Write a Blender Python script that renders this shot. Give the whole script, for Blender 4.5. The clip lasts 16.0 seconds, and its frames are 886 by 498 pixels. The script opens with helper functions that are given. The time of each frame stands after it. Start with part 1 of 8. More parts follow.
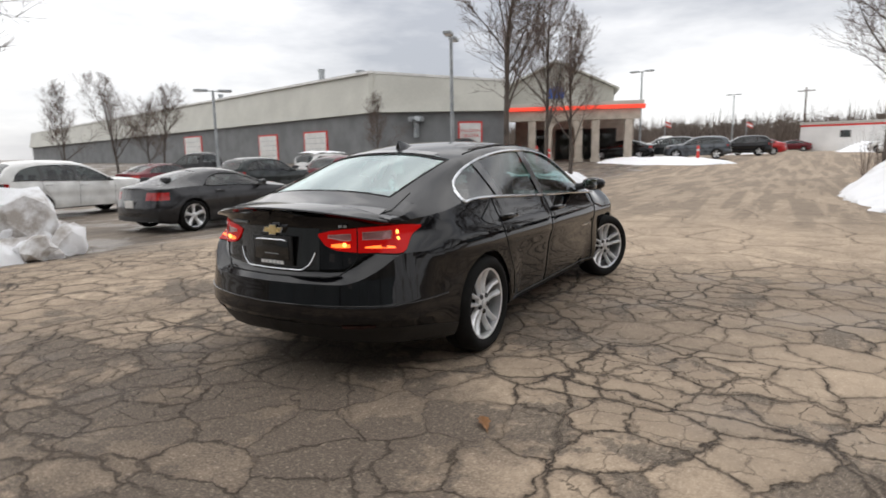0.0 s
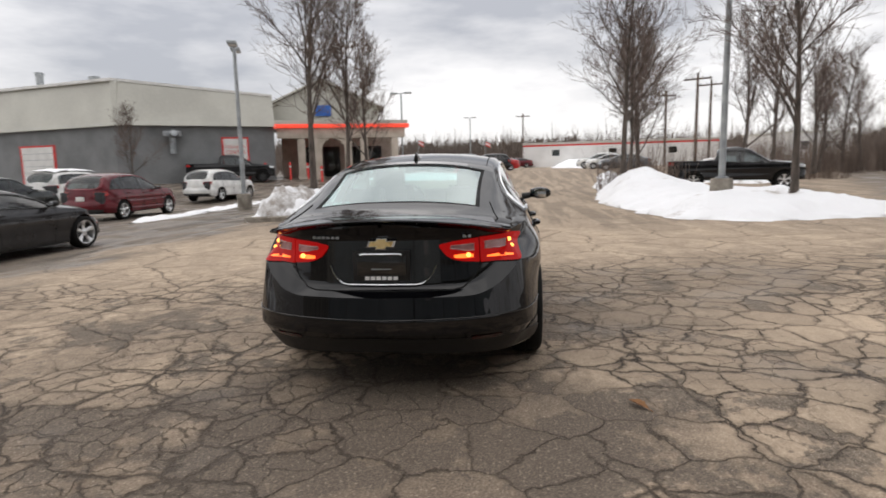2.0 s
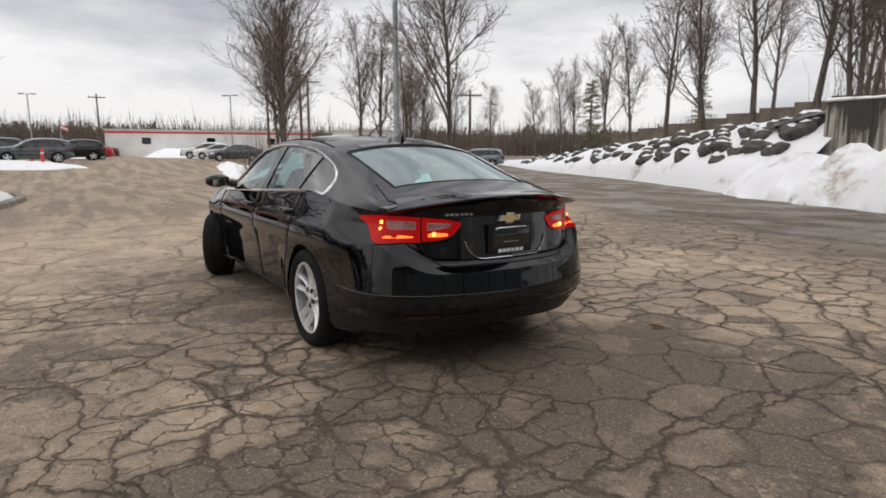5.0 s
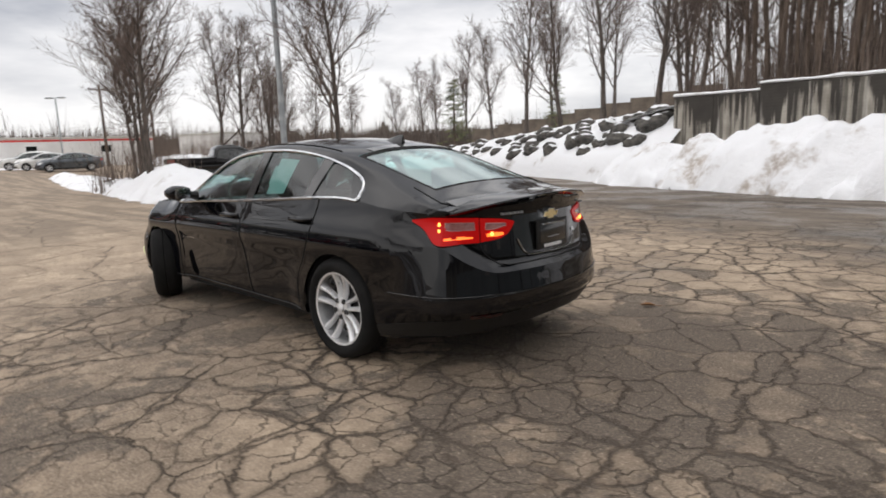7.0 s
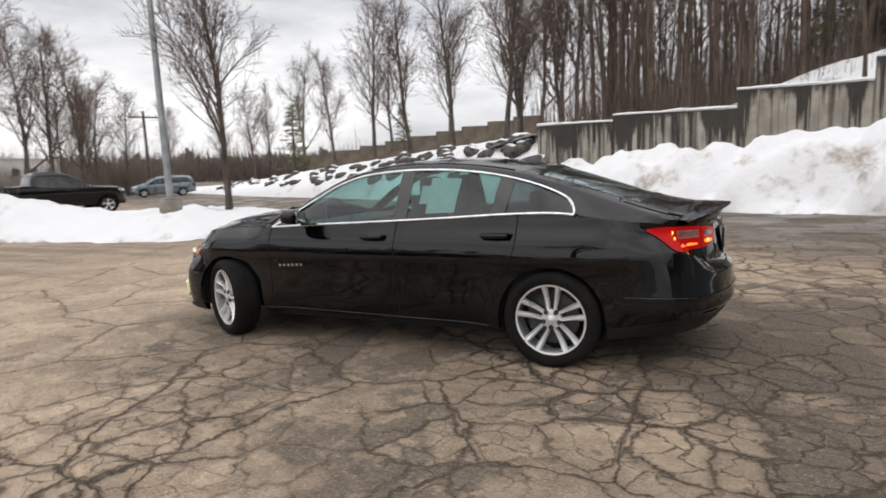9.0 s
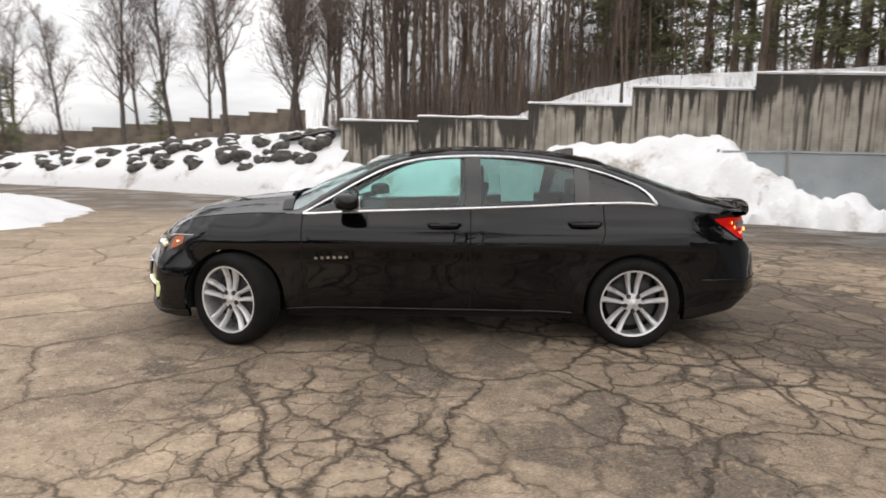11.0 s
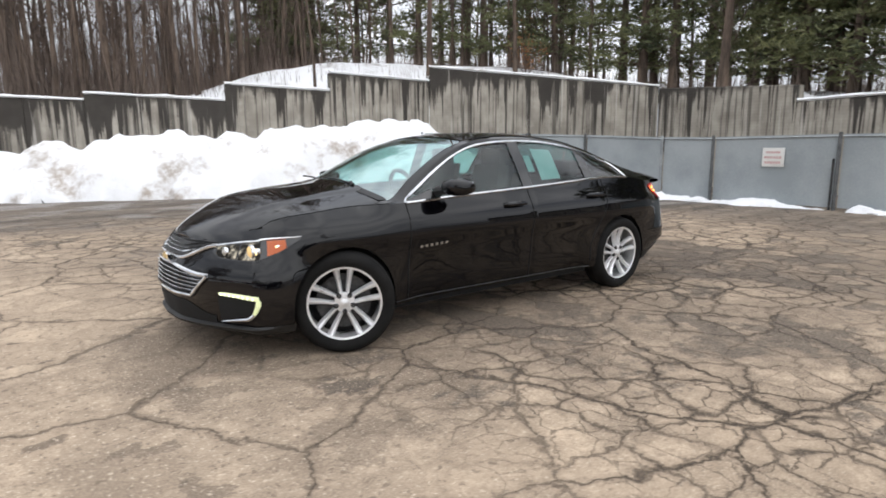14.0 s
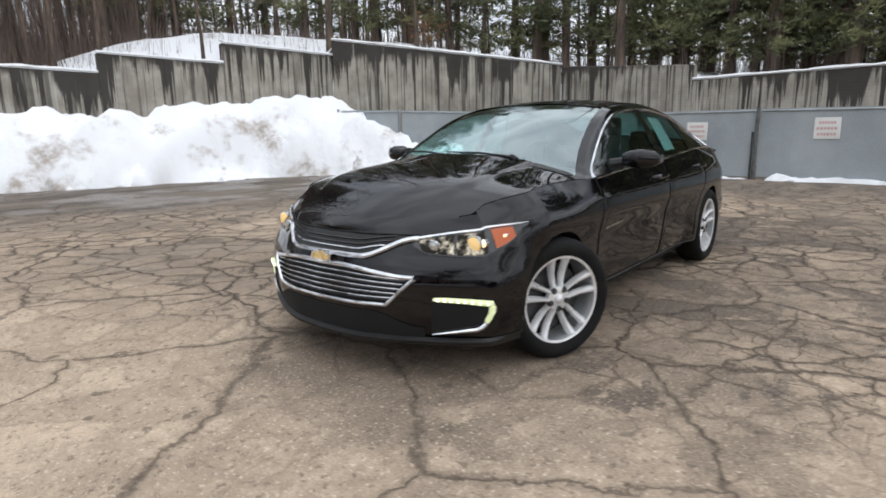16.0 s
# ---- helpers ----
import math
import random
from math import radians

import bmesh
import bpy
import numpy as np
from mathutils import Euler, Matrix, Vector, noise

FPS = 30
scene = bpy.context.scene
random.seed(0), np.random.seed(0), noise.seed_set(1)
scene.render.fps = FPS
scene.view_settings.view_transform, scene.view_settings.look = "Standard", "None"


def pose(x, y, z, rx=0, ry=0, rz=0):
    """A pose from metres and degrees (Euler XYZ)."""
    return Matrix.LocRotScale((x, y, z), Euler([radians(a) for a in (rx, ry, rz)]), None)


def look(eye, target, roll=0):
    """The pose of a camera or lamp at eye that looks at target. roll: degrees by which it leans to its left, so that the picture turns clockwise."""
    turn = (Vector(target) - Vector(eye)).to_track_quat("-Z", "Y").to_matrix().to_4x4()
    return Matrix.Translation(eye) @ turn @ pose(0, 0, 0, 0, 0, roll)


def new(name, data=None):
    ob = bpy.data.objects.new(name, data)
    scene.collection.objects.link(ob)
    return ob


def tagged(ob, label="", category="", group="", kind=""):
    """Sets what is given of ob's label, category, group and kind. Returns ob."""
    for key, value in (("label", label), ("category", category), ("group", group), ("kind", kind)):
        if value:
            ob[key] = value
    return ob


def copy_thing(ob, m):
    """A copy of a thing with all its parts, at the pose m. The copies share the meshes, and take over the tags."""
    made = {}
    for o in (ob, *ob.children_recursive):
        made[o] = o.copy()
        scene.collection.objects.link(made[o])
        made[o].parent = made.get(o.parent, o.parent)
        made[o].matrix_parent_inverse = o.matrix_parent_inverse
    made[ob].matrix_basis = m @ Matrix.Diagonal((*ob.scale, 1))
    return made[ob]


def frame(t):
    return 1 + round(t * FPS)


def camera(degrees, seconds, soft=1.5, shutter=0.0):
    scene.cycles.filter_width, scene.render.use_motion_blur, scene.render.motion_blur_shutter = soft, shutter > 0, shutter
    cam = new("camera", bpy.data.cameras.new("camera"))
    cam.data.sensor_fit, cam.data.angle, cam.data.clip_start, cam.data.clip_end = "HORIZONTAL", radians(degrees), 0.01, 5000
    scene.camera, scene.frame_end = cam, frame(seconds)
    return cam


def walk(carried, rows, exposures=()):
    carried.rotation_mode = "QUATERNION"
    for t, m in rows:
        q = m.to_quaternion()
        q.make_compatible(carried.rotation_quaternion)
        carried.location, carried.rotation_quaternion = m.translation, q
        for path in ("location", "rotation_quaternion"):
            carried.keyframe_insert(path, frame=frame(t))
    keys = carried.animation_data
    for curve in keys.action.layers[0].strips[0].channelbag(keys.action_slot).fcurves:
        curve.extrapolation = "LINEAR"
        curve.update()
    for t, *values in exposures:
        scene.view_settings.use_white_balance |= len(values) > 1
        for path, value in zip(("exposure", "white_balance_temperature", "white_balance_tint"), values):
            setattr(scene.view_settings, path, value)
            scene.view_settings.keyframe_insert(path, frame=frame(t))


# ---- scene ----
cam = camera(74.0, 16.0, soft=1.7, shutter=0.4)
PATH = [
    (0, (-4.806, -2.59, 1.297), (-3.113, -1.573, 0.98), -1.0),
    (0.5, (-5.035, -2.184, 1.286), (-3.249, -1.334, 0.993), -2.9),
    (1, (-5.234, -1.699, 1.294), (-3.367, -1.037, 1.02), -3.1),
    (1.5, (-5.441, -1.202, 1.304), (-3.512, -0.756, 1.025), -2.7),
    (2, (-5.51, -0.7, 1.291), (-3.543, -0.47, 1.015), -1.3),
    (2.5, (-5.589, -0.166, 1.284), (-3.61, -0.15, 0.992), -0.4),
    (3, (-5.506, 0.358, 1.269), (-3.539, 0.155, 0.969), -1.0),
    (3.5, (-5.475, 0.898, 1.267), (-3.556, 0.432, 0.955), -1.2),
    (4, (-5.392, 1.417, 1.257), (-3.555, 0.695, 0.937), -1.1),
    (4.2, (-5.318, 1.593, 1.252), (-3.523, 0.773, 0.93), -0.8),
    (6.3, (-4.71, 2.618, 1.248), (-3.193, 1.362, 0.903), -0.1),
    (6.5, (-4.646, 2.667, 1.232), (-3.167, 1.368, 0.878), -0.2),
    (7, (-4.383, 3.005, 1.283), (-3.017, 1.582, 0.951), -2.0),
    (7.5, (-3.939, 3.358, 1.295), (-2.67, 1.845, 0.978), -3.0),
    (8, (-3.47, 3.825, 1.29), (-2.292, 2.236, 0.996), -3.3),
    (8.5, (-2.932, 4.18, 1.287), (-1.905, 2.492, 0.977), -3.3),
    (8.7, (-2.725, 4.358, 1.323), (-1.765, 2.627, 1.031), -2.9),
    (10.8, (-0.346, 4.852, 1.298), (-0.236, 2.875, 1.019), 0.2),
    (11, (-0.099, 4.87, 1.27), (-0.091, 2.891, 0.981), 0.7),
    (11.5, (0.464, 4.876, 1.272), (0.248, 2.908, 0.992), 1.1),
    (12, (0.997, 4.8, 1.281), (0.543, 2.873, 0.997), 1.8),
    (12.5, (1.562, 4.755, 1.297), (0.896, 2.893, 1.003), 1.4),
    (13, (2.049, 4.558, 1.295), (1.162, 2.8, 0.948), 1.6),
    (13.5, (2.569, 4.386, 1.29), (1.523, 2.716, 0.947), -0.3),
    (14, (3.04, 4.143, 1.286), (1.86, 2.565, 0.942), -0.4),
    (14.5, (3.541, 3.835, 1.286), (2.237, 2.361, 0.931), -0.2),
    (15, (3.856, 3.39, 1.272), (2.448, 2.017, 0.91), -0.2),
    (15.5, (4.02, 2.827, 1.261), (2.547, 1.528, 0.882), -0.9),
    (16, (4.086, 2.294, 1.221), (2.563, 1.065, 0.811), -0.9),
]
walk(cam, [(t, look(eye, target, roll)) for t, eye, target, roll in PATH], exposures=[(0, 0.15, 6550, 10), (1.5, 0.08, 6650, 11), (3, 0.00, 6650, 11), (4.2, -0.16, 6650, 11), (6.3, 0.00, 6600, 11), (8.7, 0.06, 6600, 11), (11, 0.18, 6750, 11), (12.5, 0.36, 6600, 10), (13.5, 0.45, 6400, 10), (15, 0.36, 6200, 9), (16, 0.25, 6150, 9)])

# ---- light and sky: a bright, even overcast ----
SUN_ELEV, SUN_TURN = radians(52), radians(20)
world = bpy.data.worlds.new("overcast_sky")
scene.world = world
world.use_nodes = True
wn, wl = world.node_tree.nodes, world.node_tree.links
wn.clear()
w_out, w_bg = wn.new("ShaderNodeOutputWorld"), wn.new("ShaderNodeBackground")
w_sky = wn.new("ShaderNodeTexSky")
w_sky.sky_type, w_sky.sun_disc = "NISHITA", False
w_sky.sun_elevation, w_sky.sun_rotation = SUN_ELEV, SUN_TURN
w_tc, w_map, w_noise, w_ramp = (wn.new(k) for k in ("ShaderNodeTexCoord", "ShaderNodeMapping", "ShaderNodeTexNoise", "ShaderNodeValToRGB"))
w_map.inputs["Scale"].default_value = (1.0, 1.0, 3.6)
w_noise.inputs["Scale"].default_value, w_noise.inputs["Detail"].default_value = 1.7, 7
w_noise.inputs["Roughness"].default_value = 0.55
e = w_ramp.color_ramp.elements
e[0].position, e[0].color = 0.36, (4.3, 4.5, 4.95, 1)
e[1].position, e[1].color = 0.60, (9.4, 9.4, 9.5, 1)
w_mix = wn.new("ShaderNodeMixRGB")
w_up, w_rise, w_dome = wn.new("ShaderNodeSeparateXYZ"), wn.new("ShaderNodeMapRange"), wn.new("ShaderNodeVectorMath")
for key, v in (("From Min", 0.0), ("From Max", 1.0), ("To Min", 0.95), ("To Max", 1.60)):
    w_rise.inputs[key].default_value = v
w_dome.operation = "MULTIPLY"
w_mix.inputs[0].default_value = 0.93
for a, b in ((w_tc.outputs["Generated"], w_map.inputs[0]), (w_map.outputs[0], w_noise.inputs["Vector"]), (w_noise.outputs["Fac"], w_ramp.inputs[0]),
             (w_tc.outputs["Generated"], w_up.inputs[0]), (w_up.outputs[2], w_rise.inputs[0]), (w_ramp.outputs[0], w_dome.inputs[0]), (w_rise.outputs[0], w_dome.inputs[1]),
             (w_sky.outputs[0], w_mix.inputs[1]), (w_dome.outputs[0], w_mix.inputs[2]), (w_mix.outputs[0], w_bg.inputs[0]), (w_bg.outputs[0], w_out.inputs[0])):
    wl.new(a, b)
w_bg.inputs[1].default_value = 0.108
sun_data = bpy.data.lights.new("sun", "SUN")
sun_data.energy, sun_data.angle, sun_data.color = 0.6, radians(110), (1.0, 0.95, 0.88)
sun = new("sun", sun_data)
sun.matrix_world = look((40 * math.sin(SUN_TURN), 40 * math.cos(SUN_TURN), 51), (0, 0, 0))

# ---- materials ----
def shader(name):
    m = bpy.data.materials.new(name)
    m.use_nodes = True
    return m, m.node_tree.nodes, m.node_tree.links, m.node_tree.nodes["Principled BSDF"]


def surface(name, dark, light, scale=6.0, rough=0.6, metal=0.0, bump=0.15, fine=60.0, coat=0.0, rough_spread=0.12, stretch=(1, 1, 1), low=0.35, high=0.65):
    """A surface that varies between two colours at a coarse and a fine scale."""
    m, n, l, b = shader(name)
    tc, mp = n.new("ShaderNodeTexCoord"), n.new("ShaderNodeMapping")
    mp.inputs["Scale"].default_value = stretch
    l.new(tc.outputs["Object"], mp.inputs[0])
    big, small = n.new("ShaderNodeTexNoise"), n.new("ShaderNodeTexNoise")
    big.inputs["Scale"].default_value, big.inputs["Detail"].default_value = scale, 6
    small.inputs["Scale"].default_value, small.inputs["Detail"].default_value = fine, 4
    add = n.new("ShaderNodeMath")
    add.operation = "MULTIPLY_ADD"
    add.inputs[1].default_value = 0.3
    sub = n.new("ShaderNodeMath")
    sub.operation = "SUBTRACT"
    sub.inputs[1].default_value = 0.15
    ramp = n.new("ShaderNodeValToRGB")
    ramp.color_ramp.elements[0].position, ramp.color_ramp.elements[0].color = low, (*dark, 1)
    ramp.color_ramp.elements[1].position, ramp.color_ramp.elements[1].color = high, (*light, 1)
    for t in (big, small):
        l.new(mp.outputs[0], t.inputs["Vector"])
    l.new(small.outputs["Fac"], add.inputs[0])
    l.new(big.outputs["Fac"], add.inputs[2])
    l.new(add.outputs[0], sub.inputs[0])
    l.new(sub.outputs[0], ramp.inputs[0])
    l.new(ramp.outputs[0], b.inputs["Base Color"])
    b.inputs["Metallic"].default_value = metal
    mr = n.new("ShaderNodeMapRange")
    mr.inputs["To Min"].default_value, mr.inputs["To Max"].default_value = max(0.02, rough - rough_spread), min(1, rough + rough_spread)
    l.new(big.outputs["Fac"], mr.inputs[0])
    l.new(mr.outputs[0], b.inputs["Roughness"])
    if coat:
        b.inputs["Coat Weight"].default_value, b.inputs["Coat Roughness"].default_value = coat, 0.04
    if bump:
        bp = n.new("ShaderNodeBump")
        bp.inputs["Strength"].default_value, bp.inputs["Distance"].default_value = bump, 0.02
        l.new(add.outputs[0], bp.inputs["Height"])
        l.new(bp.outputs[0], b.inputs["Normal"])
    return m


def paint(name, colour, metal=0.0, rough=0.28, coat_ior=1.46):
    """Car paint under a smooth clear coat."""
    m = surface(name, tuple(c * 0.85 for c in colour), tuple(min(1, c * 1.15 + 0.001) for c in colour), 2.2, rough, metal, 0.0, 40, 0.9, 0.06)
    b = m.node_tree.nodes["Principled BSDF"]
    b.inputs["Specular IOR Level"].default_value = 0.0
    b.inputs["Coat Weight"].default_value, b.inputs["Coat IOR"].default_value, b.inputs["Coat Roughness"].default_value = 1.0, coat_ior, 0.018
    return m


def glow(name, colour, strength, base=(0.5, 0.5, 0.5)):
    m, n, l, b = shader(name)
    b.inputs["Base Color"].default_value = (*base, 1)
    b.inputs["Emission Color"].default_value = (*colour, 1)
    b.inputs["Emission Strength"].default_value = strength
    b.inputs["Roughness"].default_value = 0.2
    return m


def pane_glass(name, tint, alpha=0.35, rough=0.03, ior=1.6, sheen=(1, 1, 1)):
    """Thin tinted glass: see-through and glossy by its own Fresnel."""
    m, n, l, b = shader(name)
    b.inputs["Base Color"].default_value = (*tint, 1)
    b.inputs["Roughness"].default_value = rough
    b.inputs["IOR"].default_value = 1.5
    tr, mx, fr, gl = n.new("ShaderNodeBsdfTransparent"), n.new("ShaderNodeMixShader"), n.new("ShaderNodeLayerWeight"), n.new("ShaderNodeBsdfGlossy")
    tr.inputs[0].default_value = (*(1 - alpha * (1 - c) for c in tint), 1)
    gl.inputs["Roughness"].default_value = rough
    gl.inputs["Color"].default_value = (*sheen, 1)
    fr.inputs[0].default_value = 0.5
    f0 = ((ior - 1) / (ior + 1)) ** 2
    p5, ma = n.new("ShaderNodeMath"), n.new("ShaderNodeMath")
    p5.operation, ma.operation = "POWER", "MULTIPLY_ADD"
    p5.inputs[1].default_value, ma.inputs[1].default_value, ma.inputs[2].default_value = 4.0, 1 - f0, f0
    l.new(fr.outputs["Facing"], p5.inputs[0])
    l.new(p5.outputs[0], ma.inputs[0])
    l.new(ma.outputs[0], mx.inputs[0])
    l.new(tr.outputs[0], mx.inputs[1])
    l.new(gl.outputs[0], mx.inputs[2])
    l.new(mx.outputs[0], n["Material Output"].inputs[0])
    return m


def asphalt_material():
    m, n, l, b = shader("cracked_asphalt")
    tc = n.new("ShaderNodeTexCoord")

    def noise_tex(scale, detail=5, vec=None, rough=0.55):
        t = n.new("ShaderNodeTexNoise")
        t.inputs["Scale"].default_value, t.inputs["Detail"].default_value, t.inputs["Roughness"].default_value = scale, detail, rough
        l.new(vec or tc.outputs["Object"], t.inputs["Vector"])
        return t

    def calc(op, a, c, clamp=False):
        t = n.new("ShaderNodeMath")
        t.operation, t.use_clamp = op, clamp
        for i, v in enumerate((a, c)):
            if isinstance(v, (int, float)):
                t.inputs[i].default_value = v
            else:
                l.new(v, t.inputs[i])
        return t.outputs[0]

    def span(v, lo, hi, to0=0.0, to1=1.0):
        t = n.new("ShaderNodeMapRange")
        t.interpolation_type = "SMOOTHSTEP"
        for k, x in (("From Min", lo), ("From Max", hi), ("To Min", to0), ("To Max", to1)):
            t.inputs[k].default_value = x
        l.new(v, t.inputs[0])
        return t.outputs[0]

    def blend(f, a, c):
        t = n.new("ShaderNodeMixRGB")
        l.new(f, t.inputs[0])
        for i, v in ((1, a), (2, c)):
            if isinstance(v, tuple):
                t.inputs[i].default_value = (*v, 1)
            else:
                l.new(v, t.inputs[i])
        return t.outputs[0]

    # crack lines: two nets of cells, bent by noise so that no line runs straight
    warp = n.new("ShaderNodeVectorMath")
    warp.operation = "MULTIPLY_ADD"
    warp.inputs[1].default_value = (0.42, 0.42, 0.0)
    l.new(noise_tex(1.5, 5, None, 0.65).outputs["Color"], warp.inputs[0])
    warp2 = n.new("ShaderNodeVectorMath")
    warp2.operation = "MULTIPLY_ADD"
    warp2.inputs[1].default_value = (0.13, 0.13, 0.0)
    l.new(noise_tex(7.0, 6, None, 0.78).outputs["Color"], warp2.inputs[0])
    l.new(tc.outputs["Object"], warp2.inputs[2])
    l.new(warp2.outputs[0], warp.inputs[2])

    def net(scale, seed_shift, cells=False):
        mp = n.new("ShaderNodeMapping")
        mp.inputs["Location"].default_value = (seed_shift, seed_shift * 0.7, 0)
        l.new(warp.outputs[0], mp.inputs[0])
        v = n.new("ShaderNodeTexVoronoi")
        v.voronoi_dimensions, v.feature = "2D", "DISTANCE_TO_EDGE"
        v.inputs["Scale"].default_value = scale
        l.new(mp.outputs[0], v.inputs["Vector"])
        if cells:
            v.feature = "F1"
            part = n.new("ShaderNodeSeparateXYZ")
            l.new(v.outputs["Color"], part.inputs[0])
            return part.outputs[0]
        return v.outputs["Distance"]

    sep = n.new("ShaderNodeSeparateXYZ")
    l.new(tc.outputs["Object"], sep.inputs[0])
    n_big, n_mid, n_fine = noise_tex(0.16, 3), noise_tex(0.55, 4), noise_tex(3.2, 5, None, 0.6)
    sound = span(calc("ADD", calc("ADD", sep.outputs[0], calc("MULTIPLY", sep.outputs[1], 0.25)), calc("MULTIPLY", n_mid.outputs["Fac"], 2.5)), 1.9, 4.2)   # sounder ground ahead of the car
    worn = calc("MULTIPLY", span(calc("ADD", calc("MULTIPLY", n_big.outputs["Fac"], 0.6), calc("MULTIPLY", n_mid.outputs["Fac"], 0.4)), 0.37, 0.48), calc("SUBTRACT", 1.0, calc("MULTIPLY", sound, 0.85)))
    wide = calc("MULTIPLY", span(n_mid.outputs["Fac"], 0.32, 0.68, 0.010, 0.043), span(noise_tex(5.0, 3).outputs["Fac"], 0.3, 0.7, 0.55, 1.5))
    fine_net, coarse_net, tiny_net = net(2.7, 3.1), net(0.80, 9.4), net(5.6, 1.7)
    fine_line = calc("SUBTRACT", 1.0, calc("DIVIDE", fine_net, calc("MULTIPLY", wide, 1.4), True), True)
    fine_line = calc("MULTIPLY", fine_line, calc("MULTIPLY", worn, span(noise_tex(1.3, 4).outputs["Fac"], 0.36, 0.54, 0.25, 1.0)))
    tiny_line = calc("SUBTRACT", 1.0, calc("DIVIDE", tiny_net, calc("MULTIPLY", wide, 1.2), True), True)
    tiny_line = calc("MULTIPLY", tiny_line, calc("MULTIPLY", worn, span(noise_tex(0.45, 3).outputs["Fac"], 0.44, 0.54)))
    coarse_line = calc("SUBTRACT", 1.0, calc("DIVIDE", coarse_net, calc("MULTIPLY", wide, 0.55), True), True)
    coarse_line = calc("MULTIPLY", coarse_line, span(noise_tex(0.5, 2).outputs["Fac"], 0.34, 0.46))
    coarse_line = calc("MULTIPLY", coarse_line, calc("SUBTRACT", 1.0, calc("MULTIPLY", sound, 0.45)))
    crack = calc("MAXIMUM", calc("MAXIMUM", fine_line, calc("MULTIPLY", tiny_line, 0.8)), coarse_line)
    grit, grain, mott = noise_tex(85, 3, None, 0.7), noise_tex(14, 6, None, 0.65), noise_tex(1.9, 6, None, 0.68)
    edge_noise = calc("MULTIPLY", n_fine.outputs["Fac"], 0.24)
    halo_f = calc("SUBTRACT", 1.0, calc("DIVIDE", fine_net, edge_noise, True), True)
    halo_c = calc("MULTIPLY", calc("SUBTRACT", 1.0, calc("DIVIDE", coarse_net, calc("MULTIPLY", edge_noise, 0.30), True), True), 0.7)
    halo = calc("MULTIPLY", calc("MAXIMUM", calc("MULTIPLY", halo_f, worn), halo_c), span(mott.outputs["Fac"], 0.32, 0.60, 0.40, 0.95))
    # aggregate, dust and stains
    base = blend(span(grain.outputs["Fac"], 0.30, 0.70), (0.350, 0.276, 0.206), (0.550, 0.446, 0.340))
    base = blend(span(mott.outputs["Fac"], 0.58, 0.36, 0.0, 0.66), base, (0.170, 0.132, 0.098))
    base = blend(span(noise_tex(6.5, 5, None, 0.6).outputs["Fac"], 0.56, 0.36, 0.0, 0.55), base, (0.185, 0.144, 0.106))
    base = blend(span(grit.outputs["Fac"], 0.46, 0.70, 0.0, 0.5), base, (0.62, 0.53, 0.42))
    base = blend(span(grit.outputs["Fac"], 0.50, 0.32, 0.0, 0.5), base, (0.11, 0.086, 0.066))
    pebble = noise_tex(34, 4, None, 0.75)
    base = blend(span(pebble.outputs["Fac"], 0.44, 0.30, 0.0, 0.6), base, (0.15, 0.116, 0.087))
    base = blend(span(pebble.outputs["Fac"], 0.56, 0.70, 0.0, 0.5), base, (0.62, 0.525, 0.415))
    dusty = span(noise_tex(0.23, 4).outputs["Fac"], 0.42, 0.62, 0.0, 0.35)
    base = blend(dusty, base, (0.54, 0.435, 0.325))
    pale = n.new("ShaderNodeVectorMath")
    pale.operation = "DISTANCE"
    pale.inputs[1].default_value = (-1.2, -3.2, 0)
    l.new(tc.outputs["Object"], pale.inputs[0])
    scoured = span(calc("ADD", pale.outputs["Value"], calc("MULTIPLY", calc("SUBTRACT", n_mid.outputs["Fac"], 0.5), 3.0)), 2.6, 0.9, 0.0, 0.45)
    base = blend(scoured, base, (0.60, 0.49, 0.375))
    base = blend(calc("MULTIPLY", sound, 0.25), base, (0.60, 0.495, 0.385))
    damp = span(noise_tex(0.17, 5, None, 0.62).outputs["Fac"], 0.48, 0.62, 0.0, 0.50)
    damp = calc("MULTIPLY", damp, calc("SUBTRACT", 1.0, sound))
    base = blend(damp, base, (0.085, 0.070, 0.058))
    # sooty and oily ground round the car with some painted contact shade, each stain with a torn outline
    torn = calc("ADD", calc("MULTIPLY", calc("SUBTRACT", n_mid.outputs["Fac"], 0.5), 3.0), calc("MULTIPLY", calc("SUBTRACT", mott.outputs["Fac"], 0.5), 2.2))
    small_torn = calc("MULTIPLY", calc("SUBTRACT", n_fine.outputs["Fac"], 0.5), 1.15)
    soot_and_shade = None
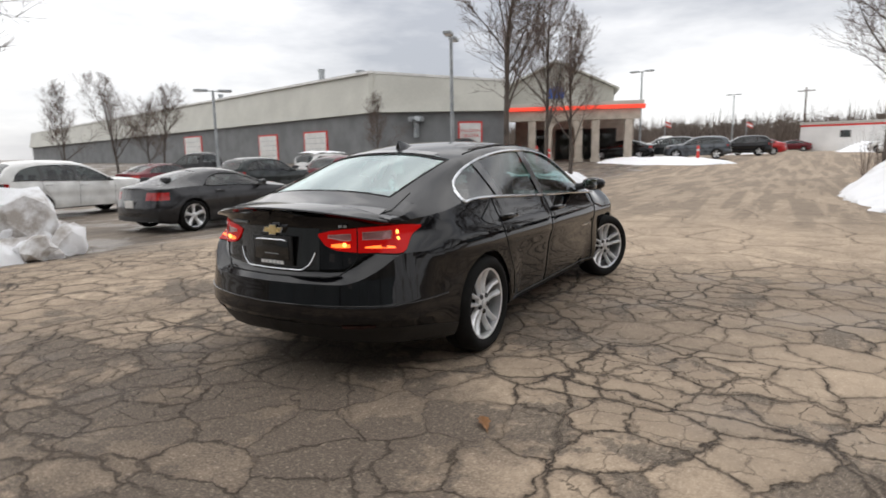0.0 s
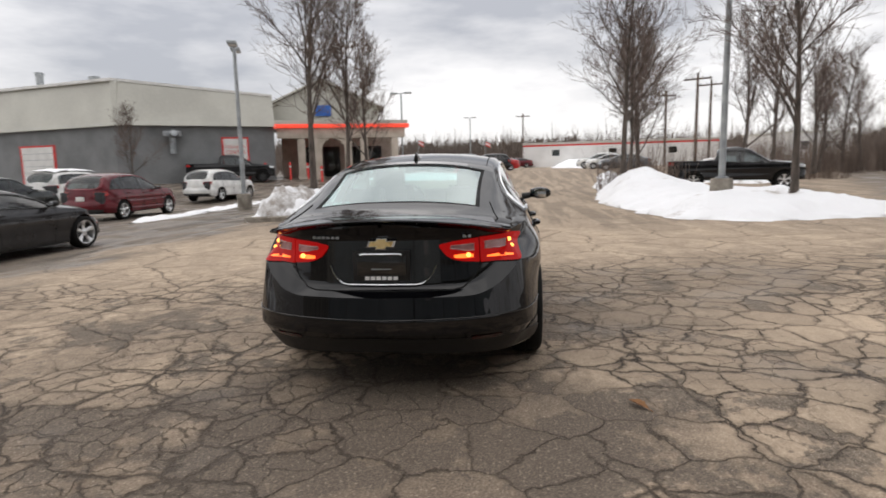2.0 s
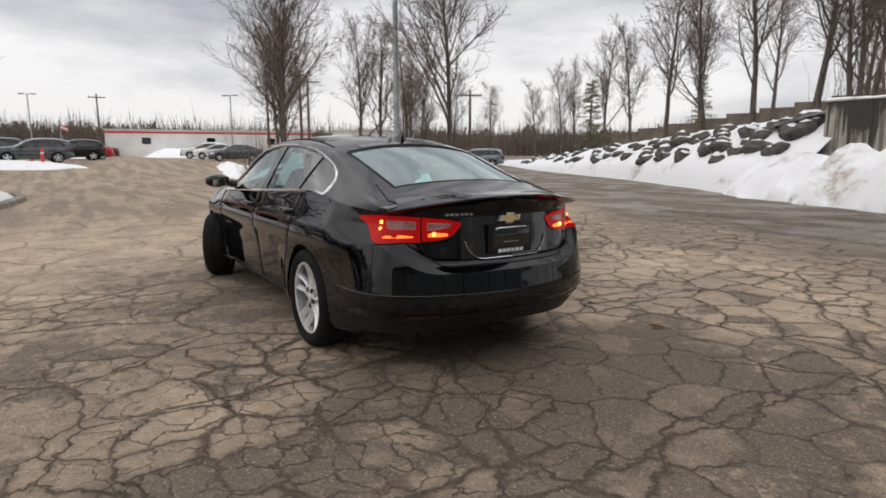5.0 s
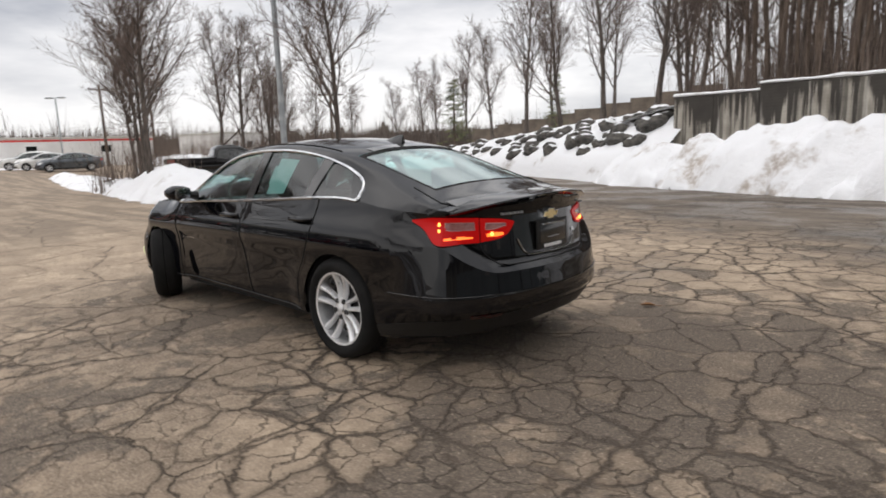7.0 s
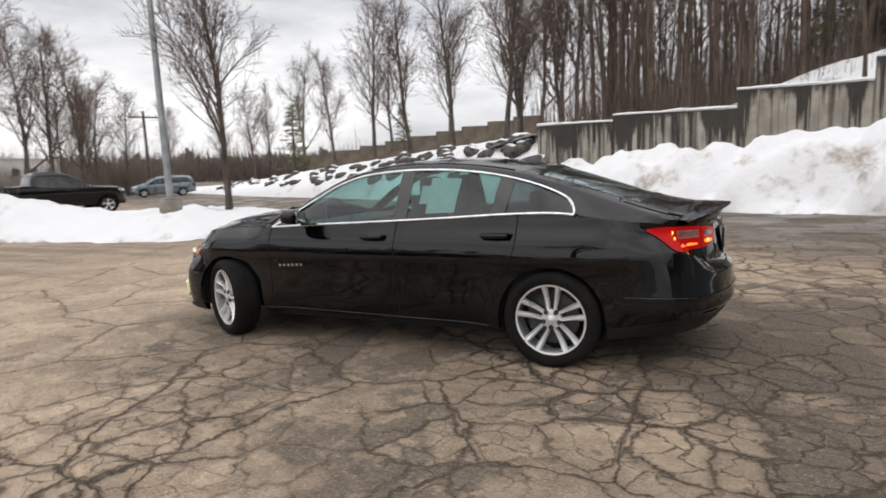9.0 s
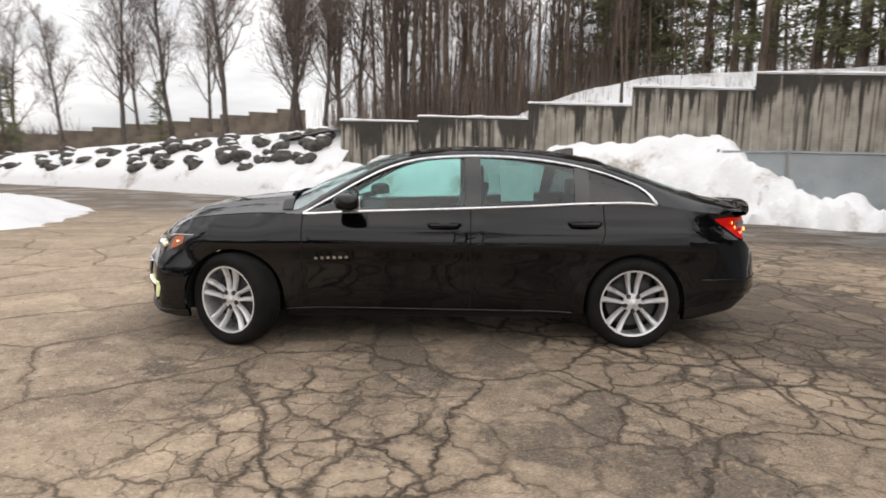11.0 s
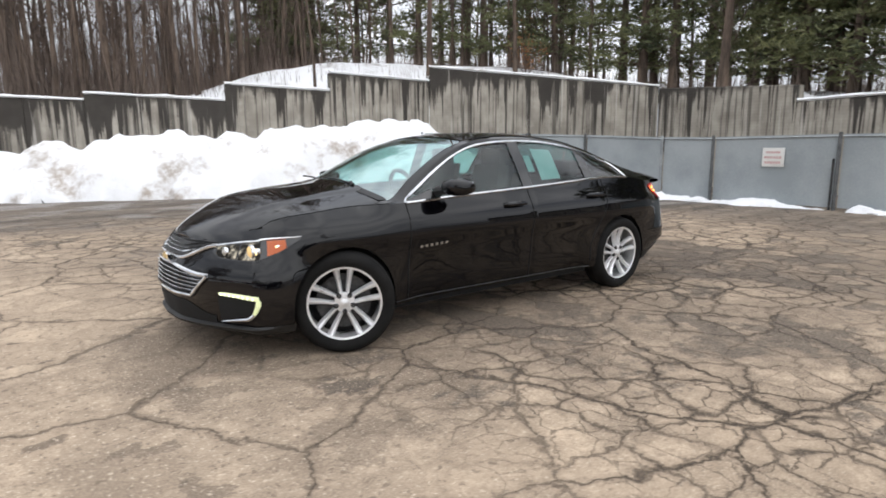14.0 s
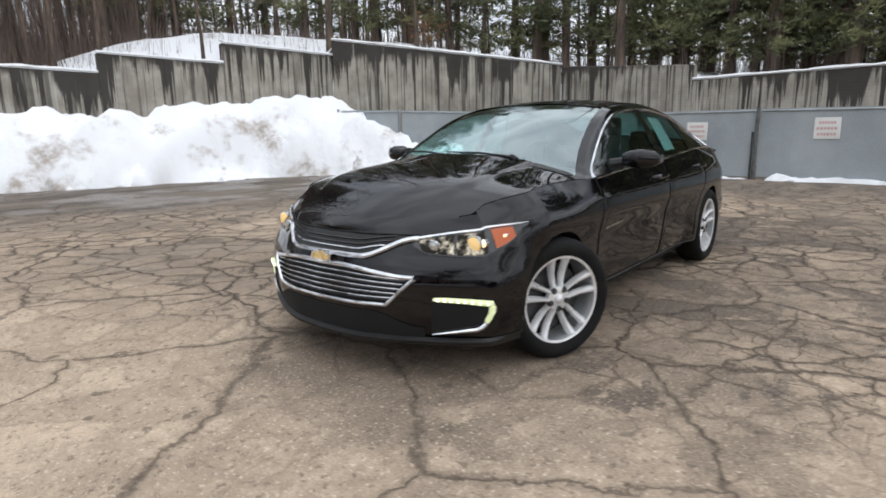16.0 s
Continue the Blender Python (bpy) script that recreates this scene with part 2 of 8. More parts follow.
    # the broad spots under the nose and left flank also darken for contact shade
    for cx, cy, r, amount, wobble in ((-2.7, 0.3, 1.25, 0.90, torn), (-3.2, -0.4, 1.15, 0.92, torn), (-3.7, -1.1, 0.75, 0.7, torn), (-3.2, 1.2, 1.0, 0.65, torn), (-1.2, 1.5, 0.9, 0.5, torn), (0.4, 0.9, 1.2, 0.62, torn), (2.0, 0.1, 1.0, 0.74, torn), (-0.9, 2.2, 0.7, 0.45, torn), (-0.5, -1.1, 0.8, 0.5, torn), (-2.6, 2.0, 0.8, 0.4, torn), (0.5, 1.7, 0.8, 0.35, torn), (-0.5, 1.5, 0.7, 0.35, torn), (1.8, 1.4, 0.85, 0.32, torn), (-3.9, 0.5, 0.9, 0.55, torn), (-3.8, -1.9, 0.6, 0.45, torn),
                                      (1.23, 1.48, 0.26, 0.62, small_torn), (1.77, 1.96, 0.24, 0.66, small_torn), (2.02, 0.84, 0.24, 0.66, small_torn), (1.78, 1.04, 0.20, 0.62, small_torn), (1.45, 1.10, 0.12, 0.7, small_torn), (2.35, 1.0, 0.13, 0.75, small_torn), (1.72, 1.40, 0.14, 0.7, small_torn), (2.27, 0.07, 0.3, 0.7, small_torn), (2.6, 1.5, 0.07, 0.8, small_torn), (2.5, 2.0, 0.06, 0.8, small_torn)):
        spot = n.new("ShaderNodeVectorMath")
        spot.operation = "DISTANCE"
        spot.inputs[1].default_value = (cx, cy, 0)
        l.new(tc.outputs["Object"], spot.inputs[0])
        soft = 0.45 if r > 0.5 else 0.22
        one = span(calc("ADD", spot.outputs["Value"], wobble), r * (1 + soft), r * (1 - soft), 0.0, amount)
        soot_and_shade = one if soot_and_shade is None else calc("MAXIMUM", soot_and_shade, one)
    # plates differ in tone, and the pale top coat has worn off in ragged patches down to dark gravel
    plate = net(2.7, 3.1, True)
    base = blend(span(plate, 0.0, 1.0, 0.0, 0.34), base, (0.235, 0.185, 0.140))
    bare = calc("ADD", noise_tex(1.15, 9, None, 0.72).outputs["Fac"], calc("MULTIPLY", calc("SUBTRACT", plate, 0.5), 0.13))
    bare = calc("ADD", bare, calc("SUBTRACT", calc("MULTIPLY", soot_and_shade, 0.17), calc("MULTIPLY", sound, 0.13)))
    gravel = blend(span(noise_tex(120, 2, None, 0.6).outputs["Fac"], 0.56, 0.70), blend(span(pebble.outputs["Fac"], 0.36, 0.62), (0.074, 0.062, 0.052), (0.165, 0.138, 0.112)), (0.40, 0.35, 0.29))
    gone = span(bare, 0.572, 0.622, 0.0, 0.86)
    base = blend(gone, base, gravel)
    soot_and_shade = calc("MULTIPLY", soot_and_shade, 0.72)
    base = blend(soot_and_shade, base, blend(span(grit.outputs["Fac"], 0.42, 0.66), (0.070, 0.057, 0.047), (0.185, 0.150, 0.120)))
    patch = span(noise_tex(0.8, 4, None, 0.55).outputs["Fac"], 0.62, 0.68, 0.0, 0.6)
    base = blend(calc("MULTIPLY", patch, calc("SUBTRACT", 1.0, sound)), base, (0.10, 0.082, 0.066))
    blots = span(noise_tex(2.8, 3, None, 0.5).outputs["Fac"], 0.69, 0.73, 0.0, 0.65)
    base = blend(blots, base, (0.10, 0.08, 0.064))
    specks = span(noise_tex(7.0, 3, None, 0.5).outputs["Fac"], 0.655, 0.70, 0.0, 0.6)
    base = blend(specks, base, (0.09, 0.072, 0.058))
    pits = calc("MULTIPLY", span(noise_tex(24, 3, None, 0.6).outputs["Fac"], 0.57, 0.66, 0.0, 0.62), calc("ADD", calc("MULTIPLY", sound, 0.7), 0.3))
    base = blend(pits, base, (0.13, 0.105, 0.082))
    flecks = calc("MULTIPLY", span(noise_tex(46, 2, None, 0.6).outputs["Fac"], 0.60, 0.68, 0.0, 0.6), calc("ADD", calc("MULTIPLY", sound, 0.6), 0.4))
    base = blend(flecks, base, (0.70, 0.61, 0.50))
    base = blend(calc("MULTIPLY", halo, calc("SUBTRACT", 0.72, calc("MULTIPLY", gone, 0.5))), base, (0.100, 0.077, 0.058))
    base = blend(calc("MULTIPLY", calc("MULTIPLY", crack, calc("SUBTRACT", 1.0, calc("MULTIPLY", calc("MAXIMUM", soot_and_shade, gone), 0.55))), span(n_fine.outputs["Fac"], 0.28, 0.55, 0.55, 1.0)), base, (0.032, 0.025, 0.020))
    # the lane beside the bank and the far lots: darker, wetter and less cracked
    wob = calc("MULTIPLY", calc("SUBTRACT", n_mid.outputs["Fac"], 0.5), 5.0)
    lane = span(calc("ADD", calc("ADD", calc("MULTIPLY", sep.outputs[0], 0.45), sep.outputs[1]), wob), -4.7, -7.8, 0.0, 0.85)
    streak = n.new("ShaderNodeMapping")
    streak.inputs["Rotation"].default_value, streak.inputs["Scale"].default_value = (0, 0, radians(27)), (0.25, 2.6, 1)
    l.new(tc.outputs["Object"], streak.inputs[0])
    tracks = span(noise_tex(0.8, 4, streak.outputs[0]).outputs["Fac"], 0.35, 0.65)
    lane_col = blend(tracks, (0.070, 0.062, 0.056), (0.185, 0.160, 0.136))
    base = blend(lane, base, lane_col)
    way = calc("MULTIPLY", span(calc("ADD", sep.outputs[0], wob), 4.5, 9.0), span(tracks, 0.75, 0.25, 0.15, 0.62))
    base = blend(way, base, (0.165, 0.136, 0.108))
    by_fence = span(calc("ADD", sep.outputs[0], wob), -5.6, -8.4, 0.0, 0.72)
    base = blend(by_fence, base, lane_col)
    far_left = span(calc("ADD", sep.outputs[1], wob), 4.6, 6.8, 0.0, 0.82)
    base = blend(far_left, base, blend(tracks, (0.075, 0.068, 0.062), (0.17, 0.15, 0.13)))
    warm = n.new("ShaderNodeVectorMath")
    warm.operation = "MULTIPLY"
    warm.inputs[1].default_value = (1.028, 0.986, 0.937)
    l.new(base, warm.inputs[0])
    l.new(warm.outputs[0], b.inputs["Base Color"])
    wet = calc("MAXIMUM", calc("MAXIMUM", damp, calc("MULTIPLY", lane, 0.8)), far_left)
    rough = span(calc("MULTIPLY", wet, span(noise_tex(0.7, 4).outputs["Fac"], 0.35, 0.6)), 0.2, 0.75, 0.86, 0.34)
    l.new(rough, b.inputs["Roughness"])
    b.inputs["Specular IOR Level"].default_value = 0.35
    height = calc("SUBTRACT", calc("ADD", calc("MULTIPLY", grit.outputs["Fac"], 0.16), calc("MULTIPLY", grain.outputs["Fac"], 0.25)), calc("MULTIPLY", crack, 1.0))
    bp = n.new("ShaderNodeBump")
    bp.inputs["Strength"].default_value, bp.inputs["Distance"].default_value = 0.75, 0.018
    l.new(height, bp.inputs["Height"])
    l.new(bp.outputs[0], b.inputs["Normal"])
    return m


def snow_material(name, dirt=0.62, dirt_col=(0.28, 0.22, 0.16)):
    m, n, l, b = shader(name)
    tc = n.new("ShaderNodeTexCoord")
    t1, t2, t3 = (n.new("ShaderNodeTexNoise") for _ in range(3))
    for t, s, d in ((t1, 0.55, 7), (t2, 5.0, 6), (t3, 34.0, 3)):
        t.inputs["Scale"].default_value, t.inputs["Detail"].default_value, t.inputs["Roughness"].default_value = s, d, 0.62
        l.new(tc.outputs["Object"], t.inputs["Vector"])
    mr = n.new("ShaderNodeMapRange")
    mr.interpolation_type = "SMOOTHSTEP"
    for k, v in (("From Min", dirt), ("From Max", dirt + 0.12), ("To Max", 0.75)):
        mr.inputs[k].default_value = v
    l.new(t1.outputs["Fac"], mr.inputs[0])
    mul = n.new("ShaderNodeMath")
    mul.operation = "MULTIPLY"
    l.new(mr.outputs[0], mul.inputs[0])
    r2 = n.new("ShaderNodeMapRange")
    r2.inputs["From Min"].default_value, r2.inputs["From Max"].default_value = 0.30, 0.58
    l.new(t2.outputs["Fac"], r2.inputs[0])
    l.new(r2.outputs[0], mul.inputs[1])
    mx = n.new("ShaderNodeMixRGB")
    mx.inputs[1].default_value, mx.inputs[2].default_value = (0.88, 0.885, 0.90, 1), (*dirt_col, 1)
    l.new(mul.outputs[0], mx.inputs[0])
    l.new(mx.outputs[0], b.inputs["Base Color"])
    b.inputs["Roughness"].default_value = 0.75
    b.inputs["Specular IOR Level"].default_value = 0.2
    ad = n.new("ShaderNodeMath")
    ad.operation = "MULTIPLY_ADD"
    ad.inputs[1].default_value = 0.25
    l.new(t3.outputs["Fac"], ad.inputs[0])
    l.new(t2.outputs["Fac"], ad.inputs[2])
    bp = n.new("ShaderNodeBump")
    bp.inputs["Strength"].default_value, bp.inputs["Distance"].default_value = 0.6, 0.06
    l.new(ad.outputs[0], bp.inputs["Height"])
    l.new(bp.outputs[0], b.inputs["Normal"])
    return m


def concrete_material(name="stained_concrete", wet=0.025):
    """Ribbed warm grey concrete with black water streaks of many widths running down."""
    m, n, l, b = shader(name)
    tc = n.new("ShaderNodeTexCoord")

    def tex(scale, detail, stretch=None, shift=0.0):
        t = n.new("ShaderNodeTexNoise")
        t.inputs["Scale"].default_value, t.inputs["Detail"].default_value, t.inputs["Roughness"].default_value = scale, detail, 0.6
        if stretch:
            mp = n.new("ShaderNodeMapping")
            mp.inputs["Scale"].default_value, mp.inputs["Location"].default_value = stretch, (shift, shift, 0)
            l.new(tc.outputs["Object"], mp.inputs[0])
            l.new(mp.outputs[0], t.inputs["Vector"])
        else:
            l.new(tc.outputs["Object"], t.inputs["Vector"])
        return t.outputs["Fac"]

    def span(v, lo, hi, a=0.0, c=1.0):
        t = n.new("ShaderNodeMapRange")
        t.interpolation_type = "SMOOTHSTEP"
        for k, x in (("From Min", lo), ("From Max", hi), ("To Min", a), ("To Max", c)):
            t.inputs[k].default_value = x
        l.new(v, t.inputs[0])
        return t.outputs[0]

    def calc(op, a, c):
        t = n.new("ShaderNodeMath")
        t.operation = op
        for i, v in enumerate((a, c)):
            if isinstance(v, (int, float)):
                t.inputs[i].default_value = v
            else:
                l.new(v, t.inputs[i])
        return t.outputs[0]

    def blend(f, a, c):
        t = n.new("ShaderNodeMixRGB")
        l.new(f, t.inputs[0])
        for i, v in ((1, a), (2, c)):
            if isinstance(v, tuple):
                t.inputs[i].default_value = (*v, 1)
            else:
                l.new(v, t.inputs[i])
        return t.outputs[0]
    base = blend(span(tex(1.6, 6), 0.3, 0.7), (0.27, 0.245, 0.205), (0.45, 0.415, 0.355))
    base = blend(span(tex(4.0, 5, (1, 1, 0.25)), 0.5, 0.75, 0.0, 0.4), base, (0.24, 0.215, 0.18))
    where = span(tex(0.32, 3), 0.30 - wet, 0.48 - wet)
    narrow = span(tex(3.4, 5, (2.6, 2.6, 0.035), 4.0), 0.54 - wet, 0.62 - wet)
    # water stains hang from the top edge (the object's origin lies there) and run down to uneven lengths
    z_of = n.new("ShaderNodeSeparateXYZ")
    l.new(tc.outputs["Object"], z_of.inputs[0])
    depth = calc("MULTIPLY", z_of.outputs[2], -1.0)
    reach = calc("ADD", span(tex(3.1, 5, (1.9, 1.9, 0.03), 4.0), 0.515 - wet, 0.72, 0.05, 2.3), span(tex(0.8, 3, (1, 1, 0.02), 7.0), 0.53 - wet, 0.61, 0.0, 0.8))
    drip = span(calc("ADD", calc("SUBTRACT", depth, reach), calc("MULTIPLY", calc("SUBTRACT", tex(6.0, 4), 0.5), 0.35)), 0.22, -0.10)
    run = calc("MAXIMUM", calc("MULTIPLY", calc("MULTIPLY", narrow, where), 0.72), drip)
    base = blend(calc("MULTIPLY", run, 0.92), base, (0.026, 0.022, 0.019))
    pale = span(tex(2.2, 4, (2.2, 2.2, 0.10), 23.0), 0.60, 0.68, 0.0, 0.5)
    base = blend(pale, base, (0.58, 0.55, 0.49))
    l.new(base, b.inputs["Base Color"])
    b.inputs["Roughness"].default_value = 0.88
    wave = n.new("ShaderNodeTexWave")
    wave.wave_type, wave.bands_direction = "BANDS", "Z"
    wave.inputs["Scale"].default_value, wave.inputs["Distortion"].default_value = 3.6, 0.5
    l.new(tc.outputs["Object"], wave.inputs["Vector"])
    bp = n.new("ShaderNodeBump")
    bp.inputs["Strength"].default_value, bp.inputs["Distance"].default_value = 0.45, 0.03
    l.new(calc("ADD", calc("MULTIPLY", wave.outputs["Fac"], 0.12), tex(3.0, 6)), bp.inputs["Height"])
    l.new(bp.outputs[0], b.inputs["Normal"])
    return m


ASPHALT, SNOW, DIRTY_SNOW, CONCRETE = asphalt_material(), snow_material("snow", 0.575), snow_material("dirty_snow", 0.47, (0.24, 0.19, 0.14)), concrete_material()
WET_CONCRETE = concrete_material("black_stained_concrete", 0.06)
BLACK_PAINT = paint("black_car_paint", (0.0016, 0.0017, 0.0026), 0.0, 0.3)
SALTED_PAINT = surface("salt_dulled_black_paint", (0.006, 0.006, 0.007), (0.020, 0.020, 0.021), 3.5, 0.34, 0, 0.0, 60, 0.5, 0.10)
CHROME = surface("chrome", (0.62, 0.63, 0.65), (0.78, 0.79, 0.80), 20, 0.12, 1.0, 0.0, 80, 0, 0.05)
ALLOY = surface("bright_alloy", (0.70, 0.705, 0.715), (0.86, 0.865, 0.875), 9, 0.30, 0.45, 0.0, 80, 0.3, 0.08)
DARK_METAL = surface("dark_cast_metal", (0.03, 0.03, 0.032), (0.09, 0.09, 0.09), 12, 0.55, 0.6, 0.1)
POST_STEEL = surface("weathered_post_steel", (0.075, 0.078, 0.080), (0.15, 0.155, 0.158), 7, 0.6, 0.3, 0.1)
RUBBER = surface("tyre_rubber", (0.006, 0.006, 0.006), (0.013, 0.0125, 0.012), 8, 0.85, 0, 0.25, 90)
RUBBER.node_tree.nodes["Principled BSDF"].inputs["Specular IOR Level"].default_value = 0.2
TRIM = surface("black_plastic_trim", (0.004, 0.004, 0.004), (0.010, 0.010, 0.010), 14, 0.5, 0, 0.15, 160)
GLOSS_TRIM = surface("gloss_black_trim", (0.006, 0.006, 0.006), (0.011, 0.011, 0.011), 5, 0.12, 0, 0.0, 40, 0.6, 0.04)
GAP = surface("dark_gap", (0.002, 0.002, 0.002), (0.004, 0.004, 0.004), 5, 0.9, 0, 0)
CABIN = surface("grey_cabin_lining", (0.020, 0.020, 0.022), (0.045, 0.045, 0.048), 12, 0.8, 0, 0.2, 140)
GLASS = pane_glass("green_tinted_glass", (0.50, 0.80, 0.76), 0.95, 0.02, 1.62)
SCREEN_GLASS = pane_glass("coated_screen_glass", (0.60, 0.90, 0.87), 0.8, 0.02, 3.3, (0.86, 0.97, 0.97))
# deeper tints stand in for the dim cabin and dark tree reflections behind
REAR_GLASS = pane_glass("rear_door_glass_shaded", (0.30, 0.50, 0.475), 0.95, 0.02, 1.62)
QUARTER_GLASS = pane_glass("quarter_glass_shaded", (0.10, 0.14, 0.14), 0.97, 0.02, 1.62)
DARK_GLASS = pane_glass("dark_tinted_glass", (0.22, 0.27, 0.27), 0.9)
RED_LENS = glow("red_lens_lit", (1.0, 0.012, 0.010), 0.17, (0.30, 0.004, 0.004))
RED_LENS.node_tree.nodes["Principled BSDF"].inputs["Specular IOR Level"].default_value = 0.15
REFLECTOR_RED = surface("dark_red_reflector", (0.022, 0.002, 0.002), (0.040, 0.003, 0.003), 9, 0.2, 0, 0, 60, 0.3, 0.05)
KERB = surface("worn_kerb_concrete", (0.16, 0.14, 0.115), (0.36, 0.325, 0.275), 3.0, 0.9, 0, 0.3, 40)
RED_DIM = surface("red_lens_unlit", (0.30, 0.008, 0.008), (0.45, 0.016, 0.014), 9, 0.15, 0, 0, 60, 0.8, 0.05)
RED_BULB = glow("tail_bulb_lit", (1.0, 0.15, 0.02), 2.0, (0.9, 0.2, 0.05))
SPOT_BULB = glow("tail_spot_lit", (1.0, 0.40, 0.08), 3.2, (0.9, 0.4, 0.1))
LENS_EDGE = surface("pale_lens_rim", (0.36, 0.20, 0.19), (0.52, 0.34, 0.33), 20, 0.25, 0.1, 0, 60, 0.6, 0.05)
CLEAR_LENS = surface("clear_lamp_lens", (0.26, 0.085, 0.08), (0.42, 0.20, 0.19), 9, 0.12, 0.2, 0, 60, 0.9, 0.05)
WARM_BULB = glow("headlamp_bulb_lit", (1.0, 0.72, 0.32), 1.6, (0.9, 0.8, 0.5))
AMBER = glow("amber_marker_lit", (1.0, 0.24, 0.05), 0.10, (0.32, 0.07, 0.018))
CLEAR_BULB = surface("clear_bulb", (0.30, 0.28, 0.25), (0.62, 0.60, 0.55), 30, 0.1, 0.5, 0, 60, 0.8, 0.04)
DRL_CELL = glow("daylight_cell_lit", (1.0, 1.0, 0.72), 1.3, (0.9, 0.95, 0.7))
DRL = glow("daylight_strip_lit", (0.95, 1.0, 0.52), 0.30, (0.62, 0.66, 0.40))
GOLD = surface("gold_badge", (0.72, 0.52, 0.20), (0.88, 0.70, 0.36), 30, 0.28, 0.55, 0.05, 90)
PAPER = surface("white_paper", (0.72, 0.78, 0.78), (0.82, 0.86, 0.86), 14, 0.8, 0, 0.05)
WHITE_INK = surface("white_lettering", (0.75, 0.75, 0.75), (0.85, 0.85, 0.85), 20, 0.5, 0, 0)
RED_INK = surface("red_lettering", (0.55, 0.06, 0.05), (0.70, 0.10, 0.08), 20, 0.6, 0, 0)
FADED_RED = surface("faded_red_lettering", (0.52, 0.30, 0.29), (0.62, 0.40, 0.38), 20, 0.7, 0, 0)
LAMP_FACET = surface("faceted_lamp_reflector", (0.018, 0.016, 0.013), (0.66, 0.58, 0.44), 17, 0.16, 0.9, 0.5, 70, 0, 0.05, (1, 1, 1), 0.50, 0.70)
FAR_BRUSH = surface("far_winter_trees", (0.095, 0.075, 0.063), (0.185, 0.148, 0.124), 0.05, 0.95, 0, 0.1)
WARM_FACET = glow("warm_lit_reflector", (1.0, 0.62, 0.22), 0.28, (0.75, 0.55, 0.25))
RED_PAINT = surface("red_painted_steel", (0.55, 0.035, 0.03), (0.72, 0.06, 0.05), 6, 0.5, 0, 0.1)
GALV = surface("grey_galvanised_steel", (0.26, 0.28, 0.29), (0.42, 0.44, 0.45), 3, 0.5, 0.35, 0.08, 50)
PANEL = surface("grey_painted_panel", (0.27, 0.30, 0.31), (0.36, 0.39, 0.40), 1.1, 0.6, 0, 0.1, 30, 0, 0.1)
BARK = surface("grey_brown_bark", (0.045, 0.036, 0.030), (0.13, 0.105, 0.088), 9, 0.9, 0, 0.7, 40, 0, 0.1, (1, 1, 0.25))
TWIG = surface("brown_twigs", (0.080, 0.060, 0.050), (0.19, 0.140, 0.115), 3, 0.9, 0, 0.2)
WOOD_BARK = surface("forest_bark", (0.050, 0.036, 0.028), (0.160, 0.116, 0.086), 6, 0.92, 0, 0.7, 30, 0, 0.1, (1, 1, 0.2))
NEEDLE = surface("pine_needles", (0.042, 0.056, 0.025), (0.205, 0.210, 0.088), 0.7, 0.7, 0, 0.1)
DRY_LEAF = surface("dry_brown_leaves", (0.16, 0.075, 0.03), (0.34, 0.17, 0.07), 4, 0.8, 0, 0.1)
BRICK_GREY = surface("grey_painted_block", (0.165, 0.17, 0.172), (0.225, 0.23, 0.232), 0.8, 0.85, 0, 0.25, 14)
FASCIA = surface("beige_metal_fascia", (0.46, 0.45, 0.40), (0.55, 0.54, 0.48), 0.4, 0.5, 0.1, 0.03, 6)
STUCCO = surface("tan_stucco", (0.38, 0.33, 0.27), (0.50, 0.44, 0.37), 2, 0.85, 0, 0.2, 40)
DOOR_WHITE = surface("white_door_panel", (0.66, 0.65, 0.62), (0.78, 0.77, 0.74), 1.5, 0.5, 0, 0.05)
RED_GLOW = glow("red_neon_band", (1.0, 0.06, 0.03), 0.55, (0.8, 0.1, 0.06))
BLUE_SIGN = surface("blue_sign_face", (0.015, 0.09, 0.36), (0.03, 0.14, 0.50), 3, 0.4, 0, 0)
ROCK = surface("dark_boulder", (0.030, 0.028, 0.026), (0.125, 0.115, 0.10), 5, 0.85, 0, 0.8, 26)
BRUSH = surface("brown_brush", (0.095, 0.070, 0.056), (0.215, 0.165, 0.135), 0.4, 0.95, 0, 0.2)
BLOCK_TAN = surface("tan_block_wall", (0.10, 0.080, 0.062), (0.19, 0.152, 0.118), 1.2, 0.9, 0, 0.4, 9)
WHITE_WALL = surface("white_metal_cladding", (0.66, 0.65, 0.63), (0.78, 0.77, 0.75), 0.5, 0.6, 0, 0.05)

# ---- mesh helpers ----
def mesh_part(name, verts, faces, mat, parent=None, label="", smooth=True, weld=0.0, sharp=40):
    """One mesh object, under a thing or a part, or at top level."""
    me = bpy.data.meshes.new(name)
    me.from_pydata([tuple(v) for v in verts], [], [tuple(f) for f in faces])
    if weld:
        b = bmesh.new()
        b.from_mesh(me)
        bmesh.ops.remove_doubles(b, verts=b.verts, dist=weld)
        bmesh.ops.dissolve_degenerate(b, edges=b.edges, dist=1e-5)
        bmesh.ops.recalc_face_normals(b, faces=b.faces)
        b.to_mesh(me)
        b.free()
    me.materials.append(mat)
    if smooth:
        me.polygons.foreach_set("use_smooth", [True] * len(me.polygons))
        me.set_sharp_from_angle(angle=radians(sharp))
    me.update()
    ob = new(name, me)
    if parent:
        ob.parent = parent
    return tagged(ob, label) if label else ob


def thing(name, m, label, category, group="", kind=""):
    ob = new(name)
    ob.matrix_basis = m
    return tagged(ob, label, category, group, kind)


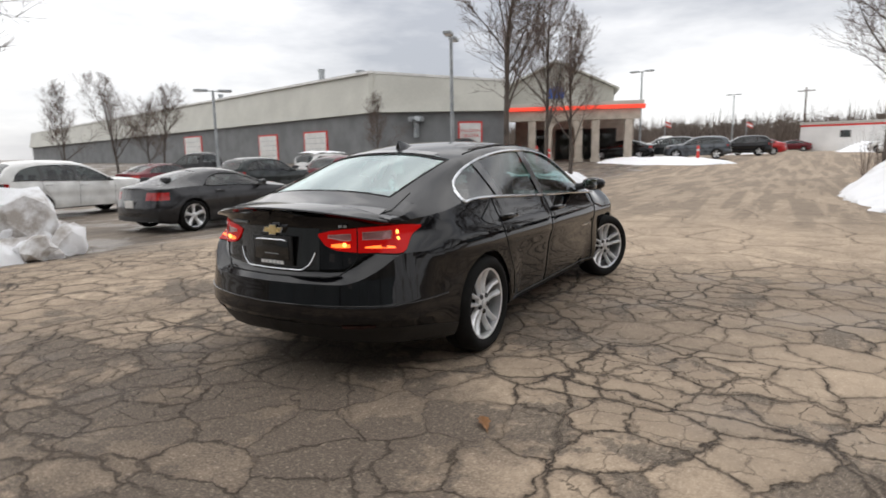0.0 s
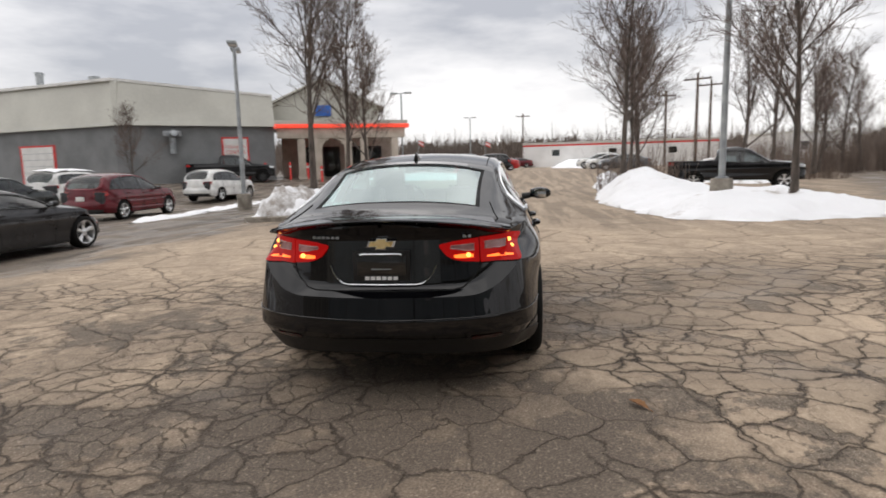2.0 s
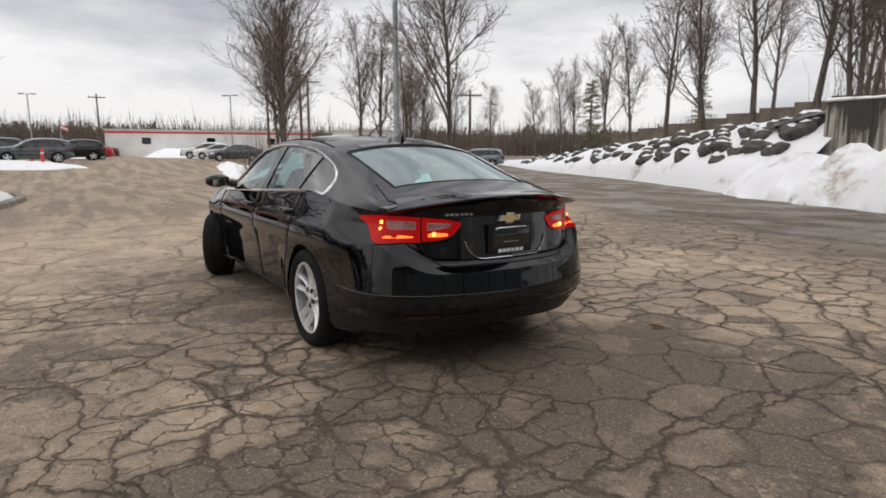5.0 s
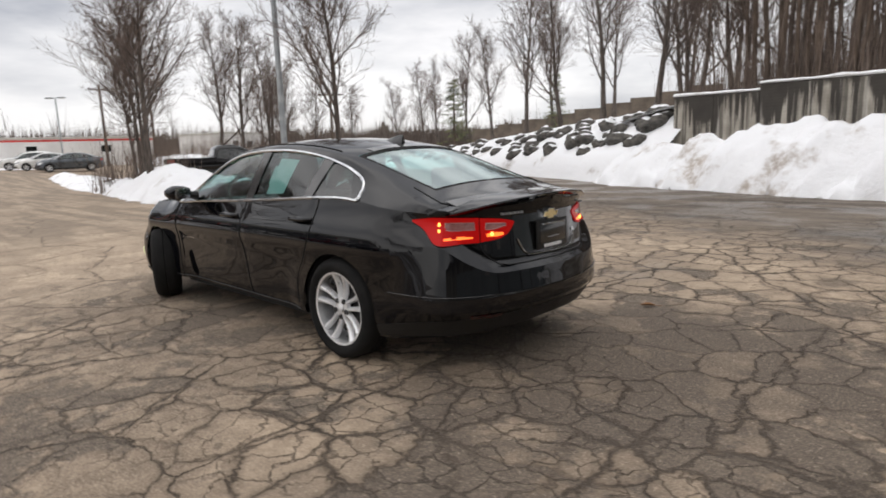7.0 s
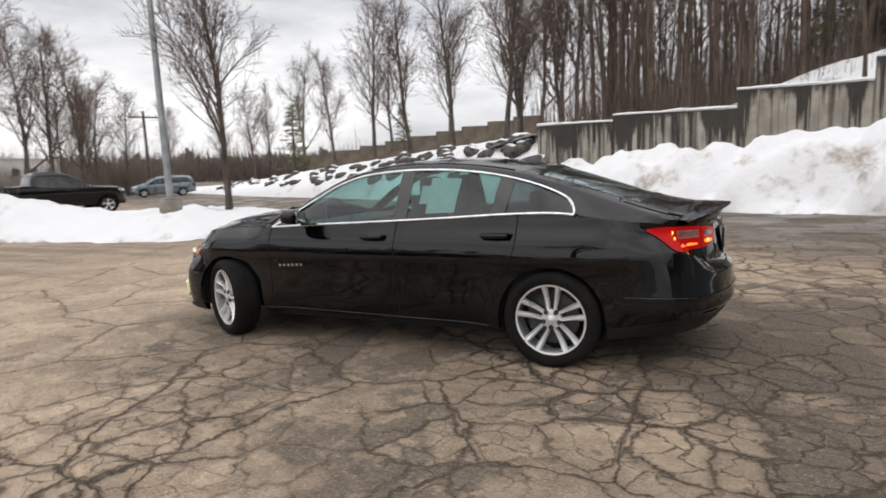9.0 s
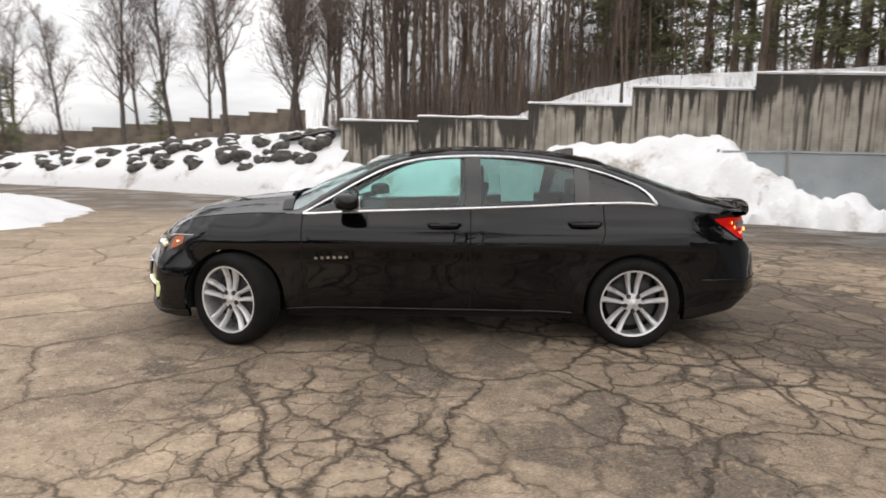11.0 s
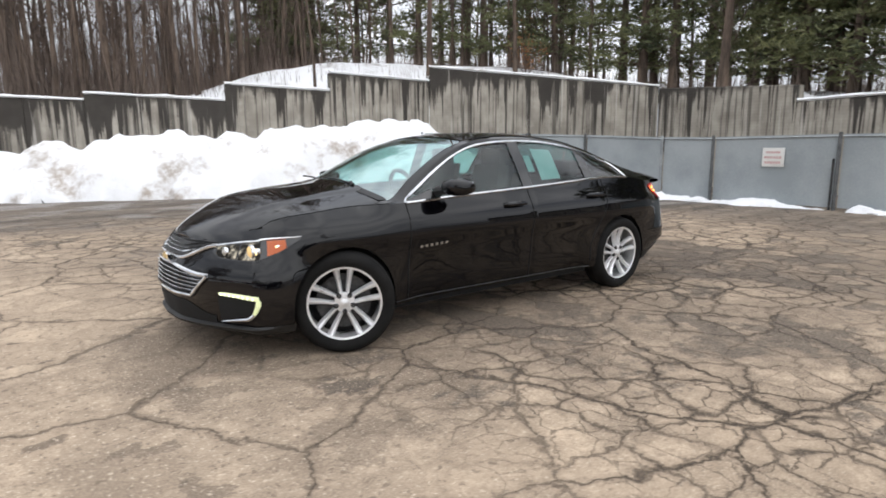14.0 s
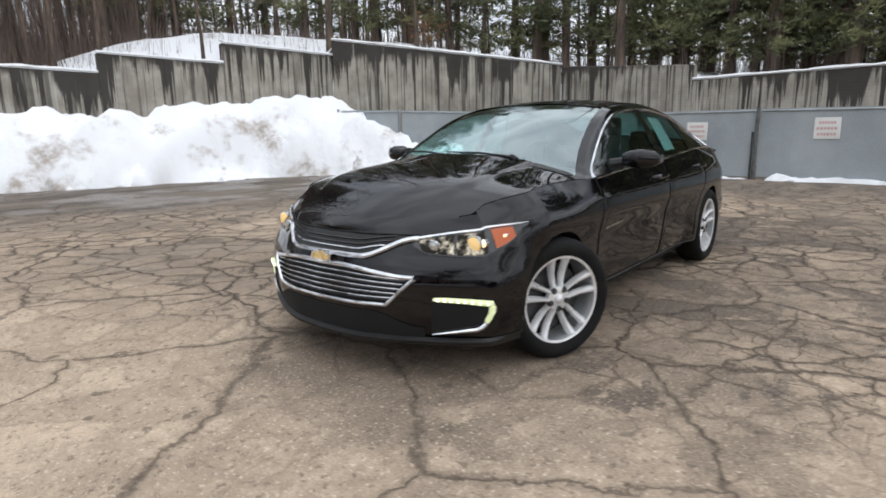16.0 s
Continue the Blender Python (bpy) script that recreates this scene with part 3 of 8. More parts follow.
class Soup:
    """Collects vertices and faces."""
    def __init__(self):
        self.v, self.f = [], []

    def add(self, verts, faces, flip=False):
        k = len(self.v)
        self.v.extend(verts)
        self.f.extend([tuple(k + i for i in (f[::-1] if flip else f)) for f in faces])
        return self

    def box(self, x0, y0, z0, x1, y1, z1, bevel=0.0):
        c = ((x0 + x1) / 2, (y0 + y1) / 2, (z0 + z1) / 2)
        h = (abs(x1 - x0) / 2, abs(y1 - y0) / 2, abs(z1 - z0) / 2)
        if not bevel:
            v = [(c[0] + sx * h[0], c[1] + sy * h[1], c[2] + sz * h[2]) for sz in (-1, 1) for sy in (-1, 1) for sx in (-1, 1)]
            return self.add(v, [(0, 2, 3, 1), (4, 5, 7, 6), (0, 1, 5, 4), (2, 6, 7, 3), (0, 4, 6, 2), (1, 3, 7, 5)])
        b = bmesh.new()
        bmesh.ops.create_cube(b, size=1, matrix=Matrix.LocRotScale(c, None, (2 * h[0], 2 * h[1], 2 * h[2])))
        bmesh.ops.bevel(b, geom=b.edges[:], offset=min(bevel, min(h) * 0.95), segments=2, affect="EDGES", profile=0.6)
        b.verts.index_update()
        self.add([v.co[:] for v in b.verts], [[v.index for v in f.verts] for f in b.faces])
        b.free()
        return self

    def grid(self, rows, flip=False, loop=False):
        """Rows of points, all of one length."""
        nr, nc = len(rows), len(rows[0])
        f = []
        for i in range(nr - 1):
            for j in range(nc if loop else nc - 1):
                k = (j + 1) % nc
                f.append((i * nc + j, i * nc + k, (i + 1) * nc + k, (i + 1) * nc + j))
        return self.add([tuple(p) for r in rows for p in r], f, flip)

    def tube(self, pts, radii, sides=6, cap=True, squash=None):
        """A tube along points; squash flattens it along one axis of the world."""
        pts = [Vector(p) for p in pts]
        rows = []
        for i, p in enumerate(pts):
            d = (pts[min(i + 1, len(pts) - 1)] - pts[max(i - 1, 0)])
            d = d.normalized() if d.length else Vector((0, 0, 1))
            a = d.cross(Vector((0, 0, 1)) if abs(d.z) < 0.95 else Vector((1, 0, 0))).normalized()
            c = d.cross(a)
            r = radii[i] if isinstance(radii, (list, tuple)) else radii
            ring = []
            for k in range(sides):
                t = 2 * math.pi * k / sides
                o = a * (math.cos(t) * r) + c * (math.sin(t) * r)
                if squash:
                    o = Vector((o.x * squash[0], o.y * squash[1], o.z * squash[2]))
                ring.append(p + o)
            rows.append(ring)
        self.grid(rows, loop=True)
        if cap:
            k = len(self.v) - len(rows) * sides
            self.f.append(tuple(k + i for i in range(sides))[::-1])
            self.f.append(tuple(k + (len(rows) - 1) * sides + i for i in range(sides)))
        return self

    def lathe(self, profile, n=32, axis="Y", centre=(0, 0, 0)):
        """Turns (radius, along) about an axis."""
        rows = []
        for r, a in profile:
            ring = []
            for k in range(n):
                t = 2 * math.pi * k / n
                c, s = r * math.cos(t), r * math.sin(t)
                q = {"Y": (c, a, s), "Z": (c, s, a), "X": (a, c, s)}[axis]
                ring.append((centre[0] + q[0], centre[1] + q[1], centre[2] + q[2]))
            rows.append(ring)
        return self.grid(rows, loop=True)

    def obj(self, name, mat, parent=None, label="", smooth=True, weld=0.0, sharp=40):
        return mesh_part(name, self.v, self.f, mat, parent, label, smooth, weld, sharp)


def curve(points):
    """A smooth curve through (x, y) points that never overshoots."""
    p = sorted(points)
    X, Y = np.array([a for a, _ in p], float), np.array([b for _, b in p], float)
    h, d = np.diff(X), np.diff(Y) / np.diff(X)
    s = np.zeros(len(X))
    s[0], s[-1] = d[0], d[-1]
    for i in range(1, len(X) - 1):
        if d[i - 1] * d[i] > 0:
            w1, w2 = 2 * h[i] + h[i - 1], h[i] + 2 * h[i - 1]
            s[i] = (w1 + w2) / (w1 / d[i - 1] + w2 / d[i])

    def at(x):
        if x <= X[0]:
            return float(Y[0])
        if x >= X[-1]:
            return float(Y[-1])
        i = int(np.searchsorted(X, x)) - 1
        t = (x - X[i]) / h[i]
        return float((1 + 2 * t) * (1 - t) ** 2 * Y[i] + t * (1 - t) ** 2 * h[i] * s[i] + t * t * (3 - 2 * t) * Y[i + 1] + t * t * (t - 1) * h[i] * s[i + 1])
    return at


def smooth01(a, b, x):
    t = min(1.0, max(0.0, (x - a) / (b - a)))
    return t * t * (3 - 2 * t)


def ground_z(x, y):
    """The lot is flat round the car and climbs gently towards the building and the far road."""
    r = 0.9 * x + 0.43 * y
    swale = 0.17 * smooth01(5.2, 8.0, y) + 0.15 * smooth01(9.0, 15.0, y)
    return 0.75 * smooth01(26, 44, r) + 0.006 * max(0.0, r - 44) * smooth01(-60, 0, y) - swale * (1 - smooth01(24, 40, r)) * smooth01(-40, -8, x)


def fbm(x, y, s, seed=0.0):
    return noise.fractal(Vector((x * s + seed, y * s - seed, seed * 0.37)), 1.0, 2.0, 4)
# ---- ground, walls, banks ----
def ground_sheet():
    def steps(lo, hi):
        v, a = [], 0.0
        d = 0.5
        while a < max(abs(lo), abs(hi)):
            v.append(a)
            a += d
            d *= 1.07
        v.append(max(abs(lo), abs(hi)))
        return sorted({-q for q in v if q <= -lo + 1} | {q for q in v if q <= hi + 1})
    xs, ys = steps(-420, 420), steps(-420, 420)
    rows = [[(x, y, ground_z(x, y)) for y in ys] for x in xs]
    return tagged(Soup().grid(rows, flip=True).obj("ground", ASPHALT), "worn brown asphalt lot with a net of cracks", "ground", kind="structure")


ground_sheet()


def inside_depth(x, y, poly):
    """How deep a point lies inside an outline (negative outside)."""
    best, inn = 1e9, False
    for (ax, ay), (bx, by) in zip(poly, poly[1:] + poly[:1]):
        dx, dy = bx - ax, by - ay
        t = max(0, min(1, ((x - ax) * dx + (y - ay) * dy) / (dx * dx + dy * dy)))
        best = min(best, math.hypot(x - ax - t * dx, y - ay - t * dy))
        if (ay > y) != (by > y) and x < ax + (y - ay) / (by - ay) * dx:
            inn = not inn
    return best if inn else -best


def snow_mound(name, poly, height, rise, mat, label, step=0.22, lumps=0.35, seed=1.0, shape=None, crumbs=0.0, kind="structure", category="snow bank"):
    """A heap of shovelled snow over an outline: steep uneven edge, lumpy top."""
    x0, x1 = min(p[0] for p in poly) - 0.4, max(p[0] for p in poly) + 0.4
    y0, y1 = min(p[1] for p in poly) - 0.4, max(p[1] for p in poly) + 0.4
    nx, ny = int((x1 - x0) / step) + 1, int((y1 - y0) / step) + 1
    idx, v, f = {}, [], []

    def depth(x, y):
        return inside_depth(x, y, poly) + 0.30 * fbm(x, y, 0.9, seed) + 0.12 * fbm(x, y, 2.7, seed + 4)
    for i in range(nx + 1):
        for j in range(ny + 1):
            x, y = x0 + i * step, y0 + j * step
            d = depth(x, y)
            if d < -step * 1.7:
                continue
            if d < 0:
                gx, gy = depth(x + 0.03, y) - d, depth(x, y + 0.03) - d
                q = math.hypot(gx, gy) or 1.0
                x, y = x - gx / q * d * 0.9, y - gy / q * d * 0.9
            t = max(0.0, d)
            h = height(x, y) if callable(height) else height
            up = h * (1 - math.exp(-t / rise)) if not shape else h * shape(t)
            up *= 1 + lumps * fbm(x, y, 0.45, seed + 9)
            up += min(1, t / 0.25) * (0.08 * fbm(x, y, 1.8, seed + 2) + (0.03 + crumbs) * fbm(x, y, 5.0, seed + 7))
            idx[i, j] = len(v)
            v.append((x, y, ground_z(x, y) + (max(0.012, up) if d > 0 else -0.01)))
    for i in range(nx):
        for j in range(ny):
            q = [(i, j), (i + 1, j), (i + 1, j + 1), (i, j + 1)]
            have = [idx[c] for c in q if c in idx]
            if len(have) >= 3:
                f.append(have)
    return tagged(mesh_part(name, v, f, mat, None, "", True), label, category, kind=kind)


# the stepped retaining wall: stations along it, with the height of each length's top at its two ends
W0, W1 = Vector((3.72, -16.6)), Vector((-9.0, -12.68))
WALL_LINE = [W0, W1, Vector((-14.4, -7.4)), Vector((-14.2, -3.1)), Vector((-14.6, 18.0))]
WALL_AT = [0.0]
for a_, b_ in zip(WALL_LINE, WALL_LINE[1:]):
    WALL_AT.append(WALL_AT[-1] + (b_ - a_).length)
WDIR = (W1 - W0).normalized()


def wall_xy(s):
    """The plan point at length s along the wall, which turns twice."""
    i = max(0, min(len(WALL_LINE) - 2, int(np.searchsorted(WALL_AT, s)) - 1))
    return WALL_LINE[i] + (WALL_LINE[i + 1] - WALL_LINE[i]).normalized() * (s - WALL_AT[i])


def wall_away(s):
    """The direction away from the lot, turning smoothly round the corners."""
    d = (wall_xy(s + 2.5) - wall_xy(s - 2.5)).normalized()
    return Vector((-d.y, d.x))


def slope_z(s, d):
    """Height of the slope behind the wall: level with its top, then up over a snowy brow."""
    zw = float(np.interp(s, [-3, 0, 2.9, 3.0, 6.7, 6.8, 9.9, 10.0, 13.2, 13.3, 20.9, 25.2, 25.4, 60], [2.1, 2.6, 2.55, 2.72, 2.6, 3.08, 2.95, 3.52, 3.36, 3.8, 3.0, 2.72, 2.34, 2.7]))
    even = float(np.interp(s, [-3, 3, 8, 12, 16, 21, 25, 60], [2.1, 2.6, 3.05, 3.45, 3.5, 3.0, 2.45, 2.45]))
    zw += (even - zw) * smooth01(0.6, 2.6, d)
    crest = float(np.interp(s, [-3, 4, 5.5, 7, 8.5, 10, 13, 17, 21, 60], [0.1, 0.2, 0.4, 0.85, 1.2, 1.35, 1.3, 1.0, 0.45, 0.4]))
    return zw - 0.06 + crest * smooth01(0.2, 5.0, d) + 0.05 * max(0.0, d - 6)


def wall_length(name, a, b, za, zb, label, thick=0.35, base=-0.3, mat=None, cap=True):
    """One length of cast wall between two plan points: panel with shallow vertical joints, a cap of snow as a part."""
    a, b = Vector(a), Vector(b)
    d = (b - a)
    n = d.normalized()
    o = Vector((-n.y, n.x))
    if o.dot(Vector((0, 0)) - a) < 0:
        o = -o
    L = d.length
    s = Soup()
    bays = max(1, round(L / 1.55))
    cols = []
    for i in range(bays):
        for q, dep in ((i / bays, -0.02), (i / bays + 0.012 / bays * 1.5, 0.0), ((i + 1) / bays - 0.012 / bays * 1.5, 0.0)):
            cols.append((q, dep))
    cols.append((1.0, -0.02))
    rows = []
    for q, dep in cols:
        p = a + d * q
        zt = za + (zb - za) * q
        f_, bk = p + o * dep, p - o * thick
        rows.append([(f_.x, f_.y, base), (f_.x, f_.y, zt - 0.03), (f_.x - o.x * 0.03, f_.y - o.y * 0.03, zt), (bk.x, bk.y, zt), (bk.x, bk.y, base)])
    s.grid(rows)
    k = len(rows)
    s.f.append((0, 1, 2, 3, 4))
    s.f.append(tuple((k - 1) * 5 + i for i in (4, 3, 2, 1, 0)))
    crown = (za + zb) / 2
    s.v = [(p[0], p[1], p[2] - crown) for p in s.v]
    w = tagged(s.obj(name, mat or CONCRETE, None, "", False, 0.0005), label, "retaining wall", kind="structure")
    w.location.z = crown
    if not cap:
        return w
    c = Soup()
    rows = []
    m = int(L / 0.18) + 2
    for i in range(m + 1):
        q = i / m
        p = a + d * q
        zt = za + (zb - za) * q
        h = 0.085 + 0.035 * fbm(p.x, p.y, 1.4, 3)
        ov = 0.05 + 0.025 * fbm(p.x, p.y, 2.2, 8)
        e0, e1, e2 = p + o * ov, p + o * (ov - 0.05), p - o * (thick + 0.02)
        rows.append([(e0.x - o.x * 0.04, e0.y - o.y * 0.04, zt + 0.003), (e0.x, e0.y, zt + h * 0.45), (e1.x, e1.y, zt + h), ((e1.x + e2.x) / 2, (e1.y + e2.y) / 2, zt + h * 1.15), (e2.x, e2.y, zt + h)])
    c.grid([[(p[0], p[1], p[2] - crown) for p in r] for r in rows])
    c.obj("snow_cap", SNOW, w, "thin cap of snow", True, 0, 60)
    return w


STEPS = ((0.0, 2.95, 2.72, 2.64), (2.95, 6.74, 2.83, 2.70), (6.74, 9.93, 3.20, 3.07), (9.93, 13.31, 3.64, 3.46))
for i, (s0, s1, za, zb) in enumerate(STEPS):
    wall_length("retaining_wall_%d" % (i + 1), wall_xy(s0), wall_xy(s1), za, zb, "grey cast concrete retaining wall with dark water streaks", mat=WET_CONCRETE if i < 2 else None)
C1_, C2_, C3_ = WALL_LINE[1], WALL_LINE[2], WALL_LINE[3]
wall_length("retaining_wall_5", C1_, C2_, 3.93, 3.14, "long cast concrete retaining wall, ribbed and streaked")
wall_length("retaining_wall_6", C2_, C3_, 3.10, 2.84, "grey cast concrete retaining wall, cracked and streaked", cap=False)
wall_length("retaining_wall_7", C3_, WALL_LINE[4], 2.40, 2.85, "lower length of streaked concrete retaining wall")


def hillside():
    """Snow-covered slope behind the wall, rising into the woods."""
    rows = []
    for i in range(121):
        s = -3.0 + i * 0.4
        p, o = wall_xy(s), wall_away(s)
        row = []
        for d in (0.30, 0.8, 1.6, 2.6, 4.0, 6.0, 9, 14, 22, 34, 60):
            q = p + o * d
            row.append((q.x, q.y, slope_z(s, d) + 0.08 * fbm(q.x, q.y, 0.5, 5) * smooth01(0.3, 2, d)))
        rows.append(row)
    tagged(Soup().grid(rows).obj("hillside", snow_material("woodland_snow", 0.56, (0.16, 0.11, 0.075))), "snowy slope with leaf litter above the wall", "slope", kind="structure")


hillside()

# long snow bank at the foot of the wall
BANK_SNOW = snow_material("ploughed_snow", 0.53, (0.30, 0.225, 0.155))
BANK = [(9.4, -18.4), (7.3, -16.4), (4.6, -14.0), (1.5, -12.8), (-1.1, -11.6), (-2.8, -11.1), (-4.6, -10.7), (-6.1, -9.5), (-7.1, -8.1), (-8.1, -7.4), (-8.8, -7.7), (-8.5, -9.5), (-8.9, -12.4), (-3.8, -13.95), (3.7, -16.25), (6.8, -19.6)]
def bank_height(x, y):
    s = (Vector((x, y)) - W0).dot(WDIR)
    return float(np.interp(s, [-4, 0, 3, 5, 7, 9.5, 11.0, 12.2, 13.2, 14.2], [1.25, 1.6, 1.8, 2.15, 2.4, 2.65, 2.7, 2.5, 2.15, 1.5]))


snow_mound("snow_bank", BANK, bank_height, 1.05, BANK_SNOW, "high bank of ploughed snow with dirty patches against the wall", 0.14, 0.22, 2.0, None, -0.012)
snow_mound("snow_rubble", [(-6.4, -9.3), (-7.0, -8.3), (-8.0, -7.4), (-9.2, -6.7), (-9.7, -6.4), (-9.9, -6.9), (-8.2, -8.6), (-7.6, -9.2)], 1.15, 0.5, DIRTY_SNOW, "broken lumps of brown dirty snow at the end of the bank", 0.09, 0.5, 11.0, None, 0.10)
snow_mound("snow_strip", [(-9.75, -6.5), (-9.2, -6.6), (-9.45, -4.2), (-9.35, -2.9), (-9.5, -2.5), (-9.7, -0.5), (-9.75, 1.8), (-9.9, 1.8), (-9.95, -2.0)], 0.17, 0.15, SNOW, "low strip of snow along the foot of the fence", 0.09, 0.6, 3.0)

# kerbed snowy islands
def island(name, poly, height, rise, label, seed, mat=SNOW, step=0.2, lumps=0.3):
    snow_mound(name, poly, height, rise, mat, label, step, lumps, seed)


ISLE_C = [(8.3, -9.2), (7.8, -7.2), (7.7, -5.4), (8.7, -4.2), (11.0, -3.9), (14.5, -3.7), (18.5, -4.1), (24, -4.9), (32, -6.0), (42, -7.5), (43, -9.0), (34, -9.0), (27, -8.4), (21, -8.0), (16.5, -8.6), (12.5, -9.7), (9.8, -10.0)]
def isle_c_height(x, y):
    return 0.50 + 0.68 * math.exp(-((x - 15.6) / (2.4 if x < 15.6 else 8.0)) ** 2 - ((y + 4.7) / 1.6) ** 2) - 0.08 * smooth01(18, 22, x) + 0.15 * smooth01(28, 36, x)


island("snow_island", ISLE_C, isle_c_height, 0.8, "snow heaped on a planted island in the lot", 5.0, SNOW, 0.16, 0.35)
ISLE_A = [(9.4, 6.3), (9.2, 5.0), (10.2, 4.1), (12.5, 3.6), (15.2, 3.3), (16.6, 3.9), (18.6, 4.4), (19, 5.4), (16, 6.2), (12.5, 6.8)]
island("snow_island.001", ISLE_A, 0.62, 0.7, "low snowy island with bare trees and a muddy edge", 8.0, snow_material("patchy_snow", 0.51, (0.12, 0.09, 0.065)), 0.12, 0.7)


def kerb(poly, label, width=0.16, high=0.13):
    """A cast kerb round an island."""
    p = [Vector(q) for q in poly]
    for _ in range(2):
        p = [v for a, b in zip(p, p[1:] + p[:1]) for v in (a.lerp(b, 0.25), a.lerp(b, 0.75))]
    c = sum(p, Vector((0, 0))) / len(p)
    rows = []
    for i, v in enumerate(p + p[:1]):
        d = (p[(i + 1) % len(p)] - p[i - 1]).normalized()
        o = Vector((d.y, -d.x))
        if o.dot(v - c) < 0:
            o = -o
        z = ground_z(v.x, v.y)
        a, b, e = v + o * 0.28, v + o * 0.25, v + o * (0.25 - width)
        rows.append([(a.x, a.y, z - 0.05), (a.x, a.y, z + high * 0.8), (b.x, b.y, z + high), (e.x, e.y, z + high), (e.x, e.y, z - 0.05)])
    tagged(Soup().grid(rows).obj("kerb", KERB, None, "", True, 0, 30), label, "kerb", kind="structure")


kerb(ISLE_A, "worn grey concrete kerb round a planted island")
snow_mound("snow_rubble.001", [(9.4, 6.2), (9.3, 5.2), (10.2, 4.5), (11.3, 4.7), (11.5, 5.6), (10.9, 6.3)], 0.95, 0.35, snow_material("muddy_snow", 0.36, (0.20, 0.15, 0.105)), "brown lumps of frozen dirt and snow on the island", 0.09, 0.8, 21.0, None, 0.12)
island("snow_island.002", [(37, 9.8), (36.2, 6), (36.6, 3), (38.6, 1.0), (40.4, 1.6), (41, 5), (41.2, 9.4)], 0.35, 0.8, "thin snow on a far island", 12.0, SNOW, 0.3)
snow_mound("snow_heap", [(11.2, 10.4), (10.8, 11.0), (12.6, 11.2), (17.5, 11.6), (22.8, 12.0), (23.4, 11.4), (16.5, 10.7)], 0.12, 0.3, SNOW, "thin drift of snow before the parked cars", 0.2, 0.5, 4.0)
snow_mound("snow_heap.001", [(-1.9, 7.1), (-1.3, 6.45), (-0.5, 6.4), (-0.05, 6.9), (0.1, 7.8), (-0.4, 8.8), (-1.4, 9.1), (-2.6, 8.2)], 0.62, 0.4, DIRTY_SNOW, "heap of broken grey snow lumps", 0.08, 0.9, 6.0, None, 0.12)
snow_mound("snow_heap.002", [(8, 20.5), (14, 19.5), (17, 21), (14, 23), (9, 23.5)], 0.9, 0.7, SNOW, "snow pile between parked cars", 0.35, 0.4, 7.0)
snow_mound("snow_heap.003", [(70, -6), (82, -7), (100, -9), (100, -12), (80, -13), (62, -11)], 1.0, 1.2, SNOW, "far snow along the road", 0.8, 0.4, 9.0)
snow_mound("snow_heap.004", [(57, 2.5), (66, 0.5), (72, 1.5), (70, 5), (60, 5)], 0.9, 0.9, SNOW, "far snow pile at the end of a row of cars", 0.5, 0.4, 10.0)
snow_mound("snow_heap.005", [(28, -14.5), (33, -16), (46, -20), (52, -25), (60, -30), (70, -30), (60, -20), (45, -14), (33, -11)], 0.9, 1.2, DIRTY_SNOW, "far bank of old snow across the lane", 0.6, 0.5, 14.0)


def snow_chunk(x, y, z, size, seed):
    """A broken block of ploughed snow."""
    rng = random.Random(seed)
    b = bmesh.new()
    bmesh.ops.create_icosphere(b, subdivisions=2, radius=size)
    sc = Vector((rng.uniform(0.7, 1.3), rng.uniform(0.7, 1.2), rng.uniform(0.55, 0.95)))
    for v in b.verts:
        k = 1 + 0.45 * noise.noise(v.co * (1.7 / size) + Vector((seed, 0, 0)))
        v.co = Vector((v.co.x * sc.x, v.co.y * sc.y, v.co.z * sc.z)) * k
    ob = mesh_part("snow_chunk", [v.co[:] for v in b.verts], [[v.index for v in f.verts] for f in b.faces], DIRTY_SNOW, None, "", True, 0, 28)
    b.free()
    ob.matrix_basis = pose(x, y, z, rng.uniform(0, 360), rng.uniform(0, 40), rng.uniform(0, 360))
    tagged(ob, "broken lump of grey ploughed snow", "snow lump", "lumps of snow on the heap")


rng_c = random.Random(77)
for i in range(26):
    a_ = rng_c.uniform(0, 6.28)
    r_ = rng_c.uniform(0.2, 1.25)
    size_ = rng_c.uniform(0.10, 0.26) if i else 0.42
    snow_chunk(-0.85 + r_ * math.cos(a_) * 0.9, 7.5 + r_ * math.sin(a_), max(0.06, 0.55 - 0.42 * r_) + size_ * 0.3, size_, 500 + i)
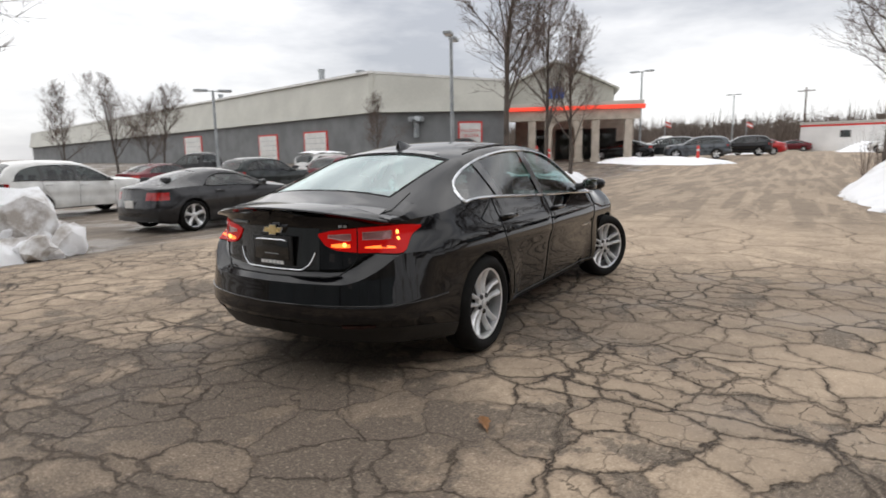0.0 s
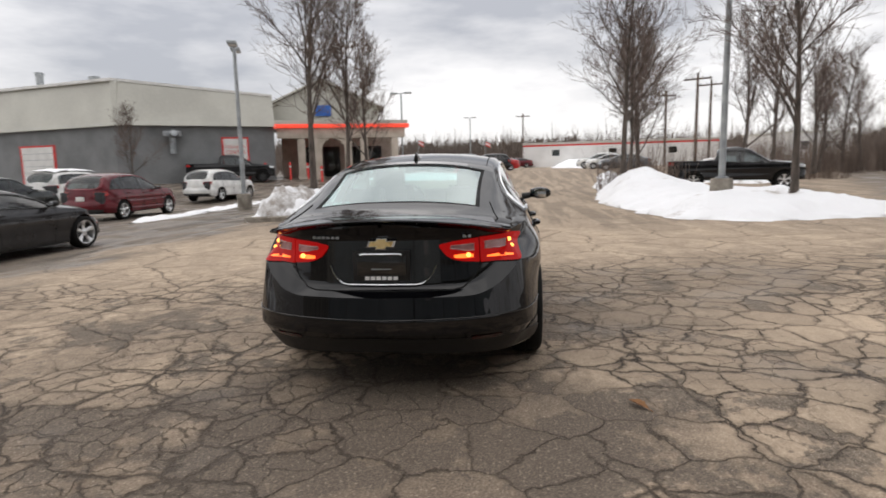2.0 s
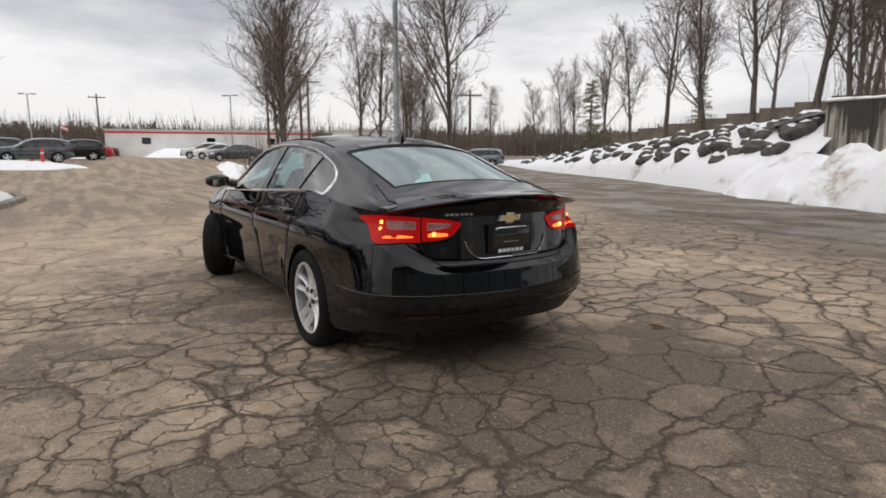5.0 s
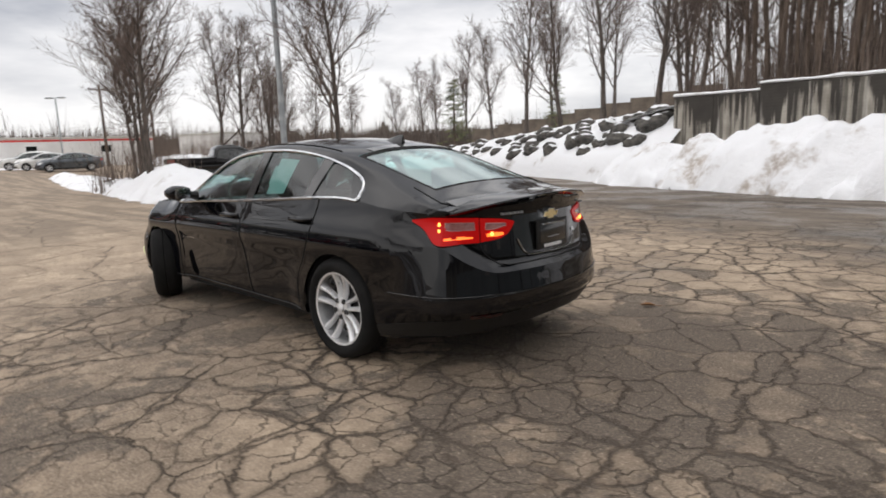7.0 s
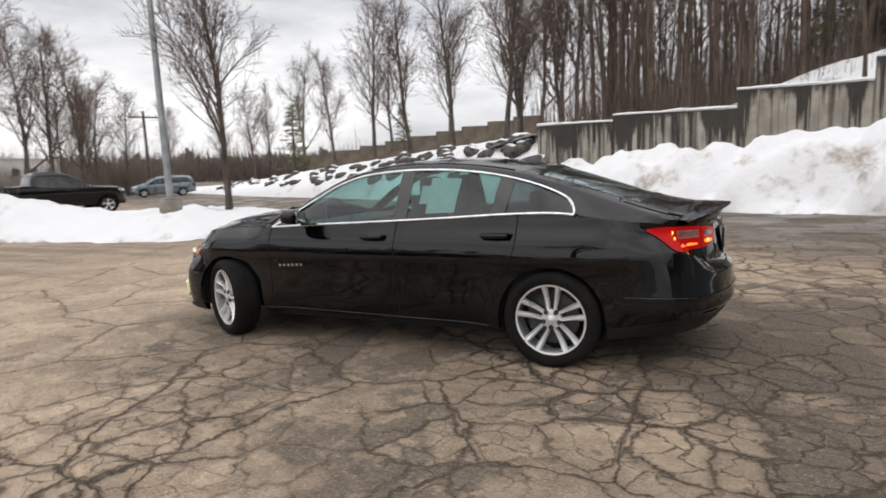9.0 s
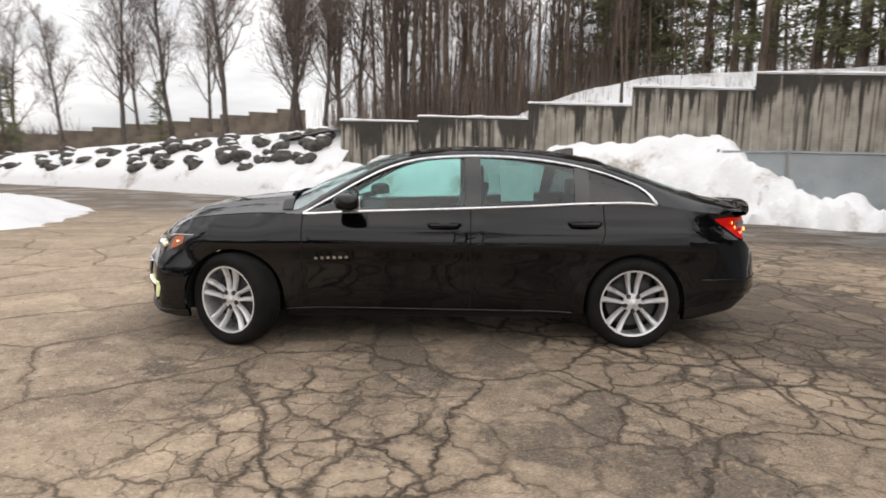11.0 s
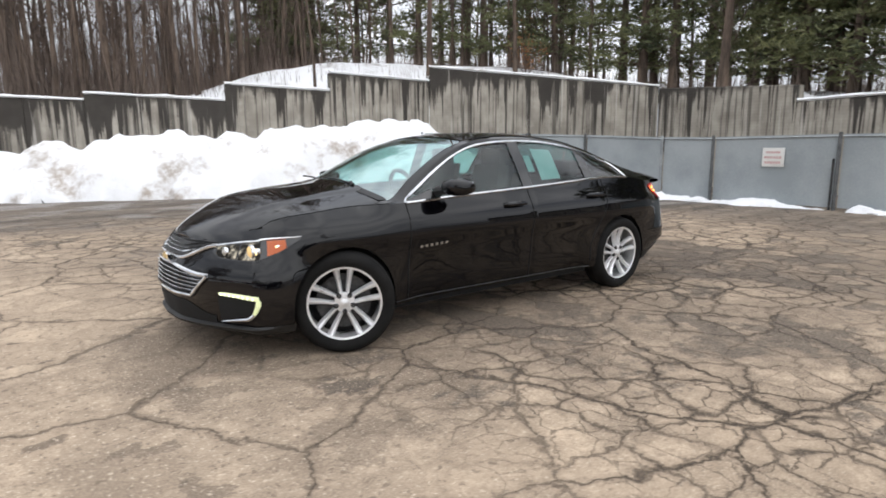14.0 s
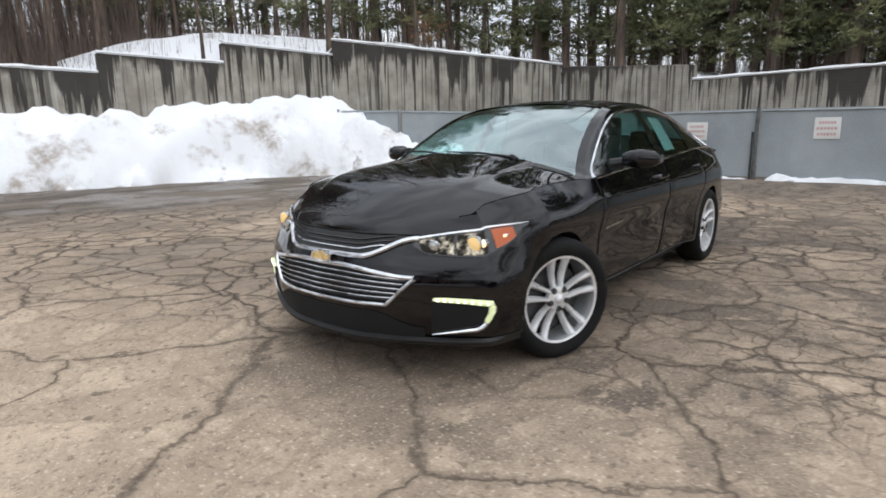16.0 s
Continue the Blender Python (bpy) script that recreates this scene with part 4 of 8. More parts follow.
# ---- cars: one way of building, with the numbers of each kind ----
class Body:
    """A car's skin: a band swept round the plan, and a top of cross-sections. x ahead, y to the left, z up, from the middle of the wheelbase."""
    def __init__(self, k):
        self.k = k
        pts = k["plan"]
        s = [0.0]
        for (a, b), (c, d) in zip(pts, pts[1:]):
            s.append(s[-1] + math.hypot(c - a, d - b))
        self.length = s[-1]
        self.px, self.py = curve([(q, p[0]) for q, p in zip(s, pts)]), curve([(q, p[1]) for q, p in zip(s, pts)])
        self.f_in, self.s_in, self.r_in = curve(k["front_in"]), curve(k["side_in"]), curve(k["rear_in"])
        self.c_in = curve(k.get("corner_in", k["rear_in"]))
        self.edge = curve(k["edge"])
        self.sill = curve(k["sill"])
        self.mid, self.rail_y, self.rail_z = curve(k["mid"]), curve(k["rail_y"]), curve(k["rail_z"])
        self.bow = curve(k["bow"])
        self.dlo = curve(k["dlo"])
        self.fx, self.rx = pts[0][0], pts[-1][0]
        self.cap = curve(k["lid_in"]) if "lid_in" in k else None
        n = 160
        e = [self.skin(self.length * i / n, None) for i in range(n + 1)]
        e.sort(key=lambda p: p[0])
        self.ex, self.ey, self.ez = [p[0] for p in e], [max(0.0, p[1]) for p in e], [p[2] for p in e]

    def s_of_x(self, x):
        lo, hi = 0.0, self.length
        for _ in range(40):
            m = (lo + hi) / 2
            if self.px(m) > x:
                lo = m
            else:
                hi = m
        return lo

    def s_of_y(self, y, rear=False):
        lo, hi = (self.length, self.length * 0.62) if rear else (0.0, self.length * 0.38)
        for _ in range(40):
            m = (lo + hi) / 2
            if self.py(m) < y:
                lo = m
            else:
                hi = m
        return lo

    def skin(self, s, z, out=0.0):
        """The point of the band at plan length s and height z (None: its upper edge)."""
        x, y = self.px(s), self.py(s)
        z = self.edge(x) if z is None else z
        h = 0.01
        dx, dy = self.px(min(s + h, self.length)) - self.px(max(s - h, 0)), self.py(min(s + h, self.length)) - self.py(max(s - h, 0))
        q = math.hypot(dx, dy) or 1.0
        nx, ny = -dy / q * -1, dx / q * -1
        if s < 0.02:
            nx, ny = 1, 0
        if s > self.length - 0.02:
            nx, ny = -1, 0
        wf, wr = smooth01(self.fx - 0.75, self.fx - 0.32, x), smooth01(self.rx + 0.75, self.rx + 0.32, x)
        if self.cap:
            zc = self.crease_z(y)
            tail_in = self.r_in(min(z, zc)) + (min(self.cap(z), (z - zc) * (1.35 - 0.45 * smooth01(0.44, 0.60, y))) if z > zc else 0.0)
        else:
            tail_in = self.r_in(z) + (self.c_in(z) - self.r_in(z)) * smooth01(0.40, 0.62, y)
        d = wf * self.f_in(z) + wr * tail_in + (1 - wf - wr) * self.s_in(z)
        if self.cap:   # doors tucked in towards the sill, wings rolled over towards the bonnet
            d += 0.052 * smooth01(-1.06, -0.78, x) * smooth01(1.01, 0.74, x) * min(1.0, max(0.0, (0.69 - z) / 0.42))
            d += 0.075 * smooth01(0.90, 1.30, x) * smooth01(1.95, 1.55, x) * min(1.0, max(0.0, (z - 0.73) / 0.19)) ** 1.5
        return (x - nx * (d - out), max(0.0, y - ny * (d - out)) if y > 0.001 else 0.0, z)

    def crease_z(self, y):
        """The bumper's upper crease: level behind, sweeping up to the lamp's lower corner."""
        t = min(1.0, max(0.0, (y - 0.47) / 0.31))
        return 0.60 + 0.162 * t * t

    def level(self, s, q):
        """A level of the skin's mesh, bent near the tail so that one row follows the crease."""
        x, y = self.px(s), self.py(s)
        if not self.cap:
            return q
        hat = max(0.0, min((q - 0.44) / 0.16, (0.90 - q) / 0.30, 1.0))
        return q + (self.crease_z(y) - 0.60) * hat * smooth01(self.rx + 0.75, self.rx + 0.40, x)

    def floor_z(self, x):
        z = self.sill(x)
        for c in self.k["axles"]:
            r = self.k["arch"]
            if abs(x - c) < r:
                z = max(z, self.k["hub_z"] + math.sqrt(max(0, r * r - (x - c) ** 2)))
        return z

    def top(self, x, v, lift=0.0):
        """The point of the top at cross-section x: v 0 is the band's edge, 0.4 the roof rail, 1 the middle."""
        yb, zb = float(np.interp(x, self.ex, self.ey)), float(np.interp(x, self.ex, self.ez))
        yr, zr = min(self.rail_y(x), yb), max(self.rail_z(x), zb)
        if x > self.k["rail_z"][0][0]:
            yr, zr = yb, zb
        zc = max(self.mid(x), zr)
        if v < 0.4:
            t = v / 0.4
            y, z = yb + (yr - yb) * t + 0.035 * t * (1 - t) * min(1, (zr - zb) / 0.3), zb + (zr - zb) * t
        else:
            t = min(1.0, (v - 0.4) / 0.6)
            y, z = yr * (1 - t), zr + (zc - zr) * (1 - (1 - t) ** self.k.get("crown", 2.3))
        return (x + self.bow(x) * (1 - (y / max(yb, 0.01)) ** 2), y, z + lift)

    def v_of_z(self, x, z):
        zb, zr = float(np.interp(x, self.ex, self.ez)), self.rail_z(x)
        return 0.4 * min(0.97, max(0.0, (z - zb) / max(1e-4, zr - zb)))


def outward(ob, centre):
    """Turns a pane's faces away from the middle of the cabin."""
    me, c = ob.data, Vector(centre)
    if sum((p.center - c).dot(p.normal) for p in me.polygons) < 0:
        me.flip_normals()
    return ob


def both(rows_fn, soup):
    """Adds a grid and its mirror image."""
    rows = rows_fn
    soup.grid(rows)
    soup.grid([[(p[0], -p[1], p[2]) for p in r] for r in rows], flip=True)


def spaced(a, b, n):
    return [a + (b - a) * i / n for i in range(n + 1)]


def band_patch(B, s0, s1, lo, hi, out, ns=8, nz=4, thick=0.012, side=1):
    """A piece laid on the band between two plan lengths and two curves of height, with edges that turn inwards."""
    rows = []
    for i in range(ns + 1):
        s = s0 + (s1 - s0) * i / ns
        t = i / ns
        a, b = lo(t), hi(t)
        col = [B.skin(s, a, out - thick)] + [B.skin(s, a + (b - a) * j / nz, out) for j in range(nz + 1)] + [B.skin(s, b, out - thick)]
        rows.append(col)
    first = [B.skin(s0, p[2], out - thick) for p in rows[0]]
    last = [B.skin(s1, p[2], out - thick) for p in rows[-1]]
    rows = [first] + rows + [last]
    return [[(p[0], p[1] * side, p[2]) for p in r] for r in rows]


def wheel_parts(parent, x, y, z, radius, rim, width, steer, spokes, dark, detail):
    """A wheel whose outer face looks along +y or -y: tyre, rim, hub cap, bolts, brake disc."""
    w = new("wheel")
    w.parent = parent
    side = 1 if y > 0 else -1
    w.matrix_basis = pose(x, y, z, 0, 0, steer + (0 if side > 0 else 180))
    h = width / 2
    n = 48 if detail else 20
    tyre = Soup().lathe([(rim * 0.98, -h * 0.8), (rim + 0.02, -h), (radius - 0.03, -h), (radius - 0.006, -h * 0.75), (radius, -h * 0.4), (radius, -h * 0.06), (radius - 0.007, 0),
                         (radius, h * 0.06), (radius, h * 0.4), (radius - 0.006, h * 0.75), (radius - 0.03, h * 0.98), (rim + 0.035, h * 1.02), (rim + 0.012, h * 0.93), (rim * 0.98, h * 0.8)], n)
    t = tyre.obj("tyre", RUBBER, w)
    face = h * 0.80
    metal = DARK_METAL if dark else ALLOY
    r = Soup().lathe([(rim * 0.985, -h * 0.7), (rim * 0.985, face * 0.3), (rim * 0.955, face * 0.45), (rim * 0.955, face * 0.8), (rim * 0.94, face), (rim * 1.0, face * 1.04), (rim * 1.005, face * 0.8)], n)
    for i in range(spokes):
        a = 2 * math.pi * i / spokes + math.pi / 2
        for off, wid in ((-0.20, 1.0), (0.20, 1.0)) if detail else ((0, 2.2),):
            rows = []
            for j in range(7):
                q = j / 6
                rad = rim * (0.18 + 0.77 * q)
                lat = rim * (off / 0.20) * (0.082 + 0.120 * q) if off else 0.0
                hw = rim * (0.050 + 0.046 * q) * wid
                dep = face * (0.80 + 0.20 * q) - 0.018 * math.sin(q * math.pi)
                ca, sa = math.cos(a), math.sin(a)
                rows.append([(rad * ca - (lat + u * hw) * sa, dep - d, rad * sa + (lat + u * hw) * ca) for u, d in ((-1, 0.034), (-0.82, 0.013), (-0.3, 0.001), (0.3, 0.001), (0.82, 0.013), (1, 0.034))])
            r.grid(rows)
    r.lathe([(0.001, face * 0.72), (rim * 0.22, face * 0.74), (rim * 0.27, face * 0.70), (rim * 0.28, face * 0.4)], n)
    wheel_rim = r.obj("rim", metal, w)
    Soup().lathe([(0.001, face * 0.92), (rim * 0.085, face * 0.88), (rim * 0.110, face * 0.84), (rim * 0.115, face * 0.70)], 24).obj("hub_cap", metal, w)
    if detail:
        for i in range(5):
            a = 2 * math.pi * (i + 0.5) / 5 + math.pi / 2
            c = (rim * 0.235 * math.cos(a), 0, rim * 0.235 * math.sin(a))
            Soup().lathe([(0.001, face * 0.86), (0.012, face * 0.86), (0.016, face * 0.80), (0.018, face * 0.70)], 12, "Y", c).obj("wheel_bolt", DARK_METAL, wheel_rim)
    Soup().lathe([(0.05, -0.015), (rim * 0.74, -0.015), (rim * 0.74, 0.005), (0.05, 0.005)], 24).obj("brake_disc", DARK_METAL, w)
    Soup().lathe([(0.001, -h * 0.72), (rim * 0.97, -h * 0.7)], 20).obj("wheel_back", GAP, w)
    return w


def seat(parent, x, y, mat, z=0.0):
    s = Soup().box(x - 0.24, y - 0.25, 0.36 + z, x + 0.28, y + 0.25, 0.56 + z, 0.06)
    s.grid([[(x - 0.22 - 0.16 * t - d, y + sy * (0.25 - 0.05 * t), 0.5 + z + 0.62 * t) for sy, d in ((-1, 0.0), (-0.8, -0.07), (0.8, -0.07), (1, 0.0), (0.8, 0.09), (-0.8, 0.09), (-1, 0))] for t in (0, 0.5, 0.9, 1.0)])
    s.box(x - 0.43, y - 0.13, 1.08 + z, x - 0.33, y + 0.13, 1.26 + z, 0.05)
    return s.obj("front_seat", mat, parent)


def car(name, k, at, heading, body_mat, label, group="", detail=False, wheel_dark=False, steer=0.0, plate=True, glass=None, lit=False, z=None, screen=None):
    B = Body(k)
    base = ground_z(*at) if z is None else z
    T = thing(name, pose(at[0], at[1], base, 0, 0, heading), label, k["category"], group)
    glass = glass or DARK_GLASS
    L = B.length
    fine = 1 if detail else 0
    # the painted skin
    sk = Soup()
    xs = set(spaced(B.fx, B.rx, 110 if detail else 52))
    ss = {B.s_of_x(x) for x in xs}
    for c in k["axles"]:
        for i in range(25 if detail else 13):
            ss.add(B.s_of_x(c + k["arch"] * math.cos(math.pi * i / (24 if detail else 12))))
    for i in range(22 if detail else 10):
        q = i / (21 if detail else 9)
        ss.add(B.s_of_y(B.py(L * 0.2) * q))
        ss.add(B.s_of_y(B.py(L * 0.8) * q, True))
    ss = sorted(ss | {0.0, L})
    keep = [ss[0]]
    for q in ss[1:]:
        if q - keep[-1] > 0.003:
            keep.append(q)
    nz = 26 if detail else 12
    rows = []
    for s in keep:
        x = B.px(s)
        a, b = B.floor_z(x), B.edge(x)
        if detail:
            rows.append([B.skin(s, a, -0.03), B.skin(s, a)] + [B.skin(s, min(b, max(a, B.level(s, q)))) for q in k["levels"]] + [B.skin(s, b)])
        else:
            rows.append([B.skin(s, a, -0.03)] + [B.skin(s, a + (b - a) * (j / nz)) for j in range(nz + 1)])
    both(rows, sk)
    cx0, hx, rh, rg = k["cowl"], k["header"], k["rear_header"], k["rear_base"]
    d0, d1 = k["dlo_front"], k["dlo_rear"]
    nx = 3 if detail else 1

    def low_v(x):
        return B.v_of_z(x, B.dlo(x)) if d1 < x < d0 else 0.0

    def side_v(x, x0, x1, w0, w1):
        t = (x - x0) / (x1 - x0)
        return w0 + (w1 - w0) * t

    vw = k.get("screen_v", (0.47, 0.45))
    vr = k.get("rear_v", (0.47, 0.47))

    def strip(x0, x1, n, va, vb, m):
        return [[B.top(x, va(x) + (vb(x) - va(x)) * j / m) for j in range(m + 1)] for x in spaced(x0, x1, n)]

    front_x, rear_x = max(B.ex) - 0.001, min(B.ex) + 0.001
    swell = k.get("bonnet_swell", 0.0)
    hood = [[B.top(x, 0.4 + 0.6 * j / 30, swell * smooth01(0.0, 1.0, (0.4 + 0.6 * j / 30 - 0.60 + 0.05 * (x - cx0)) / 0.055) * smooth01(front_x - 0.12, front_x - 0.5, x)) for j in range(31)] for x in [cx0 + (front_x - cx0) * math.sin(math.pi / 2 * i / (10 * nx)) for i in range(10 * nx + 1)]]
    both(hood, sk)
    both(strip(cx0, hx, 7 * nx, low_v, lambda x: side_v(x, cx0, hx, *vw), 8), sk)
    both(strip(hx, rh, 9 * nx, low_v, lambda x: 1.0, 14), sk)
    both(strip(rh, rg, 6 * nx, low_v, lambda x: side_v(x, rh, rg, *vr), 8), sk)
    if rg > rear_x + 0.02:
        deck = [[B.top(x, 1.0 * j / 16) for j in range(17)] for x in [rg + (rear_x - rg) * math.sin(math.pi / 2 * i / (6 * nx)) for i in range(6 * nx + 1)]]
        both(deck, sk)
    sk.obj("body", body_mat, T, "", True, 0.0012, 32)
    # glass
    g = Soup().grid([[B.top(x, v, -0.006) for v in spaced(side_v(x, cx0, hx, *vw), 1.0, 10)] + [(p[0], -p[1], p[2]) for p in [B.top(x, v, -0.006) for v in spaced(1.0, side_v(x, cx0, hx, *vw), 10)][1:]] for x in spaced(cx0, hx, 8)])
    o = outward(g.obj("windscreen", screen or glass, T), (0, 0, 0.8))
    o.visible_shadow = False
    g = Soup().grid([[B.top(x, v, -0.006) for v in spaced(side_v(x, rh, rg, *vr), 1.0, 10)] + [(p[0], -p[1], p[2]) for p in [B.top(x, v, -0.006) for v in spaced(1.0, side_v(x, rh, rg, *vr), 10)][1:]] for x in spaced(rh, rg, 6)])
    o = outward(g.obj("rear_window", screen or glass, T), (0, 0, 0.8))
    o.visible_shadow = False
    posts = [d0] + list(k["pillars"]) + [d1]
    for side in (1, -1):
        for (a, b), pane_mat in zip(zip(posts, posts[1:]), (glass, REAR_GLASS, QUARTER_GLASS) if detail else (glass,) * 4):
            rows = [[(p[0], p[1] * side, p[2]) for p in [B.top(x, low_v(x) * j / 5) for j in range(6)]] for x in spaced(a - 0.004, b + 0.004, 10)]
            rows = [[(p[0], p[1] - side * 0.008, p[2]) for p in r] for r in rows]
            o = outward(Soup().grid(rows).obj("side_window", pane_mat, T), (0, 0, 0.8))
            o.visible_shadow = False
        for px in k["pillars"]:
            hw = k.get("pillar_half", 0.05)
            rows = [[(p[0], (p[1] + 0.001) * side, p[2]) for p in [B.top(x, low_v(x) * j / 5) for j in range(6)]] for x in spaced(px + hw, px - hw, 3)]
            Soup().grid(rows).obj("pillar", GLOSS_TRIM, T)
        # bright or dark line round the side glass
        lo = [B.top(x, 0.0) for x in spaced(d0, d1, 26)]
        hi = [B.top(x, low_v(x)) for x in [d1 + (d0 - d1) * (0.5 - 0.5 * math.cos(math.pi * i / 36)) for i in range(37)]]
        loop = [(p[0], (p[1] + 0.004) * side, p[2]) for p in lo + hi]
        tr = Soup().tube(loop, k.get("trim_r", 0.011), 6, False)
        tr.obj("window_trim", CHROME if k.get("chrome") else TRIM, T, "bright chrome window surround" if k.get("chrome") else "")
        # door seams and doors' handles
        for i, (dx0, dx1, dz) in enumerate(k["seams"]):
            pts = []
            for j in range(15):
                t = j / 14
                zz = dz + (B.edge(dx1) - dz) * t
                x = dx0 + (dx1 - dx0) * smooth01(0.15, 0.75, t)
                p = B.skin(B.s_of_x(x), zz, 0.0012)
                pts.append((p[0], p[1] * side, p[2]))
            Soup().tube(pts, 0.004, 4, False).obj("door_seam", GAP, T)
        for hx_, hz in k["handles"]:
            p = B.skin(B.s_of_x(hx_), hz, 0.0)
            hd = Soup()
            hd.tube([(p[0] + 0.11, (p[1] - 0.004) * side, p[2]), (p[0] + 0.085, (p[1] + 0.028) * side, p[2] + 0.002), (p[0], (p[1] + 0.036) * side, p[2] + 0.004), (p[0] - 0.085, (p[1] + 0.03) * side, p[2] + 0.004), (p[0] - 0.11, (p[1] - 0.004) * side, p[2] + 0.004)], [0.012, 0.017, 0.018, 0.017, 0.012], 8)
            hd.obj("door_handle", body_mat, T)
        # mirror
        mx, mz = k["mirror"]
        my = B.top(mx, 0.0)[1]
        mi = new("mirror")
        mi.parent = T
        shell = Soup()
        prof = []
        for i in range(9):
            u = i / 8
            c = (mx - 0.02 - 0.05 * u, (my + 0.06 + 0.20 * u) * side, mz + 0.026)
            ry, rz = 0.052 + 0.03 * math.sin(math.pi * min(1, u * 1.3)), (0.036 + 0.022 * math.sin(math.pi * u)) * (1.0 if u < 0.95 else 0.7)
            prof.append([(c[0] + (0.080 if detail else 0.062) * math.copysign(abs(math.cos(t)) ** 0.65, math.cos(t)) * (0.6 + 0.5 * math.sin(math.pi * u)), c[1], c[2] + rz * math.copysign(abs(math.sin(t)) ** 0.65, math.sin(t))) for t in [2 * math.pi * q / 14 for q in range(14)]])
        shell.grid(prof, loop=True)
        n0 = len(shell.v)
        shell.f.append(tuple(range(14)))
        shell.f.append(tuple(range(n0 - 14, n0)))
        shell.obj("mirror_shell", body_mat if detail else TRIM, mi, "", True, 0.0, 70)
        Soup().tube([(mx, (my - 0.02) * side, mz - 0.01), (mx - 0.01, (my + 0.10) * side, mz + 0.012)], [0.035, 0.026], 8).obj("mirror_arm", TRIM, mi)
        xg = mx - (0.136 if detail else 0.116)
        Soup().box(xg - 0.004, (my + 0.10) * side, mz - 0.015, xg + 0.004, (my + 0.215) * side, mz + 0.066, 0.003).obj("mirror_glass", CHROME, mi)
    # wheels, wells, underside, cabin
    for i, ax in enumerate(k["axles"]):
        for side in (1, -1):
            wheel_parts(T, ax, side * (k.get("front_track", k["track"]) if i == 0 else k["track"]), k["hub_z"], k["tyre"], k["rim"], k.get("tyre_w", 0.22), steer if i == 0 else 0, 5, wheel_dark, detail)
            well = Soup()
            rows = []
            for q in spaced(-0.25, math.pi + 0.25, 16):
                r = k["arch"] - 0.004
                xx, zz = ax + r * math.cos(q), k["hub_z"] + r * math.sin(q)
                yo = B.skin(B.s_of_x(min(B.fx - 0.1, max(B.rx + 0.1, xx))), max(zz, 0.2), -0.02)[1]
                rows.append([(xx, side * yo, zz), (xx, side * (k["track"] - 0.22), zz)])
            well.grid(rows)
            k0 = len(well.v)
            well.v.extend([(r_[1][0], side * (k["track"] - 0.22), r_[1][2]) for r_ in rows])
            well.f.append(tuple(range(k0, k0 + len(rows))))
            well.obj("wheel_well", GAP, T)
    xf, xr = B.fx - 0.3, B.rx + 0.5
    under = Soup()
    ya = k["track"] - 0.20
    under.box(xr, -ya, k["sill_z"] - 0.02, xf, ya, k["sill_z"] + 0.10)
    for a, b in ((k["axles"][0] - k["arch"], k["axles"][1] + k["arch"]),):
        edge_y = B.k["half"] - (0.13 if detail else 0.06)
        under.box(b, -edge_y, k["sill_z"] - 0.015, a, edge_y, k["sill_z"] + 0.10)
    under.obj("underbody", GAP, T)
    cab = Soup()
    zf = k["belt_z"] - 0.09
    yi = k["half"] - 0.16
    cab.box(d1 + 0.05, -yi, zf - 0.45, d0 - 0.1, yi, zf - 0.40)
    for side in (1, -1):
        cab.box(d1 + 0.0, side * (yi + 0.0), zf - 0.42, d0 - 0.05, side * (yi + 0.035), zf + 0.03)
    cab.box(d0 - 0.45, -yi, zf - 0.35, d0 + 0.05, yi, zf + 0.06, 0.06)
    cab.box(rg - 0.05, -yi, zf - 0.35, rg + 0.42, yi, zf + 0.06, 0.05)
    cab.obj("cabin_lining", CABIN, T)
    zs = k["belt_z"] - 0.94
    for y in (0.36, -0.36):
        seat(T, k["seat_x"], y, CABIN, zs)
    rs = Soup().box(k["seat_x"] - 1.15, -0.6, 0.40 + zs, k["seat_x"] - 0.65, 0.6, 0.58 + zs, 0.06)
    rs.grid([[(k["seat_x"] - 1.05 - 0.2 * t, sy * 0.62, 0.5 + zs + 0.5 * t) for sy in (-1, 1)] for t in (0, 1)])
    for y in (0.36, -0.36):
        rs.box(k["seat_x"] - 1.33, y - 0.13, 1.0 + zs, k["seat_x"] - 1.21, y + 0.13, 1.14 + zs, 0.04)
    rs.obj("rear_bench", CABIN, T)
    sw = Soup()
    sw.tube([(k["seat_x"] + 0.52 + 0.06 * math.sin(q), 0.36 + 0.18 * math.cos(q), 0.93 + zs + 0.17 * math.sin(q)) for q in spaced(0, 2 * math.pi, 20)], 0.016, 6, False)
    sw.obj("steering_wheel", TRIM, T)
    return T, B


